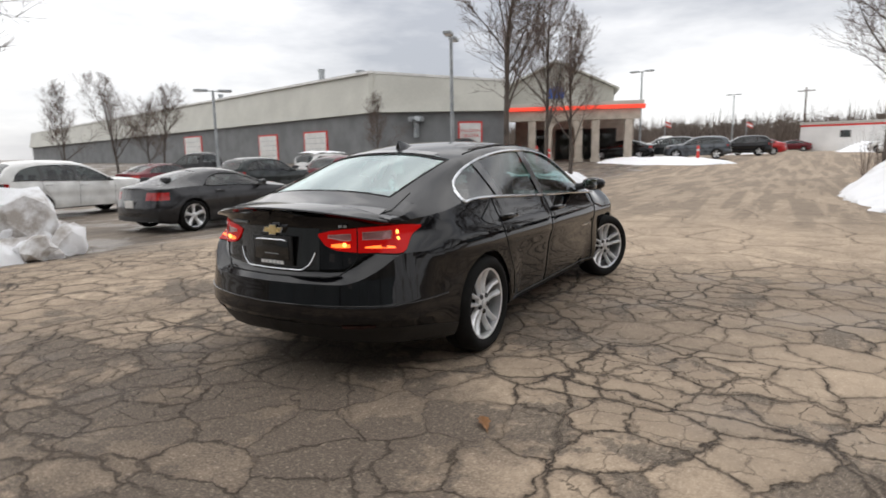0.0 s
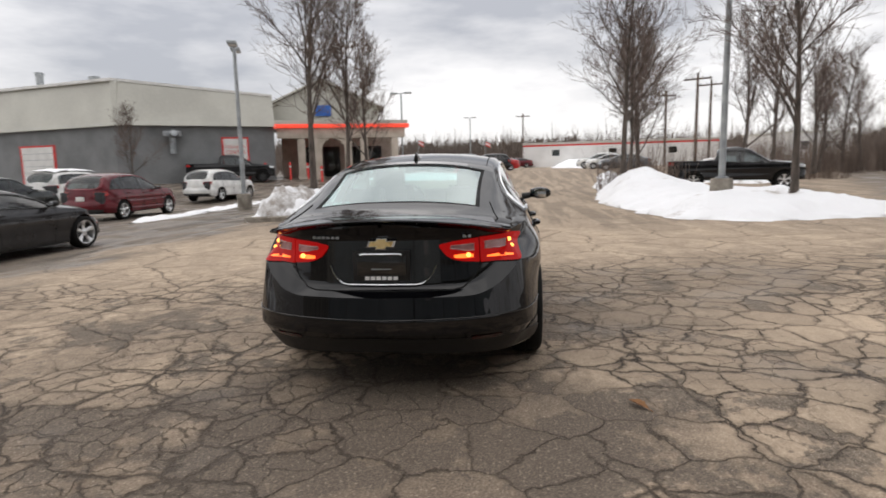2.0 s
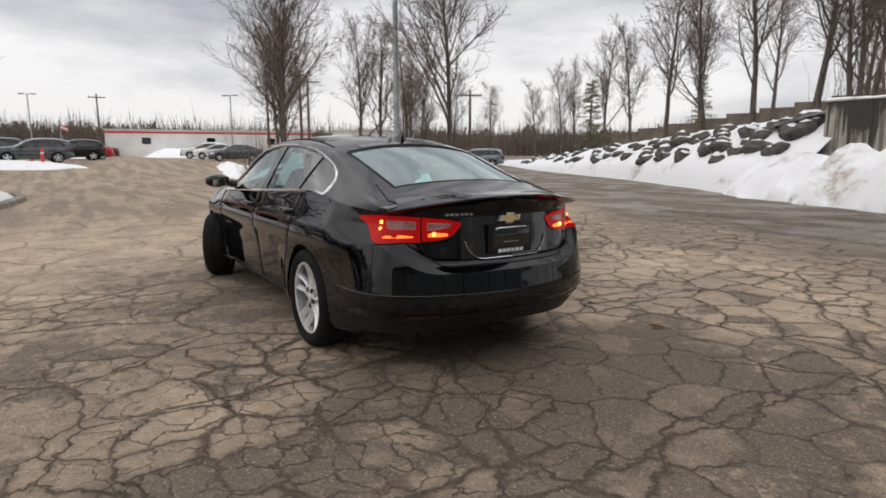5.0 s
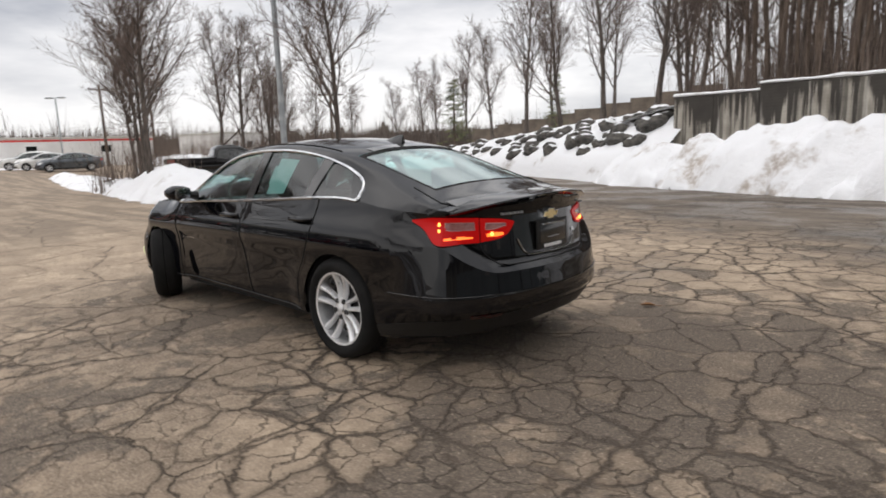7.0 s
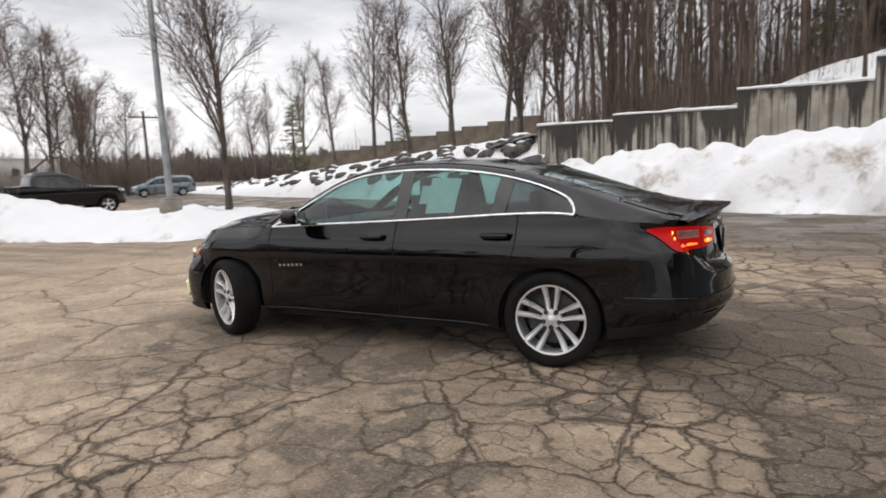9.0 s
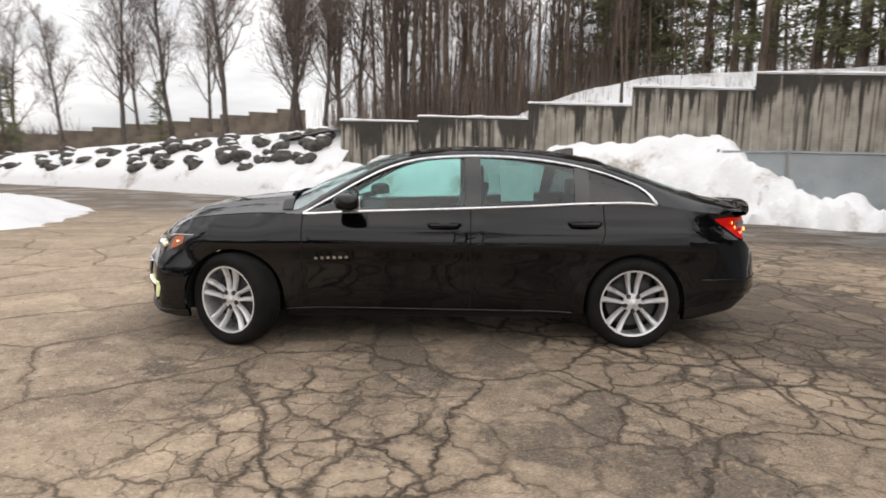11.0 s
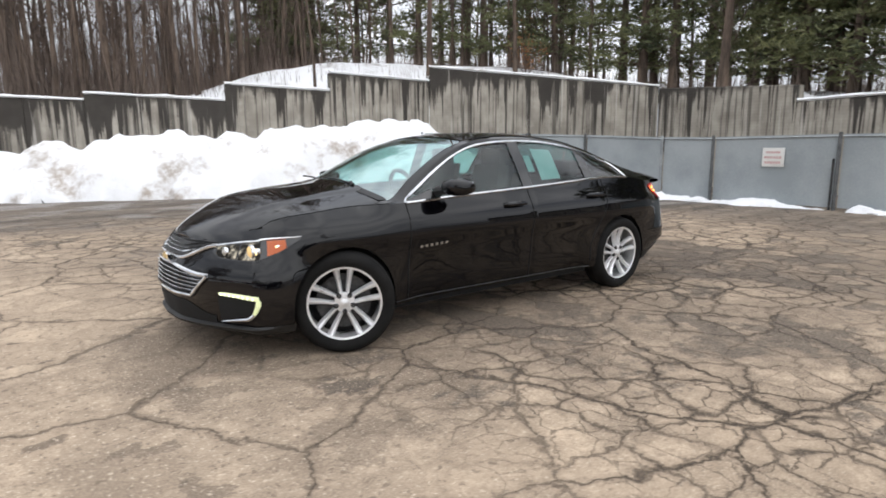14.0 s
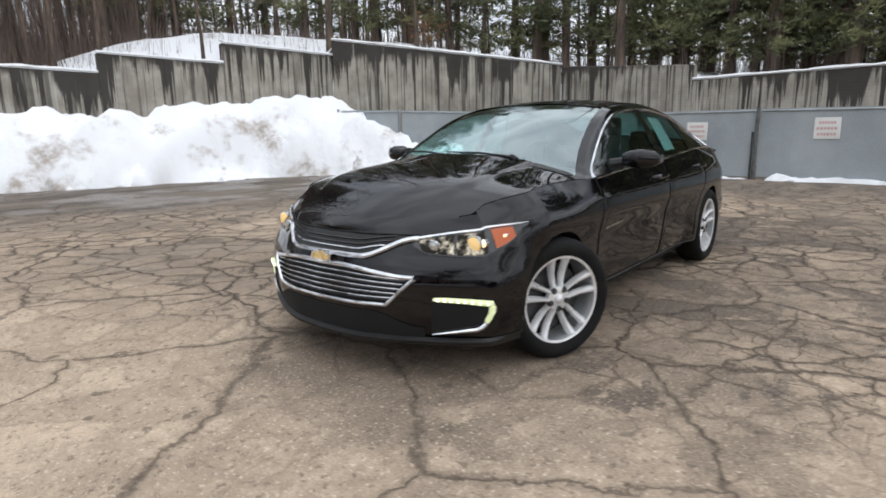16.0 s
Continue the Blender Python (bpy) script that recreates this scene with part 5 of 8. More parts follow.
SEDAN = dict(
    category="car", chrome=True, crown=2.4,
    levels=[0.18, 0.21, 0.25, 0.28, 0.31, 0.34, 0.37, 0.40, 0.43, 0.46, 0.475, 0.49, 0.52, 0.55, 0.58, 0.60, 0.61, 0.62, 0.63, 0.645, 0.66, 0.68, 0.70, 0.72, 0.74, 0.76, 0.78, 0.80, 0.82, 0.84, 0.86, 0.885, 0.91, 0.94, 0.97, 1.0],
    plan=[(2.24, 0), (2.226, 0.2), (2.165, 0.40), (2.065, 0.60), (1.995, 0.72), (1.91, 0.83), (1.70, 0.893), (1.2, 0.908), (0.5, 0.912), (-0.4, 0.912), (-1.2, 0.912), (-1.65, 0.897), (-1.98, 0.858), (-2.19, 0.80), (-2.335, 0.66), (-2.435, 0.45), (-2.49, 0.2), (-2.505, 0)],
    front_in=[(0.14, 0.13), (0.19, 0.05), (0.24, 0.02), (0.40, 0.0), (0.52, 0.008), (0.60, 0.042), (0.66, 0.078), (0.70, 0.102), (0.745, 0.135), (0.80, 0.185), (0.85, 0.24)],
    side_in=[(0.16, 0.075), (0.21, 0.045), (0.27, 0.020), (0.36, 0.012), (0.46, 0.015), (0.58, 0.017), (0.64, 0.011), (0.69, 0.002), (0.72, 0.000), (0.76, 0.004), (0.80, 0.010), (0.825, 0.020), (0.86, 0.038), (0.91, 0.066), (0.98, 0.097), (1.05, 0.117)],
    rear_in=[(0.18, 0.17), (0.25, 0.11), (0.30, 0.072), (0.345, 0.042), (0.375, 0.018), (0.395, 0.001), (0.46, 0.002), (0.52, 0.010), (0.60, 0.020), (0.70, 0.036), (0.80, 0.050)],
    lid_in=[(0.60, 0.066), (0.70, 0.074), (0.84, 0.090), (0.90, 0.094), (0.94, 0.08), (0.98, 0.065)], bonnet_swell=0.011,
    edge=[(2.24, 0.715), (2.15, 0.745), (2.04, 0.782), (1.93, 0.812), (1.82, 0.840), (1.6, 0.880), (1.2, 0.910), (0.88, 0.915), (0.5, 0.935), (0.08, 0.95), (-0.3, 0.965), (-0.7, 0.984), (-1.1, 1.005), (-1.4, 1.012), (-1.56, 1.0), (-1.8, 0.965), (-2.0, 0.945), (-2.2, 0.930), (-2.35, 0.945), (-2.51, 0.975)],
    sill=[(2.285, 0.17), (2.0, 0.16), (1.75, 0.17), (1.0, 0.235), (0, 0.235), (-0.95, 0.24), (-1.75, 0.20), (-2.1, 0.22), (-2.51, 0.28)],
    mid=[(2.14, 0.718), (2.09, 0.762), (2.0, 0.812), (1.90, 0.858), (1.79, 0.900), (1.6, 0.950), (1.375, 0.985), (1.16, 1.008), (0.98, 1.03), (0.75, 1.135), (0.48, 1.252), (0.31, 1.318), (0.09, 1.372), (-0.13, 1.398), (-0.34, 1.407), (-0.56, 1.403), (-0.78, 1.388), (-1.0, 1.358), (-1.2, 1.318), (-1.37, 1.262), (-1.585, 1.185), (-1.8, 1.112), (-2.0, 1.058), (-2.2, 1.028), (-2.42, 1.005)],
    rail_y=[(0.98, 0.83), (0.75, 0.735), (0.5, 0.672), (0.3, 0.635), (0.1, 0.61), (-0.3, 0.592), (-0.8, 0.582), (-1.2, 0.585), (-1.5, 0.605), (-1.8, 0.650), (-2.05, 0.70), (-2.2, 0.74), (-2.4, 0.8)],
    rail_z=[(0.96, 0.90), (0.88, 0.935), (0.685, 1.055), (0.48, 1.172), (0.28, 1.266), (0.08, 1.322), (-0.12, 1.344), (-0.32, 1.352), (-0.52, 1.348), (-0.72, 1.332), (-0.92, 1.305), (-1.12, 1.265), (-1.32, 1.205), (-1.5, 1.142), (-1.7, 1.075), (-1.9, 1.015), (-2.1, 0.965), (-2.25, 0.93)],
    bow=[(2.285, 0.0), (1.7, 0.05), (0.98, 0.10), (0.1, 0.07), (-0.4, 0.0), (-1.15, -0.06), (-1.75, -0.10), (-2.2, -0.05), (-2.5, 0.0)],
    dlo=[(0.88, 0.918), (0.685, 1.022), (0.48, 1.137), (0.28, 1.233), (0.08, 1.292), (-0.12, 1.315), (-0.32, 1.323), (-0.52, 1.319), (-0.72, 1.303), (-0.92, 1.275), (-1.12, 1.231), (-1.32, 1.167), (-1.49, 1.085), (-1.555, 1.01)],
    axles=(1.362, -1.412), front_track=0.838, arch=0.352, hub_z=0.320, tyre=0.324, rim=0.236, track=0.795, half=0.91, sill_z=0.20, belt_z=0.95, tyre_w=0.215,
    cowl=0.96, header=0.12, rear_header=-1.20, rear_base=-1.90, dlo_front=0.88, dlo_rear=-1.555, pillars=(-0.29, -1.04), pillar_half=0.052,
    screen_v=(0.44, 0.46), rear_v=(0.47, 0.54), seams=((0.90, 0.885, 0.25), (-0.275, -0.27, 0.25), (-0.985, -1.185, 0.30)), handles=((-0.09, 0.85), (-1.05, 0.868)), mirror=(0.60, 0.985), seat_x=0.05, trim_r=0.0105)
# ---- the black sedan ----
sedan, SB = car("sedan", SEDAN, (0, 0), 0, BLACK_PAINT, "glossy black four-door sedan with chrome trim and lit lamps", "", True, False, -24, True, GLASS, screen=SCREEN_GLASS)


def flat(v):
    return lambda t: v


def ramp_between(*pts):
    c = curve(pts)
    return c


def sym_patch(name, s0, s1, lo, hi, out, mat, ns=10, nz=4, label="", thick=0.012, parent=None):
    obs = []
    for side in (1, -1):
        obs.append(Soup().grid(band_patch(SB, s0, s1, lo, hi, out, ns, nz, thick, side)).obj(name, mat, parent or sedan, label, True, 0.0004, 50))
    return obs


def sedan_line(pts, r, name, mat, label="", sides=6, parent=None):
    return Soup().tube(pts, r, sides).obj(name, mat, parent or sedan, label)


def nose(y, z, out=0.0):
    p = SB.skin(SB.s_of_y(abs(y)), z, out)
    return (p[0], p[1] * (1 if y >= 0 else -1), p[2])


def tail(y, z, out=0.0):
    p = SB.skin(SB.s_of_y(abs(y), True), z, out)
    return (p[0], p[1] * (1 if y >= 0 else -1), p[2])


def flank(x, z, out=0.0, side=1):
    p = SB.skin(SB.s_of_x(x), z, out)
    return (p[0], p[1] * side, p[2])


def sedan_doors():
    """Door skins lie a hair proud of the body, with their own edges."""
    for side in (1, -1):
        for x0, x1, tip in ((0.875, -0.262, 0.0), (-0.282, -0.99, 0.18)):
            rows = []
            for j in range(25):
                z = 0.262 + (1.0 - 0.262) * j / 24
                back = x1 - tip * smooth01(0.33, 0.72, z)
                row = []
                for i in range(19):
                    x = x0 + (back - x0) * i / 18
                    zz = min(z, SB.edge(x) - 0.004)
                    edge_in = 0.0 if 0 < i < 18 and 0 < j < 24 else -0.004
                    row.append(flank(x, zz, 0.0022 + edge_in, side))
                rows.append(row)
            Soup().grid(rows, flip=side < 0).obj("door", BLACK_PAINT, sedan, "", True, 0.0005, 50)
        Soup().tube([flank(x, 0.255 + 0.004 * math.sin(x * 2), 0.004, side) for x in spaced(1.0, -0.98, 20)], 0.0035, 6).obj("sill_strip", DARK_METAL, sedan)
        # lamp-lit marker of five small letters' size on the front door, as plain bars
        for i in range(6):
            x = 0.80 - i * 0.042
            Soup().grid(band_patch(SB, SB.s_of_x(x), SB.s_of_x(x - 0.022), flat(0.606 + 0.002 * i), flat(0.624 + 0.002 * i), 0.005, 2, 1, 0.004, side)).obj("badge_bar", CHROME, sedan, "chrome badge bar", False)


sedan_doors()


def sedan_front():
    s_in, s_out = SB.s_of_y(0.505), SB.s_of_x(1.64)
    a = s_out - s_in
    for side in (1, -1):
        h = new("headlamp")
        h.parent = sedan

        def put(p, side=side):
            return (p[0], p[1] * side, p[2])
        lo = ramp_between((0, 0.664), (0.12, 0.630), (0.45, 0.622), (0.75, 0.660), (1, 0.750))
        hi = ramp_between((0, 0.694), (0.3, 0.722), (0.7, 0.746), (1, 0.758))
        Soup().grid(band_patch(SB, s_in, s_out, lo, hi, 0.004, 20, 5, 0.014, side)).obj("lamp_housing", GLOSS_TRIM, h, "", True, 0.0004, 50)
        for q0, q1, mat, nm in ((0.05, 0.30, LAMP_FACET, "reflector"), (0.32, 0.60, LAMP_FACET, "main_reflector"), (0.68, 0.86, AMBER, "amber_marker")):
            Soup().grid(band_patch(SB, s_in + a * q0, s_in + a * q1, lambda t, q0=q0, q1=q1: lo(q0 + (q1 - q0) * t) + 0.008, lambda t, q0=q0, q1=q1: hi(q0 + (q1 - q0) * t) - 0.007, 0.0075, 10, 5, 0.008, side)).obj(nm, mat, h, "", True, 0.0004, 50)
        for q, r, mat in ((0.15, 0.026, CLEAR_BULB), (0.44, 0.040, WARM_FACET), (0.52, 0.021, WARM_BULB), (0.79, 0.008, WARM_BULB)):
            p = put(SB.skin(s_in + a * q, (lo(q) + hi(q)) / 2 - 0.002, 0.002))
            Soup().lathe([(r * 1.12, -0.01), (r * 1.14, 0.008), (r * 1.0, 0.010)], 22, "X", p).obj("bezel", CHROME, h)
            Soup().lathe([(r, 0.0), (r * 0.9, 0.012), (r * 0.5, 0.018), (0.001, 0.020)], 22, "X", p).obj("projector", mat, h)
        Soup().tube([put(SB.skin(s_in + a * t, hi(t) + 0.003, 0.004)) for t in spaced(0, 1, 20)], [0.0085] * 14 + [0.008, 0.007, 0.006, 0.005, 0.004, 0.003, 0.002], 6).obj("chrome_brow", CHROME, h, "chrome strip over the lamp")
        # hooked daylight strip, bright lower bow and the dark pocket between them
        s0, s1 = SB.s_of_y(0.60), SB.s_of_y(0.60) + 0.272
        tops = [SB.skin(s0 + (s1 - s0) * q, 0.428 - 0.016 * q * q, 0.002) for q in spaced(0, 1, 9)]
        hook = [SB.skin(s1 + 0.006, 0.396, 0.002), SB.skin(s1 + 0.002, 0.374, 0.002), SB.skin(s1 - 0.012, 0.346, 0.002), SB.skin(s1 - 0.026, 0.322, 0.002)]
        strip = Soup()
        strip.tube([put(p) for p in tops + hook], [0.008, 0.011, 0.012, 0.012, 0.0125, 0.013, 0.0135, 0.014, 0.0145, 0.0155, 0.0165, 0.017, 0.015, 0.012], 8)
        light = strip.obj("daylight_strip", DRL, sedan, "lit pale yellow daylight strip")
        for q in spaced(0.08, 0.9, 7):
            p = put(SB.skin(s0 + (s1 - s0) * q, 0.428 - 0.016 * q * q, 0.013))
            Soup().box(p[0] - 0.004, p[1] - 0.008, p[2] - 0.007, p[0] + 0.003, p[1] + 0.008, p[2] + 0.007, 0.003).obj("light_cell", DRL_CELL, light)
        bow = [SB.skin(s1 - 0.026, 0.318, 0.006), SB.skin(s1 - 0.05, 0.296, 0.007)] + [SB.skin(s1 - 0.07 - q, 0.286 - 0.16 * q, 0.007) for q in spaced(0, 0.21, 7)]
        Soup().tube([put(p) for p in bow], [0.012, 0.012, 0.011, 0.010, 0.009, 0.008, 0.007, 0.006, 0.005, 0.003], 6).obj("fog_surround", CHROME, sedan)
        Soup().grid(band_patch(SB, s0 - 0.01, s1 - 0.02, ramp_between((0, 0.262), (1, 0.318)), ramp_between((0, 0.418), (1, 0.402)), 0.002, 10, 4, 0.012, side)).obj("fog_pocket", GAP, sedan, "", True, 0.0004)
    # upper grille
    def bar_z(y):
        return 0.612 + 0.086 * smooth01(0.24, 0.52, abs(y))
    ys = spaced(-0.53, 0.53, 44)
    Soup().grid([[nose(y, bar_z(y) + (0.706 - bar_z(y)) * j / 5, 0.004) for j in range(6)] for y in ys]).obj("upper_grille", TRIM, sedan)
    sedan_line([nose(y, bar_z(y), 0.010) for y in ys], 0.0125, "grille_bar", CHROME, "chrome bar below the upper grille", 8)
    for q in (0.30, 0.55, 0.80):
        half = 0.34 + 0.10 * q
        sedan_line([nose(y, 0.618 + 0.084 * q + 0.022 * smooth01(0.2, half, abs(y)), 0.009) for y in spaced(-half, half, 30)], 0.0045, "grille_slat", CHROME if q < 0.5 else GLOSS_TRIM)
    sedan_line([nose(y, 0.712, 0.002) for y in spaced(-0.53, 0.53, 30)], 0.005, "bonnet_gap", GAP)
    # lower grille: a six-sided mouth with a chrome outline
    def lip_top(y):
        return 0.566 - 0.036 * smooth01(0.16, 0.50, abs(y))

    def lip_low(y):
        return 0.396 + 0.128 * max(0.0, (abs(y) - 0.40) / 0.118) ** 0.9
    ys = spaced(-0.518, 0.518, 50)
    Soup().grid([[nose(y, lip_low(y) + (lip_top(y) - lip_low(y)) * j / 6, 0.0035) for j in range(7)] for y in ys]).obj("lower_grille", GAP, sedan)
    loop = [nose(y, lip_top(y), 0.010) for y in ys] + [nose(y, lip_low(y), 0.010) for y in reversed(ys)]
    sedan_line(loop + [loop[0]], 0.0115, "grille_surround", CHROME, "bright chrome outline of the lower grille", 8)
    for q in (0.20, 0.36, 0.52, 0.68, 0.84):
        half = 0.415 + 0.085 * q
        pts = [nose(y, 0.396 + 0.165 * q - 0.022 * q * smooth01(0.15, 0.5, abs(y)), 0.008) for y in spaced(-half, half, 30)]
        sedan_line(pts, 0.0065, "grille_slat", GLOSS_TRIM)
        sedan_line([(p[0] + 0.005, p[1], p[2] + 0.005) for p in pts], 0.0022, "slat_edge", CHROME)
    # lower intake and the chin
    Soup().grid([[nose(y, 0.235 + (0.125 - 0.075 * smooth01(0.3, 0.56, abs(y))) * j / 5, 0.003) for j in range(6)] for y in spaced(-0.56, 0.56, 36)]).obj("lower_intake", GAP, sedan)
    for side in (1, -1):
        rows = [[(p[0], p[1] * side, p[2]) for p in (SB.skin(q, 0.236, 0.001), SB.skin(q, 0.222, 0.030 * k_), SB.skin(q, 0.206, 0.034 * k_), SB.skin(q, 0.188, 0.012), SB.skin(q, 0.165, -0.05))] for q, k_ in [(SB.s_of_x(1.70) * i / 30, smooth01(1.05, 0.6, i / 30)) for i in range(31)]]
        Soup().grid(rows).obj("front_lip", TRIM, sedan, "", True, 0, 30)
    cross_badge(nose(0, 0.590, 0.010)[0], 0.590, 1, 0.078)
    # gaps round the bonnet, cowl, wipers
    for side in (1, -1):
        pts = [SB.top(x, 0.405, 0.0005) for x in spaced(1.86, 1.0, 24)]
        sedan_line([(p[0], p[1] * side, p[2]) for p in pts], 0.0025, "bonnet_gap", GAP)
    cowl = [[(SB.top(x, v, 0.004)[0], SB.top(x, v, 0.004)[1] * sd, SB.top(x, v, 0.004)[2]) for sd, v in [(1, q) for q in spaced(0.45, 1, 8)] + [(-1, q) for q in spaced(1, 0.45, 8)][1:]] for x in (1.03, 1.0, 0.955)]
    Soup().grid(cowl).obj("cowl_panel", TRIM, sedan)
    for y0, y1 in ((0.42, -0.16), (-0.06, -0.55)):
        sedan_line([(1.045, y0, 1.03), (1.03, (y0 + y1) / 2, 1.052), (0.99, y1, 1.05)], 0.007, "wiper", TRIM)
        sedan_line([(1.05, y0, 1.02), (1.04, y0 - 0.05, 1.04)], 0.014, "wiper_arm", TRIM)


def cross_badge(x, z, front, half, y0=0.0):
    """The maker's mark as a plain gold bar crossed by a slanted bar, edged with chrome."""
    b = new("badge")
    b.parent = sedan
    for k, mat, dx in ((1.0, CHROME, 0.0), (0.84, GOLD, 0.004)):
        s = Soup()
        for _ in (0,):
            h = 0.016 * k
            out = [(-half * k, -h), (-half * k * 0.84, h), (-half * 0.34 * k, h), (-half * 0.30 * k, h * 1.9), (half * 0.42 * k, h * 1.9), (half * 0.36 * k, h), (half * k, h), (half * k * 0.84, -h), (half * 0.34 * k, -h), (half * 0.30 * k, -h * 1.9), (-half * 0.42 * k, -h * 1.9), (-half * 0.36 * k, -h)]
            n = len(out)
            xo = x + front * (0.012 + dx)
            s.add([(xo, y0 + front * a, z + c) for a, c in out] + [(x - front * 0.01, y0 + front * a, z + c) for a, c in out],
                  [tuple(range(n))] + [(i, i + n, (i + 1) % n + n, (i + 1) % n) for i in range(n)])
        s.obj("badge_face" if mat is GOLD else "badge_rim", mat, b, "", False)


def sedan_rear():
    # lamps: an outer piece on the wing and an inner piece on the boot lid
    s_tip, s_split, s_in = SB.s_of_x(-2.01), SB.s_of_y(0.575, True), SB.s_of_y(0.335, True)
    for side in (1, -1):
        t = new("tail_lamp")
        t.parent = sedan
        lo, hi = ramp_between((0, 0.893), (0.16, 0.850), (0.40, 0.772), (0.55, 0.766), (1, 0.768)), ramp_between((0, 0.904), (0.3, 0.913), (0.7, 0.910), (1, 0.905))
        lo2, hi2 = ramp_between((0, 0.770), (0.5, 0.780), (0.8, 0.806), (1, 0.858)), ramp_between((0, 0.903), (0.6, 0.890), (1, 0.872))
        a, c = s_split - s_tip, s_in - s_split
        outer = Soup().grid(band_patch(SB, s_tip, s_split - 0.004, lo, hi, 0.010, 20, 6, 0.018, side)).obj("outer_lens", RED_LENS, t, "", True, 0.0004, 50)
        inner = Soup().grid(band_patch(SB, s_split + 0.006, s_in, lo2, hi2, 0.010, 16, 6, 0.018, side)).obj("inner_lens", RED_LENS, t, "", True, 0.0004, 50)
        for own, s0, s1, l0, h0, l1, h1 in ((outer, s_tip + a * 0.52, s_tip + a * 0.93, 0.846, 0.884, 0.840, 0.880), (inner, s_split + c * 0.16, s_split + c * 0.74, 0.838, 0.872, 0.850, 0.864)):
            Soup().grid(band_patch(SB, s0, s1, ramp_between((0, l0), (0.3, l0 - 0.004), (1, l1)), ramp_between((0, h0), (1, h1)), 0.0125, 8, 3, 0.006, side)).obj("clear_lens", CLEAR_LENS, own, "dull pinkish clear lens", True, 0.0004, 50)
            ring = [SB.skin(s0 + (s1 - s0) * q, h0 + (h1 - h0) * q, 0.013) for q in spaced(0, 1, 8)] + [SB.skin(s0 + (s1 - s0) * q, l0 + (l1 - l0) * q - 0.004 * (0.1 < q < 0.6), 0.013) for q in spaced(1, 0, 8)]
            Soup().tube([(p[0], p[1] * side, p[2]) for p in ring + ring[:1]], 0.0026, 5, False).obj("lens_edge", LENS_EDGE, own, "pale rim of the clear lens")
        for own, s0, s1, l0, h0 in ((outer, s_tip + a * 0.50, s_tip + a * 0.90, 0.790, 0.806), (inner, s_split + c * 0.18, s_split + c * 0.66, 0.795, 0.818)):
            Soup().grid(band_patch(SB, s0, s1, ramp_between((0, l0 + 0.003), (0.5, l0), (1, l0 + 0.004)), ramp_between((0, h0 - 0.004), (0.5, h0), (1, h0 - 0.005)), 0.0115, 8, 2, 0.006, side)).obj("lit_reflector", RED_BULB, own, "", True, 0.0004, 50)
        for own, sq, z, r in ((outer, s_tip + a * 0.36, 0.876, 0.012), (outer, s_tip + a * 0.38, 0.842, 0.011), (inner, s_split + c * 0.30, 0.812, 0.013)):
            p = SB.skin(sq, z, 0.010)
            b = Soup()
            for i in range(5):
                b.lathe([(r * math.cos(i * 0.39), -0.006 - r * 0.5 * math.sin(i * 0.39)), (max(0.0004, r * math.cos((i + 1) * 0.39)), -0.006 - r * 0.5 * math.sin((i + 1) * 0.39))], 14, "X", (p[0], p[1] * side, p[2]))
            b.obj("lit_bulb", SPOT_BULB, own)
        Soup().tube([(p[0], p[1] * side, p[2]) for p in [SB.skin(s, lo(max(0, min(1, (s - s_tip) / a))) - 0.004, 0.002) for s in spaced(s_tip, s_split, 12)]], 0.004, 4).obj("lamp_gap", GAP, t)
        # boot-lid gap, lower reflector
        sedan_line([(p[0], p[1] * side, p[2]) for p in [SB.skin(SB.s_of_y(0.575 - 0.11 * q * q, True), 0.765 - 0.125 * q, 0.001) for q in spaced(0, 1, 8)] + [SB.skin(s, 0.630, 0.001) for s in spaced(SB.s_of_y(0.40, True), SB.length, 10)]], 0.004, "boot_gap", GAP)
        sedan_line([(p[0], p[1] * side, p[2]) for p in [SB.top(x, 0.47, 0.001) for x in spaced(-1.78, -2.30, 12)]], 0.0035, "boot_gap", GAP)
        Soup().grid(band_patch(SB, SB.s_of_y(0.66, True), SB.s_of_y(0.49, True), flat(0.350), flat(0.372), 0.005, 6, 2, 0.008, side)).obj("reflector", REFLECTOR_RED, sedan, "dark red bumper reflector", True, 0.0004)
    # lip of the boot lid
    def deck_z(x, y):
        yr, zr = SB.rail_y(x), max(SB.rail_z(x), SB.edge(x))
        return zr + (max(SB.mid(x), zr) - zr) * (1 - (min(1.0, abs(y) / yr)) ** 2.4)
    lip = []
    for y in spaced(-0.70, 0.70, 48):
        q = abs(y) / 0.70
        xe, ze = -2.468 + 0.235 * q ** 1.9, 1.022 - 0.078 * q ** 2
        z0 = deck_z(-2.20, y)
        f = smooth01(1.0, 0.80, q)
        ze = ze * f + (deck_z(xe + 0.02, y) - 0.002) * (1 - f)
        lip.append([(-2.12, y * 0.99, deck_z(-2.12, y) - 0.008), (-2.20, y * 0.99, z0 + 0.003), ((xe - 2.20) / 2, y, (z0 + ze) / 2 + 0.002), (xe + 0.03, y, ze + 0.001), (xe + 0.004, y, ze - 0.002), (xe, y, ze - 0.009), (xe + 0.012, y, ze - 0.018), (xe + 0.07 - 0.03 * q, y * 0.995, max(ze - 0.042, 0.926)), (xe + 0.13 - 0.05 * q, y * 0.99, max(ze - 0.080, 0.918))])
    Soup().grid(lip).obj("boot_lip", BLACK_PAINT, sedan, "", True, 0, 38)
    # the lid's flat top, dull with dried road salt
    lid = [[(x, y_, deck_z(x, y_) + 0.0035) for y_ in spaced(-0.60 * SB.rail_y(x) / 0.72, 0.60 * SB.rail_y(x) / 0.72, 30)] for x in spaced(-1.925, -2.21, 10)]
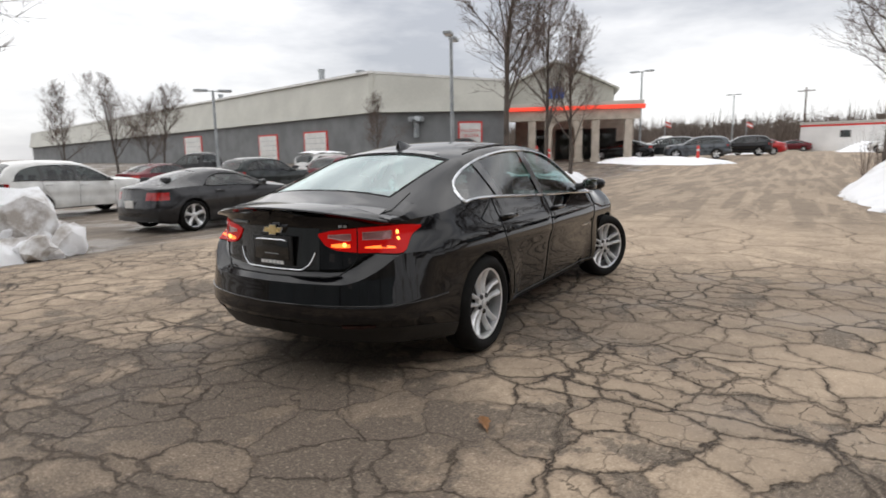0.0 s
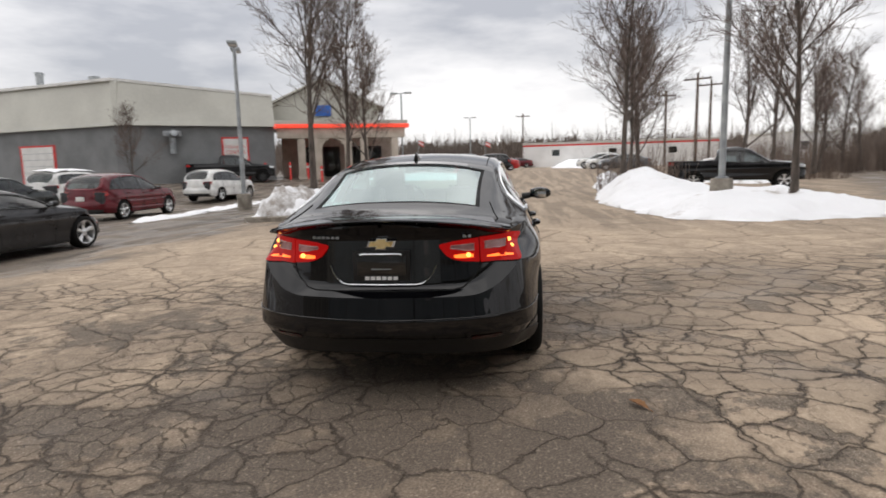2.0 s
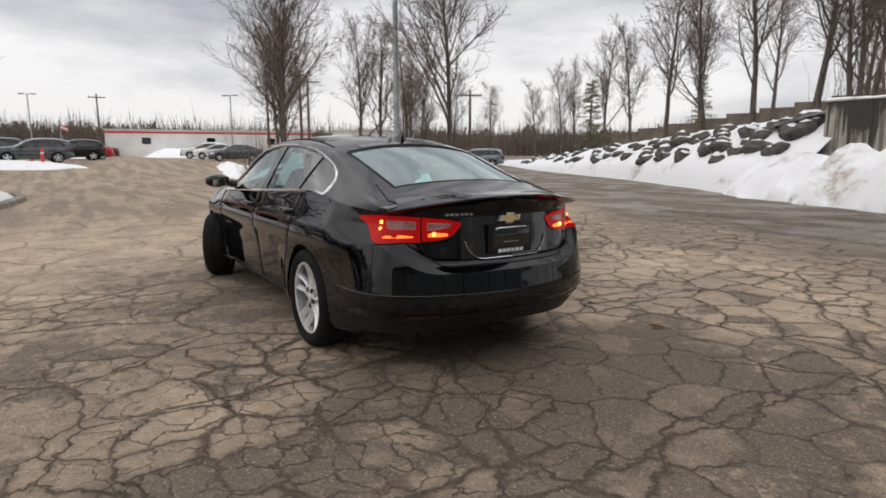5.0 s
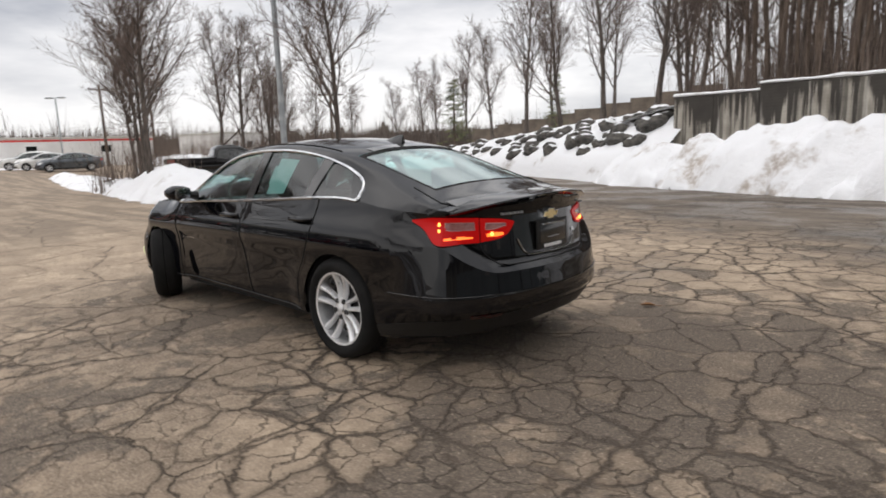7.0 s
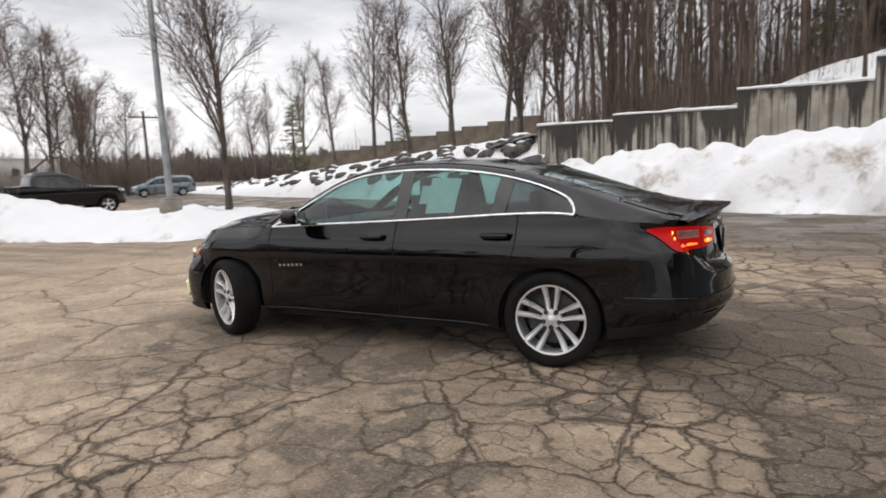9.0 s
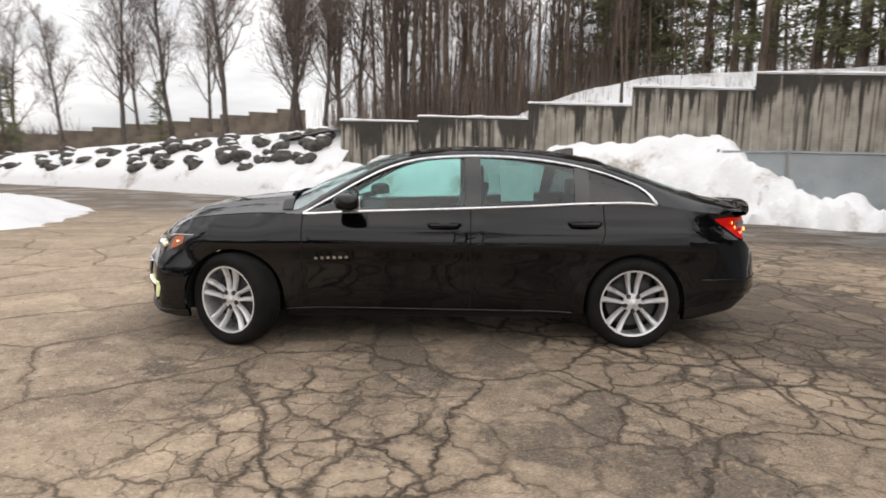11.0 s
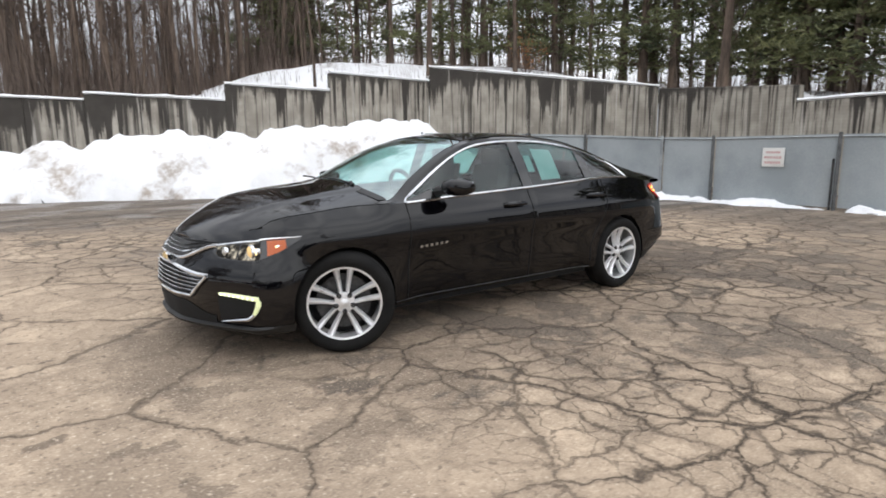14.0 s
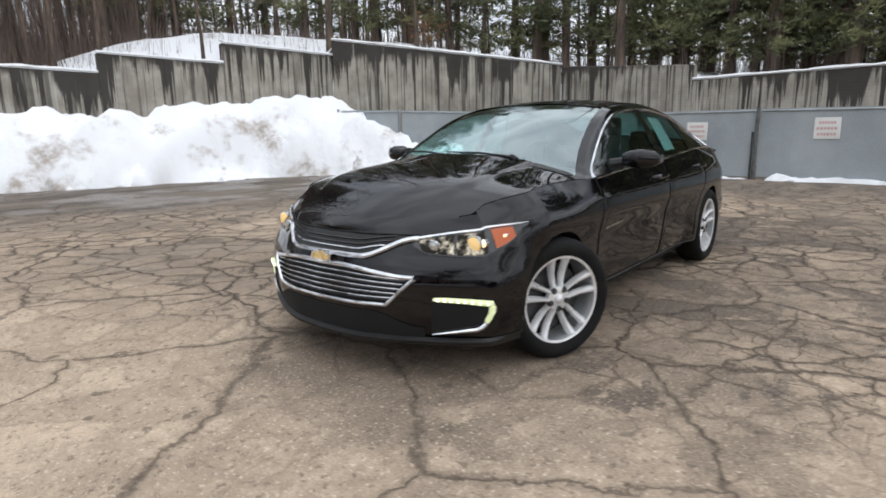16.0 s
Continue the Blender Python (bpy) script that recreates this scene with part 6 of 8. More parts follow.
    Soup().grid(lid).obj("boot_lid", SALTED_PAINT, sedan, "black boot lid dulled by dried salt", True, 0, 40)
    # dark recess with the plate
    Soup().grid([[tail(y, 0.665 + (0.90 - 0.665) * j / 5, 0.003) for j in range(6)] for y in spaced(-0.34 - 0.0, 0.34, 24)]).obj("plate_recess", GLOSS_TRIM, sedan)
    bow = [tail(y, z, 0.010) for y, z in [(-0.315, 0.765), (-0.300, 0.73), (-0.275, 0.695), (-0.235, 0.668)]] + [tail(y, 0.662, 0.010) for y in spaced(-0.2, 0.2, 10)] + [tail(y, z, 0.010) for y, z in [(0.235, 0.668), (0.275, 0.695), (0.300, 0.73), (0.315, 0.765)]]
    sedan_line(bow, 0.0045, "plate_bow", CHROME)
    px = tail(0, 0.76, 0.012)[0]
    plate = new("number_plate")
    plate.parent = sedan
    Soup().box(px - 0.008, -0.158, 0.682, px + 0.006, 0.158, 0.852, 0.006).obj("plate_frame", TRIM, plate)
    Soup().box(px - 0.012, -0.135, 0.715, px - 0.004, 0.135, 0.836, 0.003).obj("plate_face", GLOSS_TRIM, plate)
    for i in range(6):
        y = 0.092 - i * 0.0315
        Soup().box(px - 0.0115, y - 0.024, 0.690, px - 0.006, y, 0.709).obj("plate_bar", WHITE_INK, plate, "white plain bar", False)
    Soup().box(px - 0.0135, -0.055, 0.748, px - 0.010, 0.055, 0.752).obj("plate_mark", GALV, plate, "", False)
    Soup().tube([(px - 0.012, -0.115, 0.826), (px - 0.014, -0.10, 0.832), (px - 0.014, 0.10, 0.832), (px - 0.012, 0.115, 0.826)], 0.005, 6).obj("plate_trim", CHROME, plate)
    cross_badge(tail(0, 0.885, 0.008)[0], 0.885, -1, 0.082)
    for y0, n in ((0.40, 6), (-0.44, 2)):
        for i in range(n):
            y = y0 - i * 0.028
            x = tail(y, 0.918, 0.004)[0]
            Soup().box(x - 0.006, y - 0.016, 0.910, x + 0.006, y, 0.922).obj("badge_bar", GALV, sedan, "chrome badge bar", False)
    # bumper: shelf line, lower dark valance, bright crease, exhaust
    s0 = SB.s_of_x(-1.775)
    for side in (1, -1):
        Soup().grid(band_patch(SB, s0, SB.length, ramp_between((0, 0.215), (0.4, 0.24), (1, 0.285)), ramp_between((0, 0.285), (0.35, 0.345), (1, 0.375)), 0.003, 26, 4, 0.010, side)).obj("rear_valance", TRIM, sedan, "", True, 0.0004)
        sedan_line([(p[0], p[1] * side, p[2]) for p in [SB.skin(s, 0.482 + 0.01 * (1 - (s - s0) / (SB.length - s0)), 0.004) for s in spaced(s0 + 0.1, SB.length, 26)]], 0.0025, "bumper_crease", GLOSS_TRIM)
    # roof: fin aerial, dark brake-lamp slot, sunroof
    fin = Soup()
    rows = []
    for i in range(9):
        q = i / 8
        x = -0.93 - 0.20 * q
        hgt = 0.080 * (q ** 0.8) * (1 if q < 0.9 else 0.9)
        zb = SB.mid(x) - 0.004
        w = 0.040 * (1 - 0.45 * q)
        rows.append([(x, -w, zb), (x, -w * 0.5, zb + hgt * 0.6), (x, 0, zb + hgt), (x, w * 0.5, zb + hgt * 0.6), (x, w, zb)])
    fin.grid(rows)
    fin.f.append(tuple(len(fin.v) - 5 + i for i in range(5)))
    fin.obj("roof_aerial", GLOSS_TRIM, sedan)
    slot = [[(p[0], p[1] * sd, p[2]) for sd, p in [(1, SB.top(x, v, 0.003)) for v in spaced(0.60, 1, 10)] + [(-1, SB.top(x, v, 0.003)) for v in spaced(1, 0.60, 10)][1:]] for x in (-1.13, -1.17, -1.205)]
    Soup().grid(slot).obj("brake_lamp_slot", GLOSS_TRIM, sedan)
    for side in (1, -1):
        pts = [SB.top(x, 0.46, 0.002) for x in spaced(0.05, -1.05, 20)]
        sedan_line([(p[0], p[1] * side, p[2]) for p in pts], 0.004, "roof_ditch", GAP)
    # dark borders of the front and rear glass
    for x0, x1, va in ((-1.20, -1.235, 0.47), (-1.865, -1.905, 0.54)):
        rows = [[(p[0], p[1] * sd, p[2]) for sd, p in [(1, SB.top(x, v, -0.003)) for v in spaced(va, 1, 10)] + [(-1, SB.top(x, v, -0.003)) for v in spaced(1, va, 10)][1:]] for x in (x0, x1)]
        Soup().grid(rows).obj("glass_border", GAP, sedan)
    for side in (1, -1):
        rows = [[(p[0], p[1] * side, p[2]) for p in (SB.top(x, SB_v(x), -0.003), SB.top(x, SB_v(x) + 0.022, -0.003))] for x in spaced(-1.20, -1.90, 10)]
        Soup().grid(rows).obj("glass_border", GAP, sedan)


def SB_v(x):
    return 0.47 + 0.07 * (x + 1.20) / (-1.90 + 1.20)


sedan_front()
sedan_rear()
# price sheet inside the rear door's glass
sheet = [[(p[0] - 0.0, p[1] - 0.016, p[2]) for p in [SB.top(x, 0.4 * v) for v in spaced(0.10, 0.76, 6)]] for x in spaced(-0.48, -0.705, 4)]
Soup().grid(sheet).obj("window_sheet", PAPER, sedan, "pale paper sheet inside the rear window")
second = [[(p[0], p[1] - 0.05, p[2]) for p in [SB.top(x, 0.4 * v) for v in spaced(0.28, 0.62, 4)]] for x in spaced(-0.40, -0.475, 3)]
Soup().grid(second).obj("window_sheet", PAPER, sedan, "small pale sheet behind the larger one")
for side in (1, -1):
    sail = [[(p[0], (p[1] + 0.002) * side, p[2]) for p in [SB.top(x, min(0.16, SB.v_of_z(x, SB.dlo(x)) * 0.98) * j / 4) for j in range(5)]] for x in spaced(0.872, 0.62, 10)]
    Soup().grid(sail).obj("mirror_sail", GLOSS_TRIM, sedan, "black triangle at the mirror's foot")
# ---- parked cars ----
def fit_kind(base, sx, sy, sz, **change):
    """Another size of a kind: every curve stretched."""
    k = dict(base)
    for n in ("edge", "sill", "mid", "rail_z", "dlo"):
        k[n] = [(a * sx, b * sz) for a, b in base[n]]
    for n in ("rail_y",):
        k[n] = [(a * sx, b * sy) for a, b in base[n]]
    k["bow"] = [(a * sx, b) for a, b in base["bow"]]
    k["plan"] = [(a * sx, b * sy) for a, b in base["plan"]]
    for n in ("front_in", "side_in", "rear_in", "lid_in"):
        if n not in base:
            continue
        k[n] = [(a * sz, b) for a, b in base[n]]
    for n in ("cowl", "header", "rear_header", "rear_base", "dlo_front", "dlo_rear", "seat_x"):
        k[n] = base[n] * sx
    k["pillars"] = tuple(a * sx for a in base["pillars"])
    k["axles"] = tuple(a * sx for a in base["axles"])
    k["seams"] = tuple((a * sx, b * sx, c * sz) for a, b, c in base["seams"])
    k["handles"] = tuple((a * sx, b * sz) for a, b in base["handles"])
    k["mirror"] = (base["mirror"][0] * sx, base["mirror"][1] * sz)
    k["half"], k["track"] = base["half"] * sy, base["track"] * sy
    k["belt_z"], k["sill_z"] = base["belt_z"] * sz, base["sill_z"] * sz
    k.update(change)
    return k


PLAIN_SEDAN = fit_kind(SEDAN, 1, 1, 1.03, chrome=False, tyre=0.32, rim=0.21)
COUPE = dict(
    category="car", crown=2.4,
    plan=[(2.12, 0), (2.10, 0.25), (2.02, 0.5), (1.85, 0.74), (1.6, 0.85), (1.28, 0.90), (0.6, 0.89), (-0.4, 0.90), (-1.2, 0.93), (-1.6, 0.91), (-1.9, 0.83), (-2.05, 0.6), (-2.11, 0.3), (-2.13, 0)],
    front_in=[(0.15, 0.08), (0.25, 0.02), (0.40, 0.0), (0.55, 0.06), (0.65, 0.18), (0.75, 0.3)],
    side_in=[(0.15, 0.07), (0.25, 0.04), (0.40, 0.03), (0.60, 0.0), (0.72, 0.005), (0.82, 0.04), (0.90, 0.09)],
    rear_in=[(0.2, 0.12), (0.3, 0.03), (0.5, 0.0), (0.62, 0.03), (0.75, 0.07), (0.9, 0.10), (1.0, 0.12)],
    edge=[(2.12, 0.60), (1.9, 0.66), (1.5, 0.76), (1.0, 0.83), (0.5, 0.87), (0, 0.89), (-0.6, 0.91), (-1.1, 0.92), (-1.6, 0.90), (-1.95, 0.88), (-2.13, 0.87)],
    sill=[(2.12, 0.18), (1.7, 0.17), (0, 0.2), (-1.7, 0.2), (-2.13, 0.3)],
    mid=[(2.08, 0.60), (1.9, 0.72), (1.5, 0.85), (1.0, 0.93), (0.75, 0.96), (0.4, 1.10), (0.05, 1.22), (-0.25, 1.275), (-0.5, 1.28), (-0.9, 1.23), (-1.3, 1.13), (-1.7, 1.00), (-1.95, 0.93), (-2.1, 0.89)],
    rail_y=[(0.75, 0.78), (0.4, 0.66), (0.05, 0.58), (-0.5, 0.54), (-1.0, 0.54), (-1.4, 0.60), (-1.8, 0.72), (-2.1, 0.8)],
    rail_z=[(0.74, 0.85), (0.5, 0.98), (0.2, 1.10), (-0.1, 1.19), (-0.4, 1.22), (-0.8, 1.17), (-1.2, 1.06), (-1.5, 0.97), (-1.8, 0.90), (-2.0, 0.87)],
    bow=[(2.12, 0), (0.75, 0.1), (0.0, 0.06), (-0.6, 0), (-1.5, -0.1), (-2.1, 0)],
    dlo=[(0.66, 0.88), (0.4, 1.00), (0.15, 1.09), (-0.1, 1.145), (-0.4, 1.16), (-0.62, 1.12), (-0.80, 1.04), (-0.92, 0.92)],
    axles=(1.28, -1.27), arch=0.36, hub_z=0.325, tyre=0.325, rim=0.24, track=0.80, half=0.90, sill_z=0.18, belt_z=0.90, tyre_w=0.24,
    cowl=0.74, header=0.0, rear_header=-0.85, rear_base=-1.75, dlo_front=0.66, dlo_rear=-0.92, pillars=(), screen_v=(0.44, 0.46), rear_v=(0.5, 0.5),
    seams=((0.55, 0.62, 0.22), (-0.62, -0.74, 0.25)), handles=((-0.62, 0.80),), mirror=(0.5, 0.92), seat_x=-0.25)
SUV = dict(
    category="car", crown=2.6,
    plan=[(2.27, 0), (2.25, 0.3), (2.17, 0.58), (2.0, 0.78), (1.7, 0.89), (1.3, 0.915), (0.5, 0.92), (-0.5, 0.92), (-1.3, 0.92), (-1.8, 0.90), (-2.1, 0.84), (-2.28, 0.68), (-2.36, 0.35), (-2.38, 0)],
    front_in=[(0.2, 0.12), (0.3, 0.03), (0.45, 0.0), (0.62, 0.01), (0.80, 0.05), (0.92, 0.12), (1.0, 0.2)],
    side_in=[(0.22, 0.07), (0.32, 0.03), (0.45, 0.015), (0.62, 0.02), (0.76, 0.0), (0.86, 0.008), (0.96, 0.035), (1.05, 0.07), (1.15, 0.1)],
    rear_in=[(0.3, 0.10), (0.42, 0.02), (0.55, 0.0), (0.66, 0.02), (0.72, 0.06), (0.9, 0.07), (1.05, 0.09), (1.15, 0.12)],
    edge=[(2.27, 0.90), (2.1, 0.93), (1.7, 1.0), (1.2, 1.03), (0.85, 1.02), (0, 1.04), (-0.8, 1.07), (-1.5, 1.10), (-1.9, 1.10), (-2.38, 1.08)],
    sill=[(2.27, 0.28), (1.8, 0.26), (0, 0.30), (-1.8, 0.28), (-2.38, 0.38)],
    mid=[(2.22, 0.90), (2.05, 1.0), (1.7, 1.06), (1.2, 1.11), (0.88, 1.14), (0.5, 1.36), (0.15, 1.54), (-0.2, 1.635), (-0.7, 1.665), (-1.3, 1.65), (-1.75, 1.59), (-1.92, 1.52), (-2.1, 1.32), (-2.25, 1.12), (-2.33, 1.09)],
    rail_y=[(0.9, 0.83), (0.5, 0.72), (0.15, 0.66), (-0.5, 0.63), (-1.3, 0.63), (-1.9, 0.64), (-2.2, 0.74), (-2.35, 0.8)],
    rail_z=[(0.9, 1.02), (0.65, 1.18), (0.35, 1.35), (0.1, 1.48), (-0.3, 1.555), (-0.8, 1.58), (-1.4, 1.56), (-1.8, 1.50), (-1.98, 1.40), (-2.15, 1.20), (-2.27, 1.08)],
    bow=[(2.27, 0), (0.9, 0.08), (0.1, 0.06), (-0.5, 0), (-1.8, -0.05), (-2.3, 0)],
    dlo=[(0.82, 1.03), (0.6, 1.16), (0.35, 1.30), (0.1, 1.42), (-0.2, 1.49), (-0.7, 1.51), (-1.2, 1.49), (-1.6, 1.40), (-1.78, 1.27), (-1.88, 1.11)],
    axles=(1.37, -1.35), arch=0.395, hub_z=0.355, tyre=0.355, rim=0.24, track=0.80, half=0.92, sill_z=0.28, belt_z=1.05,
    cowl=0.88, header=0.08, rear_header=-1.80, rear_base=-2.22, dlo_front=0.82, dlo_rear=-1.88, pillars=(-0.25, -1.15), screen_v=(0.44, 0.46), rear_v=(0.48, 0.48),
    seams=((0.82, 0.84, 0.34), (-0.24, -0.22, 0.34), (-0.96, -1.2, 0.4)), handles=((-0.08, 0.93), (-1.02, 0.96)), mirror=(0.62, 1.05), seat_x=0.05)
VAN = fit_kind(SUV, 1.10, 1.03, 1.04, category="minivan", mid=[(2.45, 0.90), (2.25, 0.98), (1.95, 1.05), (1.6, 1.12), (1.3, 1.25), (0.9, 1.48), (0.5, 1.64), (0.1, 1.72), (-0.7, 1.75), (-1.7, 1.72), (-2.15, 1.66), (-2.3, 1.58), (-2.42, 1.35), (-2.52, 1.15)],
               rail_z=[(1.4, 1.03), (1.15, 1.2), (0.8, 1.42), (0.4, 1.56), (0, 1.63), (-0.8, 1.66), (-1.8, 1.63), (-2.25, 1.5), (-2.4, 1.3), (-2.5, 1.12)], rail_y=[(1.4, 0.86), (0.9, 0.74), (0.4, 0.68), (-0.5, 0.66), (-2.0, 0.66), (-2.4, 0.74), (-2.55, 0.82)],
               dlo=[(1.25, 1.05), (1.0, 1.22), (0.7, 1.38), (0.3, 1.50), (-0.2, 1.56), (-1.0, 1.57), (-1.8, 1.54), (-2.1, 1.45), (-2.2, 1.15)], dlo_front=1.25, dlo_rear=-2.2, pillars=(0.05, -1.1), cowl=1.38, header=0.45, rear_header=-2.2, rear_base=-2.48, mirror=(1.0, 1.08), handles=((0.2, 0.95), (-0.25, 0.97)), seams=((1.05, 1.08, 0.34), (0.0, 0.0, 0.34), (-1.25, -1.25, 0.45)), seat_x=0.45)
PICKUP = dict(
    category="pickup truck", crown=2.8,
    plan=[(2.75, 0), (2.73, 0.4), (2.66, 0.72), (2.5, 0.88), (2.2, 0.97), (1.5, 0.985), (0, 0.985), (-1.5, 0.985), (-2.6, 0.98), (-2.95, 0.95), (-3.05, 0.8), (-3.08, 0.4), (-3.08, 0)],
    front_in=[(0.35, 0.1), (0.45, 0.0), (0.75, 0.0), (1.0, 0.02), (1.12, 0.08), (1.2, 0.15)],
    side_in=[(0.35, 0.06), (0.5, 0.02), (0.75, 0.015), (0.95, 0.0), (1.1, 0.01), (1.22, 0.035), (1.35, 0.05)],
    rear_in=[(0.4, 0.0), (0.62, 0.0), (0.66, 0.06), (1.3, 0.05)],
    edge=[(2.75, 1.08), (2.5, 1.12), (2.0, 1.15), (1.4, 1.17), (0.5, 1.20), (-0.6, 1.24), (-0.8, 1.30), (-3.08, 1.31)],
    sill=[(2.75, 0.42), (2.3, 0.40), (0, 0.42), (-2.4, 0.46), (-3.08, 0.55)],
    mid=[(2.68, 1.10), (2.45, 1.18), (2.0, 1.22), (1.5, 1.26), (1.25, 1.30), (0.9, 1.52), (0.6, 1.72), (0.3, 1.86), (-0.1, 1.92), (-0.6, 1.90), (-0.85, 1.80), (-0.98, 1.40), (-1.05, 1.33), (-3.0, 1.31)],
    rail_y=[(1.3, 0.9), (0.9, 0.78), (0.4, 0.70), (-0.5, 0.69), (-0.9, 0.72), (-1.05, 0.93)],
    rail_z=[(1.3, 1.18), (1.0, 1.38), (0.7, 1.58), (0.4, 1.73), (0.0, 1.80), (-0.5, 1.80), (-0.85, 1.70), (-0.98, 1.36), (-1.06, 1.30)],
    bow=[(2.7, 0), (1.3, 0.08), (0.4, 0.05), (-0.5, 0), (-3, 0)],
    dlo=[(1.18, 1.20), (0.95, 1.36), (0.65, 1.55), (0.35, 1.67), (0, 1.71), (-0.5, 1.70), (-0.75, 1.62), (-0.82, 1.26)],
    axles=(1.85, -1.85), arch=0.46, hub_z=0.40, tyre=0.40, rim=0.25, track=0.85, half=0.985, sill_z=0.42, belt_z=1.24, tyre_w=0.26,
    cowl=1.28, header=0.3, rear_header=-0.78, rear_base=-1.0, dlo_front=1.18, dlo_rear=-0.82, pillars=(0.12,), screen_v=(0.44, 0.46), rear_v=(0.5, 0.46),
    seams=((1.2, 1.2, 0.46), (0.12, 0.12, 0.46), (-0.85, -0.85, 0.5)), handles=((0.3, 1.08), (-0.62, 1.1)), mirror=(0.95, 1.24), seat_x=0.45)


def lamps(T, B, k, tail_on=False):
    """Front and rear lamps, bumpers, grille and a plain plate for a parked car."""
    zt = k["edge"][0][1] if k["edge"][0][0] > 0 else k["edge"][-1][1]
    front = max(k["edge"])[1]
    rear = min(k["edge"])[1]
    half = B.py(B.length * 0.5)
    for side in (1, -1):
        s0, s1 = B.s_of_y(half * 0.58), B.s_of_x(B.fx - 0.42)
        Soup().grid(band_patch(B, s0, s1, lambda t: front - 0.16 + 0.05 * t, lambda t: front - 0.02 + 0.05 * t, 0.006, 8, 3, 0.012, side)).obj("headlamp", CLEAR_LAMP, T)
        s0, s1 = B.s_of_x(B.rx + 0.36), B.s_of_y(half * 0.52, True)
        Soup().grid(band_patch(B, s0, s1, lambda t: rear - 0.20, lambda t: rear - 0.05, 0.006, 8, 3, 0.012, side)).obj("tail_lamp", RED_DIM, T)
    Soup().grid([[(p[0], p[1] * sd, p[2]) for p in [B.skin(B.s_of_y(y), z, 0.006) for z in spaced(front - 0.34, front - 0.06, 4)]] for sd, y in [(-1, q) for q in spaced(half * 0.52, 0.01, 6)] + [(1, q) for q in spaced(0.01, half * 0.52, 6)]]).obj("grille", TRIM, T)
    z0 = k["sill_z"] + 0.12
    for rearward in (False, True):
        pts = [B.skin(B.s_of_y(q, rearward), z0, 0.010) for q in spaced(half * 0.82, 0.0, 8)]
        Soup().grid([[(p[0], p[1] * sd, z0 + dz) for dz in (-0.06, 0.0, 0.06)] for sd, p in [(1, p) for p in pts] + [(-1, p) for p in pts[::-1]][1:]]).obj("bumper_trim", TRIM, T)
    px = B.skin(B.length, rear - 0.28, 0.014)
    Soup().box(px[0] - 0.006, -0.15, rear - 0.36, px[0] + 0.004, 0.15, rear - 0.21, 0.003).obj("number_plate", DOOR_WHITE, T)


CLEAR_LAMP = surface("clear_headlamp", (0.35, 0.36, 0.36), (0.6, 0.6, 0.6), 9, 0.12, 0.5, 0, 60, 0.9, 0.05)
P_GREY = paint("dark_grey_paint", (0.028, 0.028, 0.030), 0.3)
P_WHITE = paint("white_paint", (0.72, 0.72, 0.70))
P_RED = paint("deep_red_paint", (0.11, 0.008, 0.014), 0.2)
P_GREEN = paint("dark_green_grey_paint", (0.030, 0.036, 0.036), 0.3)
P_BLACK = paint("plain_black_paint", (0.008, 0.008, 0.009))
P_SILVER = paint("blue_grey_paint", (0.20, 0.25, 0.28), 0.4)
P_SLATE = paint("slate_paint", (0.085, 0.095, 0.105), 0.4)
P_BRIGHT_RED = paint("bright_red_paint", (0.38, 0.02, 0.02))


def parked(name, kind, x, y, heading, mat, label, dark=False, group="parked cars"):
    T, B = car(name, kind, (x, y), heading, mat, label, group, False, dark)
    lamps(T, B, kind)
    return T


parked("coupe", COUPE, 4.2, 8.8, -2, P_GREY, "dark grey two-door coupe with silver wheels")
parked("suv", SUV, 4.9, 16.5, 0, P_WHITE, "white sport utility car parked beside a coupe")
parked("suv", SUV, 15.0, 13.6, 0, P_RED, "deep red sport utility car in a row")
parked("suv", SUV, 25.0, 14.9, -6, P_WHITE, "white compact utility car behind thin snow")
parked("suv", SUV, 14.4, 18.2, 0, P_GREEN, "dark green-grey utility car in the second row")
wv = parked("van", VAN, 21.8, 20.9, 2, P_WHITE, "white van with snow lying on its roof")
parked("sedan", PLAIN_SEDAN, 12.6, 23.2, 10, P_RED, "dark red sedan in the back row")
parked("pickup", PICKUP, 18.3, 28.2, 100, P_BLACK, "black pickup near the building", True)
parked("pickup", PICKUP, 33.6, 18.3, -63, P_BLACK, "black pickup before the grey building wall", True)
parked("pickup", PICKUP, 23.6, -11.2, -106, P_BLACK, "black crew-cab pickup behind a snowy island", False)
parked("minivan", VAN, 40.9, -30.9, 56, P_SILVER, "pale blue-grey minivan beside the snow bank")
parked("suv", SUV, 42.6, 3.9, 96, P_SLATE, "slate grey utility car in the far row")
parked("sedan", PLAIN_SEDAN, 42.3, 9.3, 96, P_BLACK, "black sedan in the far row")
parked("suv", SUV, 46.2, 6.6, 96, P_GREEN, "dark utility car in the far row")
parked("suv", SUV, 46.6, 11.6, 96, P_WHITE, "white utility car in the far row")
parked("suv", SUV, 50.2, 1.6, 96, P_BLACK, "black utility car in the far row")
parked("sedan", PLAIN_SEDAN, 55.5, 0.8, 96, P_BRIGHT_RED, "bright red sedan at the end of the far row")
parked("suv", SUV, 52.0, 14.5, 60, P_SLATE, "grey utility car before the porch")
parked("sedan", PLAIN_SEDAN, 48.5, 17.0, 60, P_WHITE, "white sedan before the porch")
parked("pickup", PICKUP, 58, 9.0, 96, P_WHITE, "white pickup in a far row")
parked("sedan", PLAIN_SEDAN, 84, -1.6, 96, P_RED, "red sedan far along the road")
parked("sedan", PLAIN_SEDAN, 66, 5.5, 96, P_SLATE, "grey sedan far along the road")
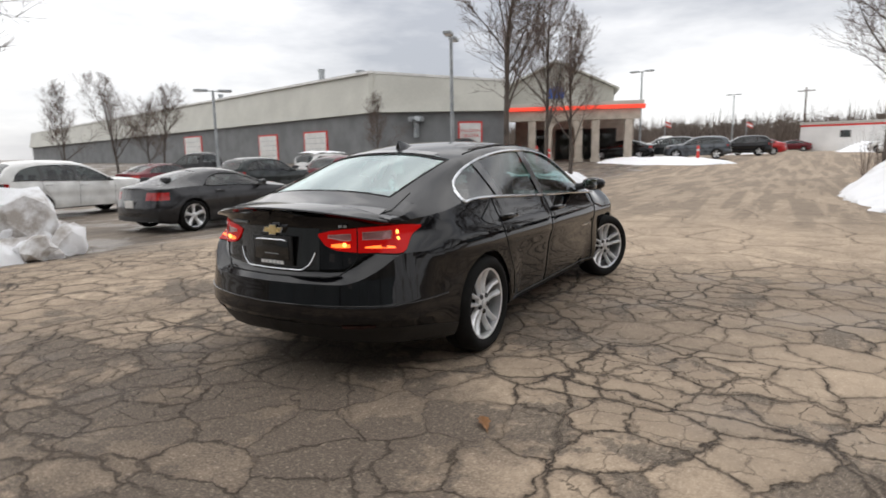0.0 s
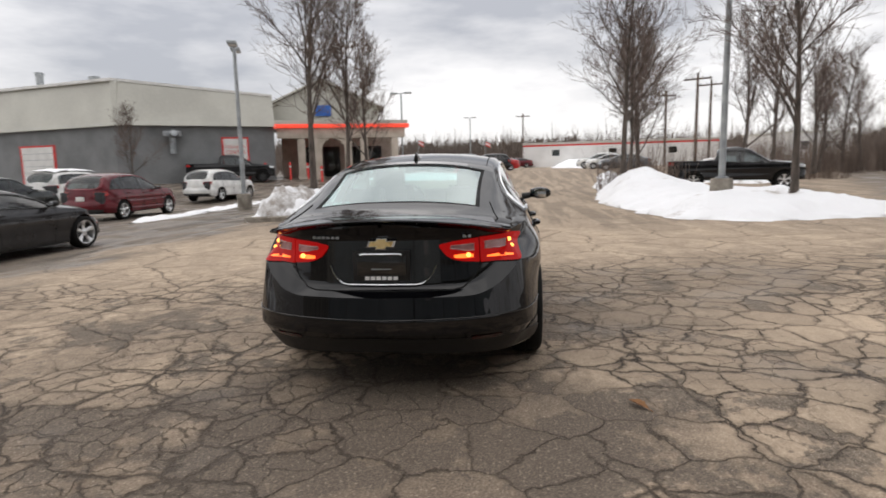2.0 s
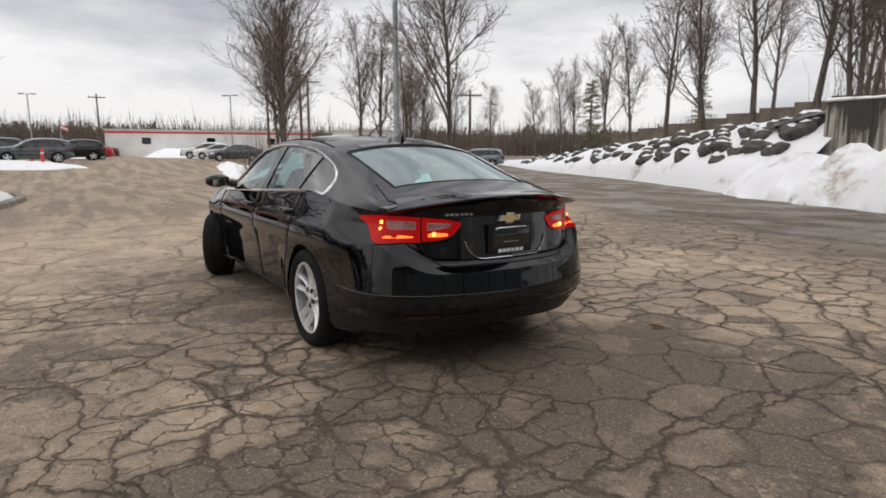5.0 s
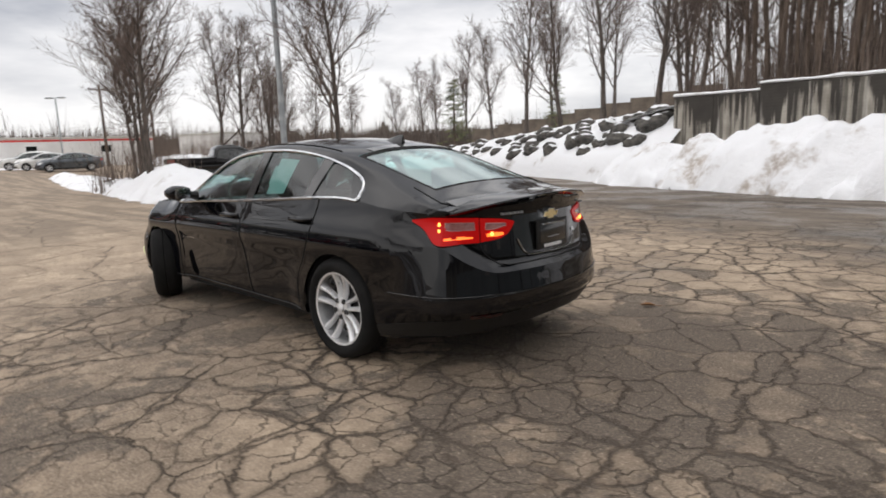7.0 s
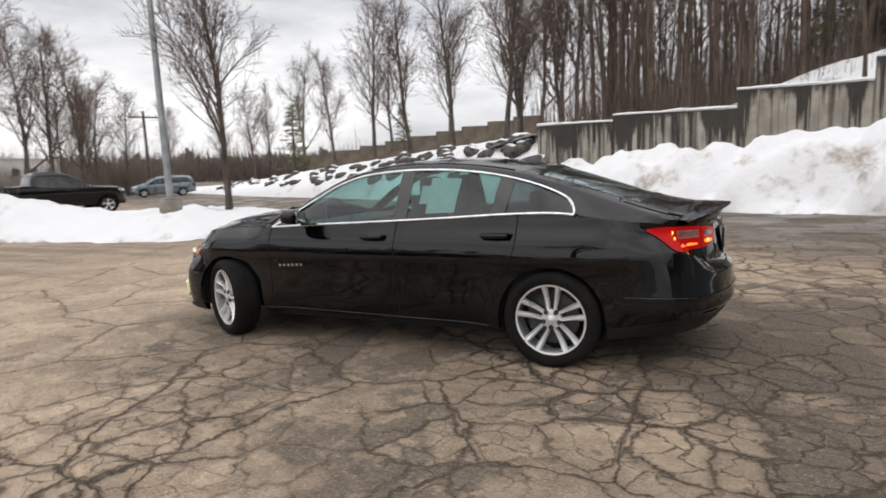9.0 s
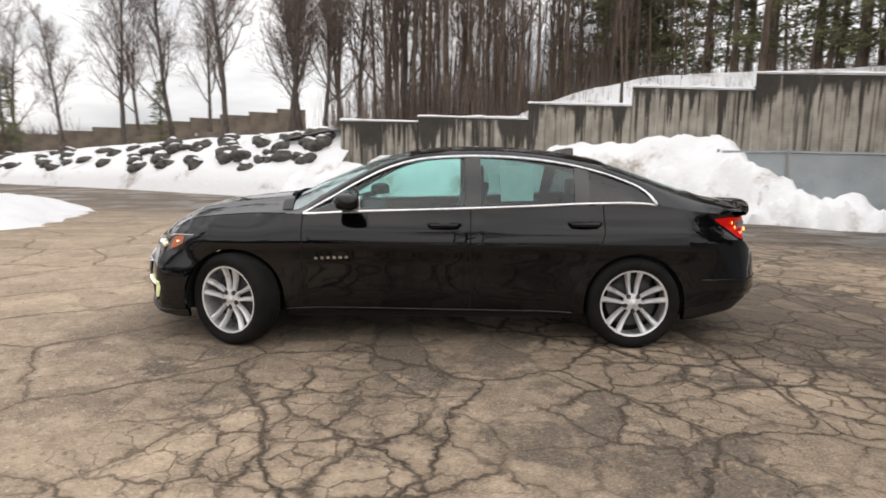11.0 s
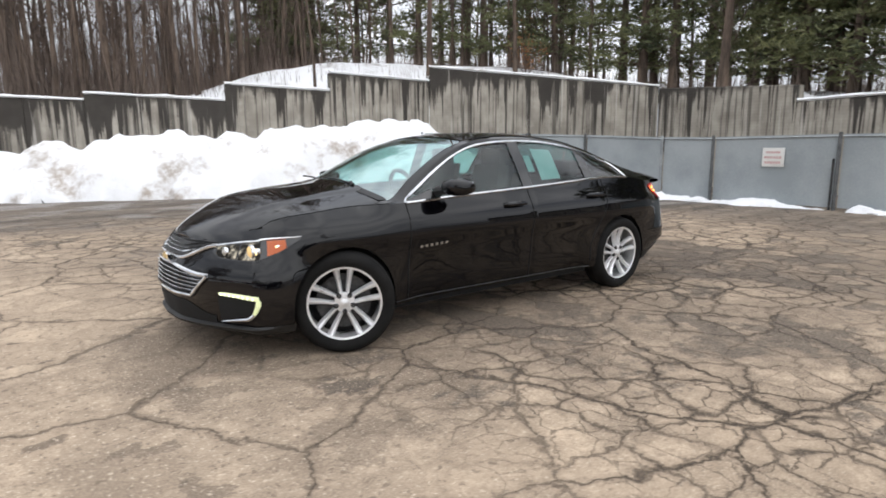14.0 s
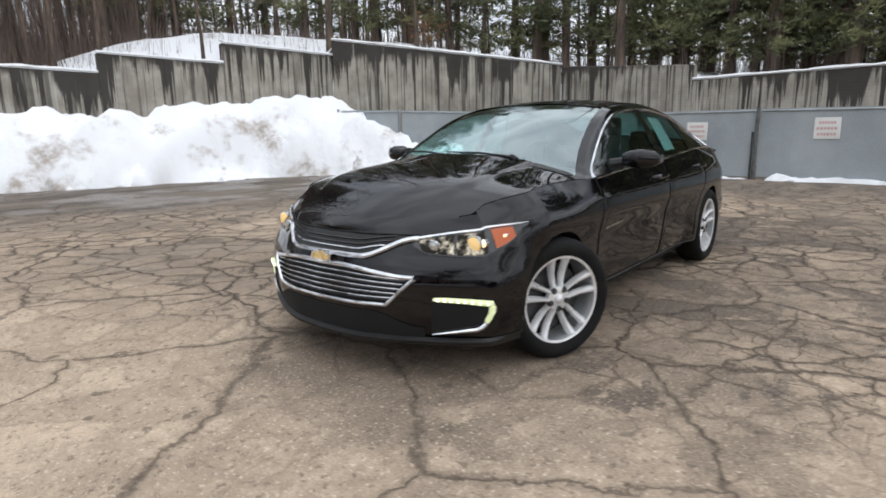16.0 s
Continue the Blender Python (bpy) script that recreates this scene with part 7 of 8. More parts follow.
parked("sedan", PLAIN_SEDAN, 49.0, -10.6, 80, P_SLATE, "grey sedan beyond the snowy island")
parked("sedan", PLAIN_SEDAN, 54.3, -10.2, 80, P_WHITE, "white sedan beyond the snowy island")
parked("suv", SUV, 59.5, -10.0, 80, P_WHITE, "white utility car beyond the snowy island")
# snow left on the white van's roof
rows = [[(x, y, 1.82 + 0.06 * fbm(x, y, 1.5, 3) - 0.18 * (y / 0.62) ** 4 * 0.5 - 0.1 * (abs(x + 0.7) / 1.6) ** 6) for y in spaced(-0.62, 0.62, 8)] for x in spaced(0.6, -2.2, 20)]
Soup().grid(rows).obj("roof_snow", SNOW, wv, "snow lying on the roof")
# ---- trees ----
def wander(rng, p, d, length, n, bend, lift):
    """A branch: points from p along d that wander and curve upwards."""
    pts = [p]
    for i in range(n):
        d = (d + Vector((rng.uniform(-bend, bend), rng.uniform(-bend, bend), rng.uniform(-bend, bend) * 0.6 + lift))).normalized()
        p = p + d * (length / n)
        pts.append(p)
    return pts


def off_axis(rng, d, angle):
    a = d.cross(Vector((0.3, 0.5, 0.8))).normalized()
    b = d.cross(a)
    t = rng.uniform(0, 2 * math.pi)
    return (d * math.cos(angle) + (a * math.cos(t) + b * math.sin(t)) * math.sin(angle)).normalized()


def bare_tree(name, seed, height, trunk_r, limbs, start, spread, twigs, label, reach=0.5, fine=3, bark=None, lift=0.10, group=""):
    """A leafless tree: tapered trunk and limbs in one mesh, the crown of twigs in another."""
    rng = random.Random(seed)
    T = thing(name, pose(0, 0, -500), label, "tree", group)
    wood, crown = Soup(), Soup()
    n = 10
    trunk = wander(rng, Vector((0, 0, -0.15)), Vector((0, 0, 1)), height * 0.86, n, 0.06, 0.12)
    rad = [trunk_r * (1.35 if i == 0 else 1.0) * (1 - 0.90 * (i / n) ** 0.85) + 0.006 for i in range(n + 1)]
    wood.tube(trunk, rad, 9)
    for k in range(limbs):
        q = start + (1 - start) * ((k + rng.random() * 0.8) / limbs) ** 0.85 * 0.98
        i = min(n - 1, int(q * n))
        p = trunk[i].lerp(trunk[i + 1], q * n - i)
        d = off_axis(rng, Vector((0, 0, 1)), radians(rng.uniform(*spread)))
        L = height * reach * (1.05 - 0.75 * q) * rng.uniform(0.75, 1.15)
        pts = wander(rng, p, d, L, 6, 0.16, lift)
        r0 = max(0.010, rad[i] * 0.42)
        rr = [r0 * (1 - 0.82 * j / 6) + 0.004 for j in range(7)]
        wood.tube(pts, rr, 5, False)
        for m in range(twigs):
            u = rng.uniform(0.18, 1.0)
            j = min(5, int(u * 6))
            a = pts[j].lerp(pts[j + 1], u * 6 - j)
            dd = off_axis(rng, (pts[j + 1] - pts[j]).normalized(), radians(rng.uniform(25, 60)))
            L2 = L * rng.uniform(0.25, 0.5)
            t2 = wander(rng, a, dd, L2, 4, 0.2, 0.14)
            crown.tube(t2, [rr[j] * 0.45 + 0.003, rr[j] * 0.35 + 0.003, 0.0055, 0.0045, 0.003], 3, False)
            for s in range(fine):
                u2 = rng.uniform(0.2, 1.0)
                j2 = min(3, int(u2 * 4))
                b = t2[j2].lerp(t2[j2 + 1], u2 * 4 - j2)
                d3 = off_axis(rng, (t2[j2 + 1] - t2[j2]).normalized(), radians(rng.uniform(20, 55)))
                t3 = wander(rng, b, d3, L2 * rng.uniform(0.35, 0.7), 2, 0.25, 0.14)
                crown.tube(t3, [0.0075, 0.0055, 0.0032] if height < 12 else [0.013, 0.010, 0.006], 3, False)
                for w in range(3):
                    d4 = off_axis(rng, (t3[-1] - t3[0]).normalized(), radians(rng.uniform(20, 50)))
                    e = t3[1].lerp(t3[2], rng.random())
                    f = e + d4 * L2 * rng.uniform(0.2, 0.4)
                    c = Vector((rng.uniform(-1, 1), rng.uniform(-1, 1), rng.uniform(-1, 1))).normalized() * (0.008 if height < 12 else 0.014)
                    crown.add([e + c, e - c, f], [(0, 1, 2)])
    wood.obj("trunk", bark or BARK, T)
    crown.obj("crown", TWIG, T, "", False)
    return T


def pine(name, seed, height, label):
    """A white pine: trunk, drooping boughs with thousands of needle tufts."""
    rng = random.Random(seed)
    T = thing(name, pose(0, 0, -500), label, "tree")
    wood, needles = Soup(), Soup()
    trunk = wander(rng, Vector((0, 0, -0.15)), Vector((0, 0, 1)), height, 8, 0.03, 0.2)
    wood.tube(trunk, [0.20 * (1 - 0.9 * i / 8) + 0.01 for i in range(9)], 8)
    z = height * 0.10
    while z < height * 0.97:
        q = z / height
        i = min(7, int(q * 8))
        p = trunk[i].lerp(trunk[i + 1], q * 8 - i)
        for k in range(rng.randint(4, 6)):
            a = rng.uniform(0, 2 * math.pi)
            L = (0.26 * height) * (1 - q) ** 0.75 * rng.uniform(0.6, 1.15) + 0.3
            d = Vector((math.cos(a), math.sin(a), rng.uniform(-0.15, 0.25)))
            pts = wander(rng, p, d.normalized(), L, 5, 0.12, -0.01)
            wood.tube(pts, [0.035 * (1 - q) + 0.012, 0.02, 0.014, 0.01, 0.007, 0.004], 3, False)
            for m in range(int(11 + L * 9)):
                u = rng.uniform(0.15, 1.0) ** 0.8
                j = min(4, int(u * 5))
                c = pts[j].lerp(pts[j + 1], u * 5 - j) + Vector((rng.gauss(0, 0.16), rng.gauss(0, 0.16), rng.gauss(0, 0.09))) * (0.5 + L * 0.25)
                for w in range(3):
                    t = Vector((rng.uniform(-1, 1), rng.uniform(-1, 1), rng.uniform(-0.25, 0.9))).normalized()
                    s = t.cross(Vector((rng.uniform(-1, 1), rng.uniform(-1, 1), rng.uniform(-1, 1)))).normalized() * rng.uniform(0.02, 0.05)
                    h = rng.uniform(0.12, 0.30)
                    needles.add([c - s, c + s, c + t * h], [(0, 1, 2)])
        z += rng.uniform(0.35, 0.62) * (1.15 - 0.5 * q)
    wood.obj("trunk", WOOD_BARK, T)
    needles.obj("crown", NEEDLE, T, "", False)
    return T


def plant(src, x, y, z, turn=0, size=1.0, label="", group=""):
    ob = copy_thing(src, pose(x, y, z, 0, 0, turn) @ Matrix.Diagonal((size, size, size, 1)))
    if label or group:
        tagged(ob, label, "", group)
    return ob


def retire(src):
    for o in (*src.children_recursive, src):
        bpy.data.objects.remove(o)


LOT = [bare_tree("bare_tree", 3, 8.4, 0.105, 19, 0.22, (20, 50), 12, "leafless upright lot tree with grey-brown branches", 0.44, 5, None, 0.065),
       bare_tree("bare_tree", 8, 8.0, 0.10, 19, 0.20, (22, 52), 12, "leafless upright lot tree with grey-brown branches", 0.42, 5, None, 0.06),
       bare_tree("bare_tree", 14, 9.0, 0.120, 22, 0.25, (18, 48), 12, "leafless tree with a broad crown of fine twigs", 0.46, 5, None, 0.055)]
FAR = [bare_tree("bare_tree", 21, 10.5, 0.14, 20, 0.20, (20, 48), 12, "tall leafless tree on the snowy ridge", 0.38, 4, None, 0.09),
       bare_tree("bare_tree", 22, 9.5, 0.13, 20, 0.17, (22, 54), 12, "tall leafless tree on the snowy ridge", 0.40, 4, None, 0.085)]
WOODS = [bare_tree("forest_tree", 31 + i, 17 + 1.5 * i, 0.082 + 0.02 * (i % 3), 16, 0.24, (28, 65), 4, "tall bare forest tree above the retaining wall", 0.22, 2, WOOD_BARK, 0.07) for i in range(4)]
THIN = [bare_tree("forest_sapling", 51 + i, 9 + 2 * i, 0.045, 13, 0.12, (25, 62), 3, "thin bare sapling in the woods", 0.25, 2, WOOD_BARK, 0.07) for i in range(2)]
PINES = [pine("pine_tree", 71 + i, (9.5, 12.5, 11.0)[i], "dark green white pine at the edge of the woods") for i in range(3)]

# the lot's own trees
for i, (x, y, z, k, turn, size) in enumerate(((13.0, 5.6, 0.3, 2, 10, 1.0), (14.9, 5.0, 0.3, 0, 80, 0.86), (17.2, 4.9, 0.3, 1, 200, 0.82),
                                              (9.9, -7.6, 0.2, 2, 120, 0.86), (16.9, -4.85, 0.7, 2, 300, 0.92), (19.6, -5.6, 0.3, 0, 40, 0.86), (22.2, -6.4, 0.3, 1, 150, 0.95), (23.6, -6.7, 0.3, 0, 250, 0.9),
                                              (25.5, 20.3, 0.1, 1, 60, 0.68), (-0.5, 9.5, 0.0, 2, 200, 0.8),
                                              (10.5, 27.8, 0.1, 1, 90, 0.66), (12.6, 27.0, 0.1, 0, 10, 0.70), (14.9, 27.9, 0.1, 1, 170, 0.6), (17.2, 30.0, 0.2, 0, 220, 0.7))):
    plant(LOT[k], x, y, z, turn, size, "", "trees of the parking lot")
# trees on and behind the rocky ridge
for x, y, z, k, turn, size in ((17.7, -27.9, 1.9, 0, 0, 1.08), (14.4, -26.7, 2.1, 1, 70, 1.12), (11.2, -25.7, 2.4, 0, 140, 1.12), (7.2, -23.2, 2.6, 1, 210, 1.15), (23.5, -31.8, 1.9, 1, 30, 0.95), (28.4, -34.5, 1.6, 0, 280, 0.95), (33.5, -36.5, 1.2, 1, 100, 0.9), (38, -39, 0.9, 0, 160, 0.9), (43, -40, 0.8, 1, 10, 0.9), (47, -37, 0.6, 0, 60, 0.85),
                                (31, -15.8, 0.6, 0, 50, 1.0), (29.6, -13.6, 0.5, 1, 330, 1.05), (34, -19.5, 0.5, 0, 120, 1.0), (38.5, -23.5, 0.5, 1, 190, 0.95), (47, -26.5, 0.4, 0, 240, 0.95), (36.5, -21.0, 0.5, 1, 290, 0.9), (48, -33, 0.4, 0, 20, 1.0), (49, -30.5, 0.4, 1, 80, 1.0),
                                (4.4, -26.1, 2.8, 0, 300, 1.05), (5.7, -28.5, 2.8, 1, 40, 1.2), (3.0, -27.4, 2.9, 1, 130, 1.15), (2.0, -25.6, 2.9, 0, 220, 1.2), (6.4, -31.5, 3.0, 0, 250, 1.1), (21, -36, 3.0, 1, 120, 1.0), (16.5, -37, 3.4, 0, 30, 1.0), (7.8, -27.5, 2.6, 1, 15, 1.1), (8.8, -30.5, 2.7, 0, 95, 1.15), (6.0, -25.0, 2.7, 1, 260, 1.0), (9.8, -33.5, 2.8, 1, 180, 1.1)):
    plant(FAR[k], x, y, z, turn, size, "", "trees along the ridge")
plant(PINES[0], 26.6, -31.0, 1.5, 40, 0.56, "small dark spruce on the ridge")
plant(PINES[1], 16.0, -28.8, 2.0, 10, 0.30, "low dark evergreen beside a bare tree")


def woods():
    """Forest on the slope behind the wall, denser further back, pines towards the corner."""
    rng = random.Random(5)

    def site(s, d):
        p = wall_xy(s) + wall_away(s) * d
        return p.x, p.y, slope_z(s, d) - 0.08
    # those that stand clear near the wall
    for s, d, k, size in ((6.9, 0.7, 1, 0.62), (9.0, 5.8, 0, 1.0), (9.6, 0.9, 3, 0.6), (13.4, 0.8, 2, 0.85), (3.3, 2.2, 2, 1.0), (5.0, 3.2, 3, 1.05), (1.6, 3.0, 0, 1.1), (0.2, 4.0, 1, 1.0), (22.5, 1.2, 2, 1.1), (27.0, 1.6, 3, 1.2), (28.5, 2.4, 1, 1.1), (16.2, 2.0, 1, 0.75)):
        plant(WOODS[k], *site(s, d), rng.uniform(0, 360), size, "", "forest trees above the wall")
    for i in range(195):
        s = rng.uniform(-1.5, 12) if i % 7 == 0 else rng.uniform(-1.5, 40)
        d = (4.4 if s > 6.3 else 2.2) + 24 * rng.random() ** 1.35
        if s < 0.5 and d < 4.2 or s < 6 and d > 12 and i % 2:
            continue
        plant(WOODS[rng.randrange(4)], *site(s, d), rng.uniform(0, 360), rng.uniform(0.62, 0.92), "", "forest trees above the wall")
    for i in range(130):
        s, d = rng.uniform(-1, 12) if i % 2 else rng.uniform(-1, 38), 1.4 + 14 * rng.random()
        if 6 < s < 19 and d < 4.2:
            continue
        plant(THIN[rng.randrange(2)], *site(s, d), rng.uniform(0, 360), rng.uniform(0.6, 1.2), "", "saplings in the woods")
    for i in range(36):
        s = 8.2 + 30 * (i + 0.6 * rng.random()) / 36
        d = rng.uniform(8.5, 15) if s < 13 else rng.uniform(4.6, 12) if s < 19 else rng.uniform(2.6, 9)
        plant(PINES[rng.randrange(3)], *site(s, d), rng.uniform(0, 360), rng.uniform(0.75, 1.1), "", "pines at the edge of the woods")
    for i in range(11):
        s = 19.0 + 19 * (i + 0.7 * rng.random()) / 11
        plant(PINES[rng.randrange(3)], *site(s, rng.uniform(1.6, 4.2)), rng.uniform(0, 360), rng.uniform(0.6, 0.95), "", "pines at the edge of the woods")
    for i in range(14):
        plant(WOODS[i % 4], *site(rng.uniform(-2.2, 1.5), rng.uniform(8, 24)), rng.uniform(0, 360), rng.uniform(0.75, 1.0), "", "forest trees above the wall")
    # a shrub that kept its dry leaves
    sh = thing("dry_shrub", pose(*site(16.6, 3.0)), "small shrub with dry orange-brown leaves", "shrub")
    lv = Soup()
    for k in range(14):
        pts = wander(rng, Vector((0, 0, -0.1)), off_axis(rng, Vector((0, 0, 1)), radians(rng.uniform(5, 45))), rng.uniform(1.2, 2.3), 4, 0.2, 0.08)
        Soup().tube(pts, [0.016, 0.012, 0.009, 0.006, 0.004], 4, False).obj("stem", TWIG, sh)
        for m in range(26):
            u = rng.uniform(0.35, 1)
            j = min(3, int(u * 4))
            c = pts[j].lerp(pts[j + 1], u * 4 - j) + Vector((rng.gauss(0, .12), rng.gauss(0, .12), rng.gauss(0, .1)))
            a, b = (Vector((rng.uniform(-1, 1), rng.uniform(-1, 1), rng.uniform(-1, 1))).normalized() * 0.055 for _ in range(2))
            lv.add([c, c + a, c + a + b, c + b], [(0, 1, 2, 3)])
    lv.obj("foliage", DRY_LEAF, sh, "", False)


woods()


def undergrowth():
    """Brush and thin stems on the slope and the far treeline: beyond counting."""
    rng = random.Random(9)
    b = Soup()

    def stem(x, y, z, h, n, w):
        for k in range(n):
            a = rng.uniform(0, 2 * math.pi)
            lean = rng.uniform(0.05, 0.45)
            p = Vector((x + rng.uniform(-.3, .3), y + rng.uniform(-.3, .3), z))
            q = p + Vector((math.cos(a) * lean, math.sin(a) * lean, 1)) * h * rng.uniform(0.55, 1.0)
            s = Vector((math.cos(a + 1.57), math.sin(a + 1.57), 0)) * w
            b.add([p - s, p + s, q], [(0, 1, 2)])
    for i in range(2600):
        s = rng.uniform(-2, 40)
        d = rng.uniform(1.5, 24) if not 6 < s < 20 else rng.uniform(5.0, 26)
        p = wall_xy(s) + wall_away(s) * d
        stem(p.x, p.y, slope_z(s, d) - 0.05, rng.uniform(0.5, 3.2), 4, 0.011)
    for i in range(1500):
        s, d = rng.uniform(-2.5, 9), 2.0 + 16 * rng.random()
        if s > 6 and d < 4.5:
            continue
        p = wall_xy(s) + wall_away(s) * d
        stem(p.x, p.y, slope_z(s, d) - 0.05, rng.uniform(1.5, 6.0), 3, 0.014)
    for i in range(420):
        s, d = rng.uniform(6, 22), rng.uniform(0.6, 5.5)
        p = wall_xy(s) + wall_away(s) * d
        stem(p.x, p.y, slope_z(s, d) - 0.05, rng.uniform(0.25, 0.9), 3, 0.007)
    tagged(b.obj("undergrowth", BRUSH, None, "", False), "brown leafless brush in the woods", "brush", kind="stuff")
    b = Soup()
    for i in range(8500):
        a = radians(rng.uniform(-66, 52))
        r = rng.uniform(112, 215)
        x, y = r * math.cos(a), r * math.sin(a)
        if y > 40 and x < 75:
            continue
        z = ground_z(x, y) - 0.5
        h = rng.uniform(6.0, 11.0) * (1.15 if rng.random() < 0.06 else 0.85)
        stem(x, y, z, h, 1, 0.10)
        for k in range(13):
            stem(x + rng.gauss(0, 1.5), y + rng.gauss(0, 1.5), z + h * rng.uniform(0.12, 0.6), h * rng.uniform(0.2, 0.45), 1, rng.uniform(0.05, 0.11))
    # the low dense scrub at their feet
    for a in spaced(-70, 54, 700):
        r = 208 + 6 * math.sin(a * 3.1)
        x, y = r * math.cos(radians(a)), r * math.sin(radians(a))
        w = Vector((-y, x, 0)).normalized() * 0.36
        z = ground_z(x, y) - 1
        h = 8.8 + 2.6 * fbm(a, 0, 0.4, 3) + rng.uniform(-0.5, 0.5)
        p = Vector((x, y, z))
        b.add([p - w, p + w, p + w * 0.8 + Vector((0, 0, h)), p - w * 0.8 + Vector((0, 0, h * rng.uniform(0.8, 1.1)))], [(0, 1, 2, 3)])
    tagged(b.obj("far_treeline", FAR_BRUSH, None, "", False), "distant band of leafless brown trees", "woods", kind="stuff")
    b = Soup()
    for cx, cy, n, rad, hh in ((50, -27, 120, 4.5, 4.6), (37, -20, 60, 3.0, 4.2), (52, -33, 130, 4, 5.0), (22.6, -6.6, 45, 1.9, 3.6), (52, -36, 150, 6, 6), (64, -28, 160, 8, 4.5), (62, 18, 130, 9, 5.0), (75, 26, 120, 10, 5)):
        for i in range(n):
            a, r = rng.uniform(0, 6.28), rad * math.sqrt(rng.random())
            x, y = cx + r * math.cos(a), cy + r * math.sin(a)
            stem(x, y, ground_z(x, y), hh * rng.uniform(0.6, 1), 7, 0.018)
    tagged(b.obj("thicket", BRUSH, None, "", False), "thickets of bare brown saplings beside the lot", "brush", kind="stuff")


undergrowth()

for src in LOT + FAR + WOODS + THIN + PINES:
    retire(src)
# ---- rocky bank beyond the wall's end ----
RIDGE = [curve([(0, 3.0), (10, 11.0), (25, 23.7), (45, 42.0), (60, 56)]), curve([(0, -17.4), (10, -21.6), (25, -28.3), (45, -39.0), (60, -45)]), curve([(0, 2.6), (10, 2.2), (25, 1.55), (45, 0.7), (60, 0.4)])]
FOOT = [curve([(0, 3.9), (1, 5.6), (3, 7.8), (10, 14.0), (25, 27.2), (45, 43.5), (60, 57)]), curve([(0, -15.5), (1, -15.5), (3, -16.7), (10, -20.4), (25, -26.8), (45, -36.6), (60, -43.5)])]


def bank_point(u, w):
    """u along the bank, w 0 at its foot, 1 at its ridge, more on the level ground behind."""
    x0, y0 = FOOT[0](u), FOOT[1](u)
    x1, y1, z1 = RIDGE[0](u), RIDGE[1](u), RIDGE[2](u)
    if w <= 1:
        z = z1 * (0.22 * smooth01(0, 0.12, w) + 0.78 * w ** 0.9)
        x, y = x0 + (x1 - x0) * w, y0 + (y1 - y0) * w
        return x, y, z + 0.10 * fbm(x, y, 0.8, 6) * smooth01(0, 0.1, w) * smooth01(1.2, 0.8, w) - 0.03 * (w == 0)
    q = w - 1
    x, y = x1 - 6 * q * 0.35, y1 - 9 * q
    return x, y, z1 + 0.10 * q + 0.28 * q * smooth01(60, 5, u) + 0.07 * fbm(x, y, 0.4, 2)


Soup_bank = Soup().grid([[bank_point(u, w) for w in [0, 0.06, 0.13, 0.2, 0.3, 0.4, 0.5, 0.6, 0.7, 0.8, 0.9, 1.0, 1.15, 1.5, 2, 3, 4.5, 7, 10]] for u in [60 * (i / 150) ** 1.25 for i in range(151)]])
tagged(Soup_bank.obj("rocky_bank", SNOW), "snow-covered bank set with dark boulders", "slope", kind="structure")


def boulder(i, u, w, size):
    rng = random.Random(400 + i)
    b = bmesh.new()
    bmesh.ops.create_icosphere(b, subdivisions=3, radius=1.0)
    sc = Vector((rng.uniform(0.8, 1.5), rng.uniform(0.7, 1.1), rng.uniform(0.55, 0.8))) * size
    for v in b.verts:
        k = 1 + 0.28 * noise.noise(v.co * 1.3 + Vector((i, 0, 0))) + 0.10 * noise.noise(v.co * 3.7)
        v.co = Vector((v.co.x * sc.x, v.co.y * sc.y, v.co.z * sc.z)) * k
    bx, by, bz = bank_point(u, w)
    ob = thing("boulder", pose(bx, by, bz - 0.12 * size, rng.uniform(-15, 15), rng.uniform(-15, 15), rng.uniform(0, 360)), "dark rounded boulder half buried in snow", "boulder", "boulders on the bank")
    mesh_part("stone", [v.co[:] for v in b.verts], [[v.index for v in f.verts] for f in b.faces], ROCK, ob)
    dome = [v.co[:] for v in b.verts]
    b.free()
    # a pad of snow on top
    cap, n = Soup(), 10
    rows = []
    tops = [v for v in dome if v[2] > 0.25 * sc.z]

    def crown_z(x, y):
        near = min(tops, key=lambda v: (v[0] - x) ** 2 + (v[1] - y) ** 2)
        return near[2]
    for q in (0.01, 0.25, 0.45, 0.58):
        rows.append([(x, y, crown_z(x, y) + 0.05 * (1 - (q / 0.6) ** 2) - 0.004 * (q > 0.5)) for x, y in [(sc.x * q * math.cos(t) * rng.uniform(0.8, 1.1), sc.y * q * math.sin(t) * rng.uniform(0.8, 1.1)) for t in [2 * math.pi * k / n for k in range(n)]]])
    cap.grid(rows, loop=True)
    cap.obj("snow_cap", SNOW, ob, "pad of snow on the stone")


rng_b = random.Random(12)
for i in range(92):
    u = 1.0 + 40 * rng_b.random() ** 1.5
    w = rng_b.uniform(0.22, 0.92)
    boulder(i, u, w, rng_b.uniform(0.20, 0.44) * (1.1 if u < 12 else 1.0))

# stepped tan block wall far behind the ridge
for i in range(9):
    x0, y0 = 29.5 - i * 2.0, -36.5 - i * 0.85
    s = Soup().box(0, 0, -0.8, 2.22, 0.4, 1.0 + 0.02 * i)
    ob = tagged(s.obj("block_wall_%d" % (i + 1), BLOCK_TAN, None, "", False), "tan block wall in level steps", "wall", kind="structure")
    ob.matrix_basis = pose(x0, y0, 1.95 + i * 0.22, 0, 0, 203)
    ob.scale = (1.0, 1.0, 1.0 + 0.06 * i)

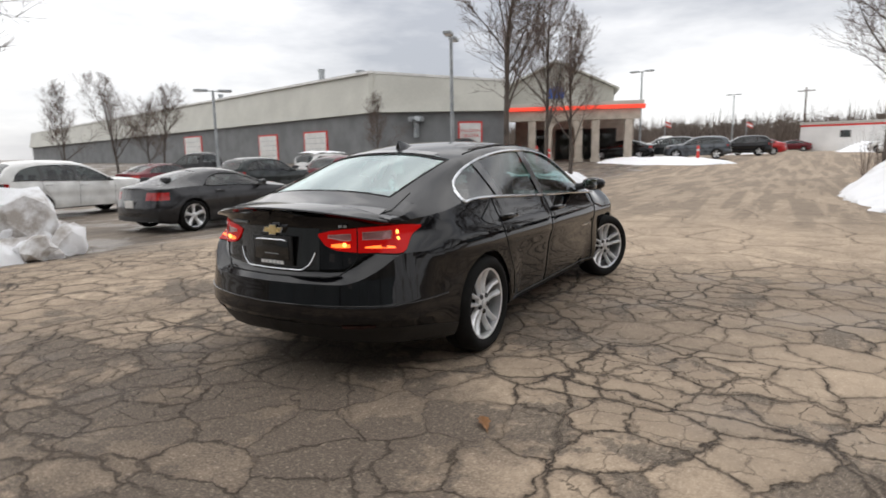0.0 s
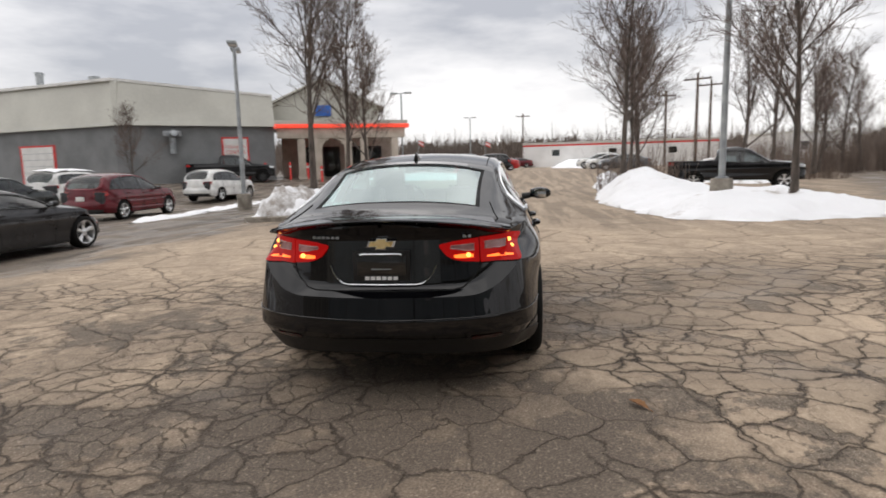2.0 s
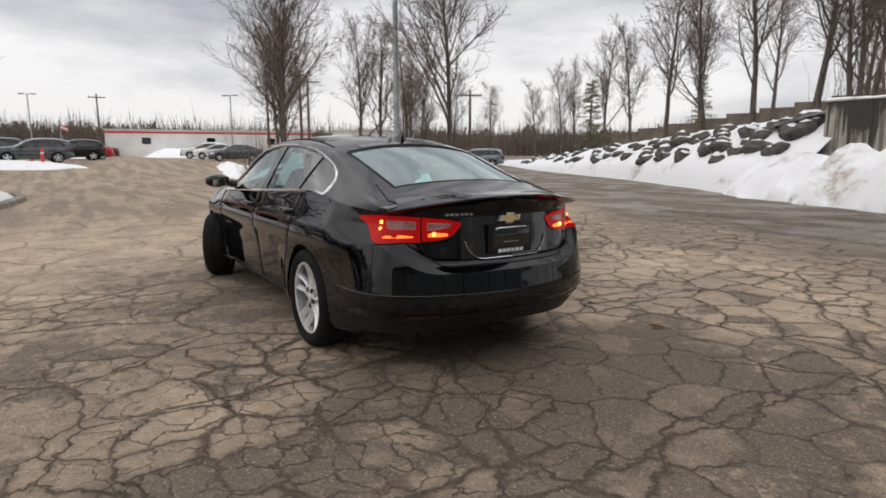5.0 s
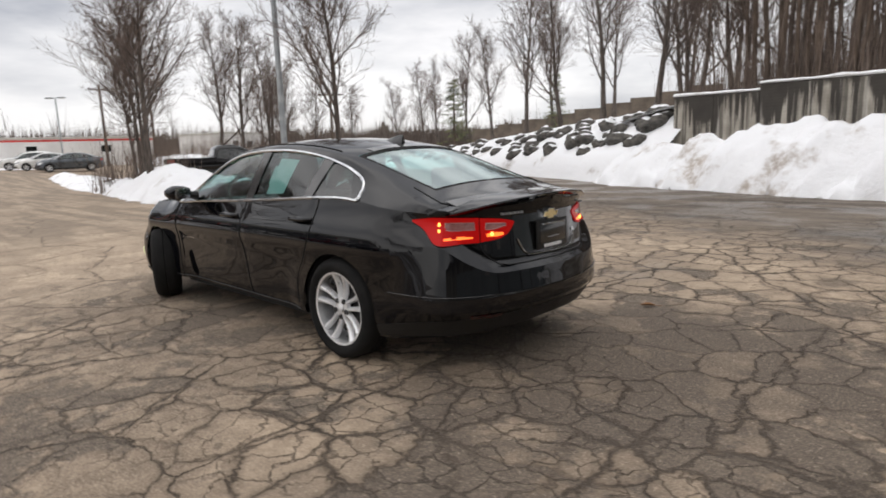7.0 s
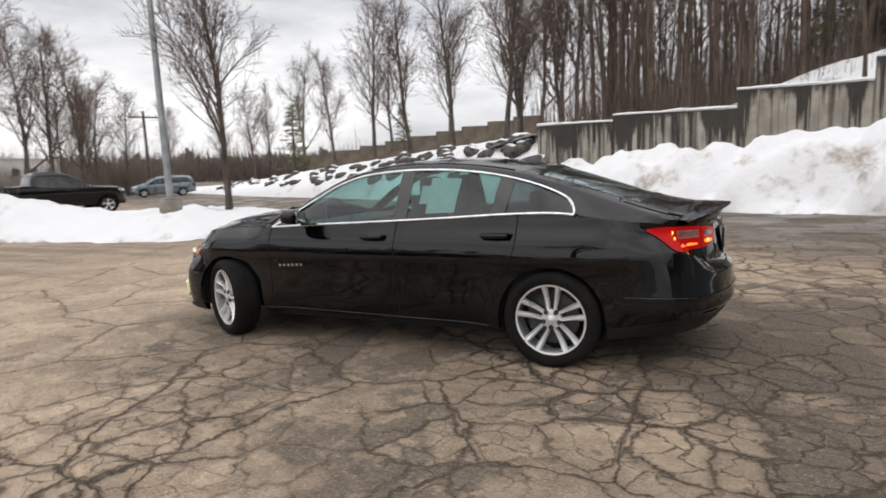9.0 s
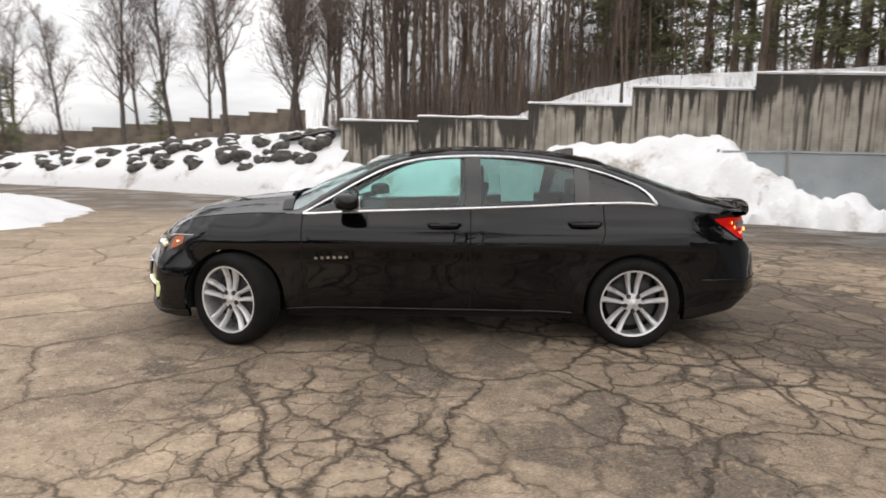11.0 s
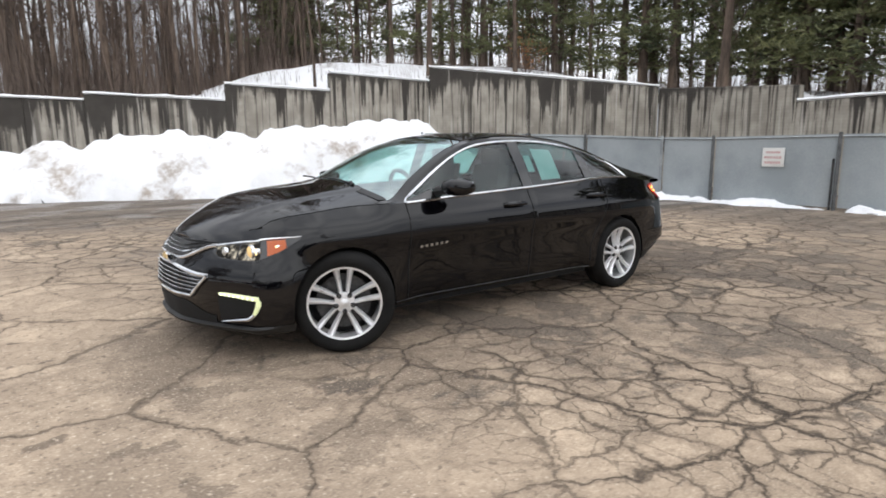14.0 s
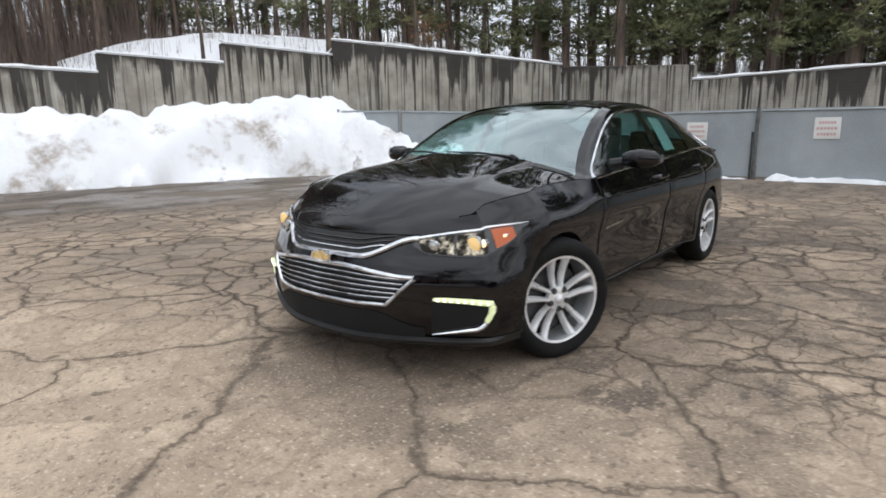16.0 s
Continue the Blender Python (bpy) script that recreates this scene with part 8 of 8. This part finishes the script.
# ---- the grey panel fence ----
fence = thing("fence", pose(0, 0, 0), "grey sheet-metal fence panels on steel posts", "fence")
FENCE_LINE = [((-7.0, -10.2), 1.70), ((-7.97, -8.85), 1.68), ((-10.1, -6.75), 1.60), ((-10.0, -4.3), 1.50), ((-10.0, -3.0), 1.48), ((-9.95, -0.45), 1.50), ((-9.95, 1.9), 1.49), ((-9.95, 4.2), 1.42), ((-9.95, 6.5), 1.40)]
for k_, ((pa, za), (pb, zb)) in enumerate(zip(FENCE_LINE, FENCE_LINE[1:])):
    pa, pb = Vector(pa), Vector(pb)
    dv = (pb - pa).normalized()
    ov = Vector((dv.y, -dv.x))
    n_ = max(3, int((pb - pa).length / 0.2))
    rows = []
    for i in range(n_ + 1):
        q = i / n_
        p_ = pa + dv * 0.05 + (pb - pa - dv * 0.10) * q
        top = za + (zb - za) * q - 0.03
        dx = 0.003 * (1 if i % 2 else -1)
        a_, b_ = p_ + ov * (dx - 0.012), p_ + ov * (dx + 0.012)
        rows.append([(a_.x, a_.y, 0.05), (a_.x, a_.y, top), (b_.x, b_.y, top), (b_.x, b_.y, 0.05)])
    Soup().grid(rows, loop=True).obj("panel", PANEL, fence, "", False)
    ra, rb = pa + ov * 0.03, pb + ov * 0.03
    Soup().tube([(ra.x, ra.y, za - 0.07), (rb.x, rb.y, zb - 0.07)], 0.016, 6).obj("rail", GALV, fence)
for k_, (p_, z_) in enumerate(FENCE_LINE):
    Soup().tube([(p_[0] + 0.045, p_[1], -0.1), (p_[0] + 0.045, p_[1], z_ + 0.005)], 0.036, 8).obj("post", POST_STEEL if k_ in (2, 4, 5) else GALV, fence)
Soup().tube([(-9.88, -0.52, 0.0), (-9.88, -0.52, 1.0)], 0.022, 6).obj("drop_bolt", DARK_METAL, fence)


def fence_sign(y, z, w, h):
    sg = thing("fence_sign", pose(-9.925, y, z), "white notice with red lettering screwed to the fence", "sign", "notices on the fence")
    Soup().box(0.0, -w / 2, 0, 0.006, w / 2, h, 0.002).obj("plate", DOOR_WHITE, sg)
    for i, (ww, mat) in enumerate(((0.66, FADED_RED), (0.80, FADED_RED), (0.74, FADED_RED))):
        zz = h * (0.76 - 0.27 * i)
        for k in range(6):
            y0 = -w * ww / 2 + w * ww * k / 6
            Soup().box(0.0065, y0, zz - h * 0.06, 0.0085, y0 + w * ww / 6 * 0.72, zz + h * 0.06).obj("letter_bar", mat, sg, "", False)


fence_sign(-1.66, 0.82, 0.44, 0.39)
fence_sign(0.80, 0.85, 0.45, 0.42)

# ---- lamp posts and poles ----
def lamp_post(x, y, height, turn, label, base=0.55, heads=2, group="lamp posts"):
    z = ground_z(x, y)
    L = thing("street_lamp", pose(x, y, z, 0, 0, turn), label, "lamp post", group)
    Soup().lathe([(0.001, base), (0.24, base), (0.27, base - 0.03), (0.28, -0.2)], 20, "Z").obj("concrete_base", KERB, L)
    Soup().tube([(0, 0, base - 0.01), (0, 0, height)], [0.085, 0.065], 10).obj("pole", GALV, L)
    Soup().box(-0.15, -0.15, base, 0.15, 0.15, base + 0.04, 0.01).obj("foot_plate", GALV, L)
    for sd in ((1, -1) if heads == 2 else (1,)):
        Soup().tube([(0, 0, height - 0.05), (sd * 0.30, 0, height - 0.02)], 0.03, 6).obj("arm", GALV, L)
        h = Soup().box(min(sd * 0.25, sd * 0.92), -0.17, height - 0.07, max(sd * 0.25, sd * 0.92), 0.17, height + 0.05, 0.04)
        h.obj("lamp_head", GALV, L)
        Soup().box(min(sd * 0.45, sd * 0.88), -0.13, height - 0.082, max(sd * 0.45, sd * 0.88), 0.13, height - 0.072).obj("lens", DOOR_WHITE, L, "", False)


lamp_post(16.3, 9.55, 6.1, 20, "grey steel lot lamp on a concrete foot, twin heads", 0.62)
lamp_post(10.3, -6.05, 7.4, 70, "tall grey lamp post on a concrete foot in snow", 0.85)
lamp_post(15.73, 23.29, 5.05, -35, "grey steel lot lamp behind parked cars", 0.5)
lamp_post(43.9, 8.3, 6.7, 80, "grey steel lot lamp at the far row", 0.6)
lamp_post(84.6, 5.3, 7.6, 80, "grey steel lot lamp beside the far road", 0.6)
lamp_post(60, -13, 6.5, 40, "grey steel lot lamp beside the far road", 0.6)


def utility_pole(x, y, height, turn):
    U = thing("utility_pole", pose(x, y, ground_z(x, y), 0, 0, turn), "weathered wooden utility pole with a crossarm", "pole", "utility poles")
    Soup().tube([(0, 0, -0.3), (0, 0, height)], [0.16, 0.11], 8).obj("pole", WOOD_BARK, U)
    Soup().box(-1.2, -0.06, height - 0.6, 1.2, 0.06, height - 0.46).obj("crossarm", WOOD_BARK, U, "", False)
    for k in (-1.05, -0.4, 0.4, 1.05):
        Soup().tube([(k, 0, height - 0.46), (k, 0, height - 0.3)], 0.04, 6).obj("insulator", DARK_METAL, U)


for x, y, h, a in ((51.6, -17.6, 8.6, 60), (60.8, -21.7, 9.0, 60), (62.6, -17.6, 8.2, 110), (105, -3, 9.6, 85), (45, -33, 7.6, 60)):
    utility_pole(x, y, h, a)


def marker_post(x, y, h, r=0.09):
    M = thing("marker_post", pose(x, y, ground_z(x, y)), "bright red marker post", "bollard", "red marker posts")
    Soup().lathe([(r, -0.1), (r, h - 0.05), (r * 0.8, h), (0.001, h + 0.01)], 12, "Z").obj("post", RED_PAINT, M)
    Soup().lathe([(r * 1.02, h * 0.7), (r * 1.03, h * 0.71), (r * 1.03, h * 0.8), (r * 1.02, h * 0.81)], 12, "Z").obj("band", DOOR_WHITE, M)


for x, y, h in ((33.4, 20.0, 1.25), (33.0, 19.3, 1.2), (35.7, 16.9, 1.25), (36.6, 15.4, 1.25), (37.0, 14.2, 1.2), (38.6, 3.25, 1.15), (44.4, 4.0, 1.2), (35.0, 12.5, 1.1)):
    marker_post(x, y, h)

# ---- the long grey building ----
def block(name, a, b, z0, za, zb, thick, mat, label, proud=0.0, slope=0.0, z0b=None):
    """A straight run of wall between two plan points, its top from za to zb."""
    a, b = Vector(a), Vector(b)
    n = (b - a).normalized()
    o = Vector((-n.y, n.x))
    if o.dot(-a) < 0:
        o = -o
    v = []
    for p, zt, zlow in ((a, za, z0), (b, zb, z0 if z0b is None else z0b)):
        f_, k = p + o * proud, p - o * thick
        g_ = f_ - o * slope
        v += [(f_.x, f_.y, zlow), (g_.x, g_.y, zt), (k.x, k.y, zt), (k.x, k.y, zlow)]
    s = Soup().add(v, [(0, 1, 5, 4), (1, 2, 6, 5), (2, 3, 7, 6), (3, 0, 4, 7), (0, 3, 2, 1), (4, 5, 6, 7)])
    return s.obj(name, mat, None, label, False), n, o


C1, CL, C2 = (30.8, 24.9), (51.4, 120.0), (36.4, 16.4)
def building():
    B = thing("building", pose(0, 0, 0), "long low grey block building with a pale metal fascia", "building")

    def put(ob):
        ob.parent = B
        return ob
    put(block("wall", C1, CL, -0.5, 4.55, 3.95, 6, BRICK_GREY, "")[0])
    put(block("wall", C1, C2, -0.5, 4.55, 4.58, 6, BRICK_GREY, "")[0])
    put(block("fascia", (C1[0] + 0.10, C1[1] - 0.35), CL, 4.42, 7.32, 6.35, 7, FASCIA, "", 0.45, 0.5, 3.85)[0])
    put(block("fascia", C1, C2, 4.45, 7.32, 6.60, 7, FASCIA, "", 0.45, 0.5)[0])
    put(block("coping", C1, CL, 7.30, 7.48, 6.52, 7, DOOR_WHITE, "", 0.0, 0.0, 6.33)[0])
    put(block("coping", C1, C2, 7.30, 7.48, 6.75, 7, DOOR_WHITE, "", 0.0, 0.0, 6.58)[0])
    for (a, b, top), hgt in (((0.0552, 0.0897, 3.25), 2.6), ((0.1315, 0.1655, 3.22), 2.6), ((0.2848, 0.3289, 3.6), 3.0)):
        A, Z = Vector(C1), Vector(CL)
        p, q = A + (Z - A) * a, A + (Z - A) * b
        put(block("door_surround", p, q, top - hgt, top + 0.12, top + 0.12, 0.2, RED_PAINT, "", 0.05)[0])
        i0, i1 = p.lerp(q, 0.06), p.lerp(q, 0.94)
        d, n, o = block("roller_door", i0, i1, top - hgt, top, top, 0.2, DOOR_WHITE, "", 0.075)
        put(d)
        for k in range(1, 6):
            z = top - hgt + hgt * k / 6
            put(block("door_rib", i0, i1, z - 0.012, z + 0.012, z + 0.012, 0.1, PANEL, "", 0.085)[0])
    # the lettered door on the front
    A, Z = Vector(C1), Vector(C2)
    p, q = A + (Z - A) * 0.64, A + (Z - A) * 0.82
    put(block("door_surround", p, q, 0.6, 3.72, 3.72, 0.2, RED_PAINT, "", 0.05)[0])
    i0, i1 = p.lerp(q, 0.07), p.lerp(q, 0.93)
    d, n, o = block("lettered_door", i0, i1, 0.6, 3.60, 3.60, 0.2, DOOR_WHITE, "white door with red lettering", 0.075)
    put(d)
    for text, z, size in (("COLLISION", 2.95, 0.285), ("CENTER", 2.55, 0.36)):
        c = bpy.data.curves.new("lettering", "FONT")
        c.body, c.size, c.align_x, c.extrude = text, size, "CENTER", 0.006
        t = new("lettering", c)
        t.data.materials.append(RED_INK)
        m = i0.lerp(i1, 0.5) + o * 0.09
        t.matrix_basis = pose(m.x, m.y, z, 90, 0, math.degrees(math.atan2(o.y, o.x)) + 90)
        t.parent = B
    # wall lamps, a vent hood, roof units
    for a in (0.30, 0.36):
        m = A + (Z - A) * a + Vector((-0.72, -0.69)) * 0.3
        put(Soup().box(m.x - 0.22, m.y - 0.22, 3.75, m.x + 0.22, m.y + 0.22, 4.1, 0.06).obj("wall_lamp", GALV, None))
    m = A + (Z - A) * 0.33
    put(Soup().tube([(m.x - 0.25, m.y - 0.2, 2.6), (m.x - 0.25, m.y - 0.2, 3.7), (m.x - 0.7, m.y - 0.6, 3.95)], 0.22, 10).obj("vent_hood", GALV, None))
    Lw, Lz = Vector(C1), Vector(CL)
    for f_, w, h in ((0.105, 0.62, 1.35), (0.05, 0.75, 0.7), (0.3, 0.6, 0.7)):
        m = Lw + (Lz - Lw) * f_ + Vector((3.2, -0.6))
        put(Soup().lathe([(0.001, 7.6 + h), (w * 0.5, 7.6 + h), (w * 0.5, 7.6 + h * 0.85), (w * 0.42, 7.6 + h * 0.83), (w * 0.42, 6.9)], 14, "Z", (m.x, m.y, 0)).obj("roof_vent", GALV, None))
    m = A + (Z - A) * 0.75 - Vector((-0.72, -0.69)) * 2.5
    put(Soup().box(m.x - 0.4, m.y - 0.4, 6.2, m.x + 0.4, m.y + 0.4, 7.0, 0.05).obj("roof_unit", GALV, None))
    return B


building()


def entrance():
    """Tan porch with arches, a red lit band and a gabled roof behind."""
    E = thing("entrance_porch", pose(36.4, 16.4, 0.55, 0, 0, -71), "tan stucco entrance porch with arches and a red lit band", "porch")
    # local x runs along the front, y to the back
    W, H = 9.6, 3.35
    for i, x in enumerate((1.9, 3.1, 5.3, 6.5, 8.8)):
        Soup().box(x - 0.27, -0.15, 0.0, x + 0.27, 0.45, H, 0.03).obj("column", STUCCO, E)
        Soup().box(x - 0.34, -0.22, 0.0, x + 0.34, 0.52, 0.32, 0.02).obj("column_foot", STUCCO, E)
    Soup().box(0.2, -0.2, H - 0.28, W, 0.5, H + 0.45, 0.02).obj("lintel", STUCCO, E)
    arch = Soup()
    rows = []
    for t in spaced(0, math.pi, 16):
        r = 0.83
        c, s = math.cos(t), math.sin(t)
        rows.append([(4.2 + r * c, -0.1, 2.2 + r * s), (4.2 + 1.1 * max(-1, min(1, c * 1.4)), -0.1, 3.3 if 0.05 < t < 3.09 else 2.2), (4.2 + 1.1 * max(-1, min(1, c * 1.4)), 0.4, 3.3 if 0.05 < t < 3.09 else 2.2), (4.2 + r * c, 0.4, 2.2 + r * s)])
    arch.grid(rows, loop=True)
    arch.obj("arch", STUCCO, E, "", False)
    Soup().box(0.0, -0.42, H + 0.45, W + 0.3, 0.7, H + 0.72, 0.04).obj("lit_band", RED_GLOW, E, "red lit band along the eave")
    Soup().box(0.0, -0.34, H + 0.72, W + 0.2, 5, H + 1.0, 0.02).obj("porch_roof", FASCIA, E)
    Soup().box(0.3, 4.2, 0.0, W, 4.5, H, 0).obj("back_wall", STUCCO, E, "", False)
    for x in (2.5, 4.2, 6.0, 7.6):
        Soup().box(x - 0.6, 4.1, 0.1, x + 0.6, 4.19, 2.5, 0.02).obj("glass_door", DARK_GLASS, E)
        Soup().box(x - 0.68, 4.13, 0.05, x + 0.68, 4.195, 2.6, 0.01).obj("door_surround", DARK_METAL, E)
    g = Soup()
    y0, y1 = 1.2, 12.0
    for x, z in ((0, 0),):
        pts = [(-0.6, 4.2), (-0.6, 5.4), (3.6, 7.3), (7.8, 5.4), (7.8, 4.2)]
        g.add([(a, y0, b) for a, b in pts] + [(a, y1, b) for a, b in pts], [(4, 3, 2, 1, 0), (5, 6, 7, 8, 9), (0, 1, 6, 5), (3, 4, 9, 8)])
    g.obj("gable", FASCIA, E, "", False)
    r = Soup()
    for a, b in (((-0.95, 5.25), (3.6, 7.42)), ((3.6, 7.42), (8.15, 5.25))):
        r.add([(a[0], y0 - 0.4, a[1]), (b[0], y0 - 0.4, b[1]), (b[0], y1, b[1]), (a[0], y1, a[1]), (a[0], y0 - 0.4, a[1] + 0.14), (b[0], y0 - 0.4, b[1] + 0.14), (b[0], y1, b[1] + 0.14), (a[0], y1, a[1] + 0.14)],
              [(0, 1, 2, 3), (7, 6, 5, 4), (0, 4, 5, 1), (3, 2, 6, 7), (0, 3, 7, 4), (1, 5, 6, 2)])
    r.obj("gable_roof", FASCIA, E, "", False)
    Soup().box(3.0, 0.98, 4.75, 4.2, 1.12, 5.55, 0.04).obj("blue_sign", BLUE_SIGN, E, "square blue sign panel")


entrance()


def far_shed(x, y, turn, length, depth, h, label, stripe=True):
    S = thing("far_building", pose(x, y, ground_z(x, y) + 0.2, 0, 0, turn), label, "building")
    Soup().box(0, 0, -1, length, depth, h, 0.03).obj("wall", WHITE_WALL, S, "", False)
    Soup().box(-0.15, -0.15, h, length + 0.15, depth + 0.15, h + 0.22, 0.03).obj("roof", FASCIA, S, "", False)
    if stripe:
        Soup().box(-0.02, -0.03, h - 0.35, length + 0.02, -0.005, h - 0.12).obj("stripe", RED_PAINT, S, "", False)
    for k in range(3):
        xx = length * (0.16 + 0.3 * k)
        Soup().box(xx, -0.03, h * 0.45, xx + 1.1, -0.004, h * 0.72).obj("window", DARK_GLASS, S, "", False)


far_shed(85.0, -2.6, -100, 27, 12, 3.2, "long low white metal building with a thin red stripe")
far_shed(70, -34, -70, 9, 8, 3.4, "pale distant house behind bare trees", False)
far_shed(34, -47, 158, 16, 6, 2.9, "pale distant shed on the hill", False)


def dry_leaf(x, y, turn):
    """One curled oak leaf lying on the asphalt."""
    lf = thing("dry_leaf", pose(x, y, 0.004, 0, 0, turn), "single curled orange-brown leaf lying on the asphalt", "leaf")
    rows = []
    for i in range(9):
        q = i / 8
        w = 0.032 * math.sin(math.pi * min(1, q * 1.02)) * (1.0 if i % 2 else 0.6) + 0.002
        rows.append([(0.13 * q - 0.065, sy * w, 0.006 + 0.018 * abs(sy) * math.sin(math.pi * q) + 0.01 * q * q) for sy in (-1, -0.4, 0, 0.4, 1)])
    Soup().grid(rows).obj("blade", DRY_LEAF, lf)
    Soup().tube([(-0.065, 0, 0.006), (-0.10, 0.006, 0.004)], 0.002, 5).obj("stalk", DRY_LEAF, lf)


dry_leaf(-2.42, -1.37, 40)


def flag_pole(x, y, h):
    F = thing("flag_pole", pose(x, y, ground_z(x, y)), "slim pole with a limp red and white flag", "flag", "flags along the far row")
    Soup().tube([(0, 0, -0.1), (0, 0, h)], [0.05, 0.035], 8).obj("pole", GALV, F)
    for k, mat in enumerate((RED_INK, WHITE_INK, RED_INK)):
        rows = [[(0.03 + 0.05 * math.sin(3 * q), -0.6 * q, h - 0.1 - 0.16 * (k + e) - 0.3 * q) for e in (0, 1)] for q in spaced(0, 1, 6)]
        Soup().grid(rows).obj("cloth_band", mat, F, "", False)


flag_pole(61, 9.6, 3.6)
flag_pole(64, 2.2, 3.4)
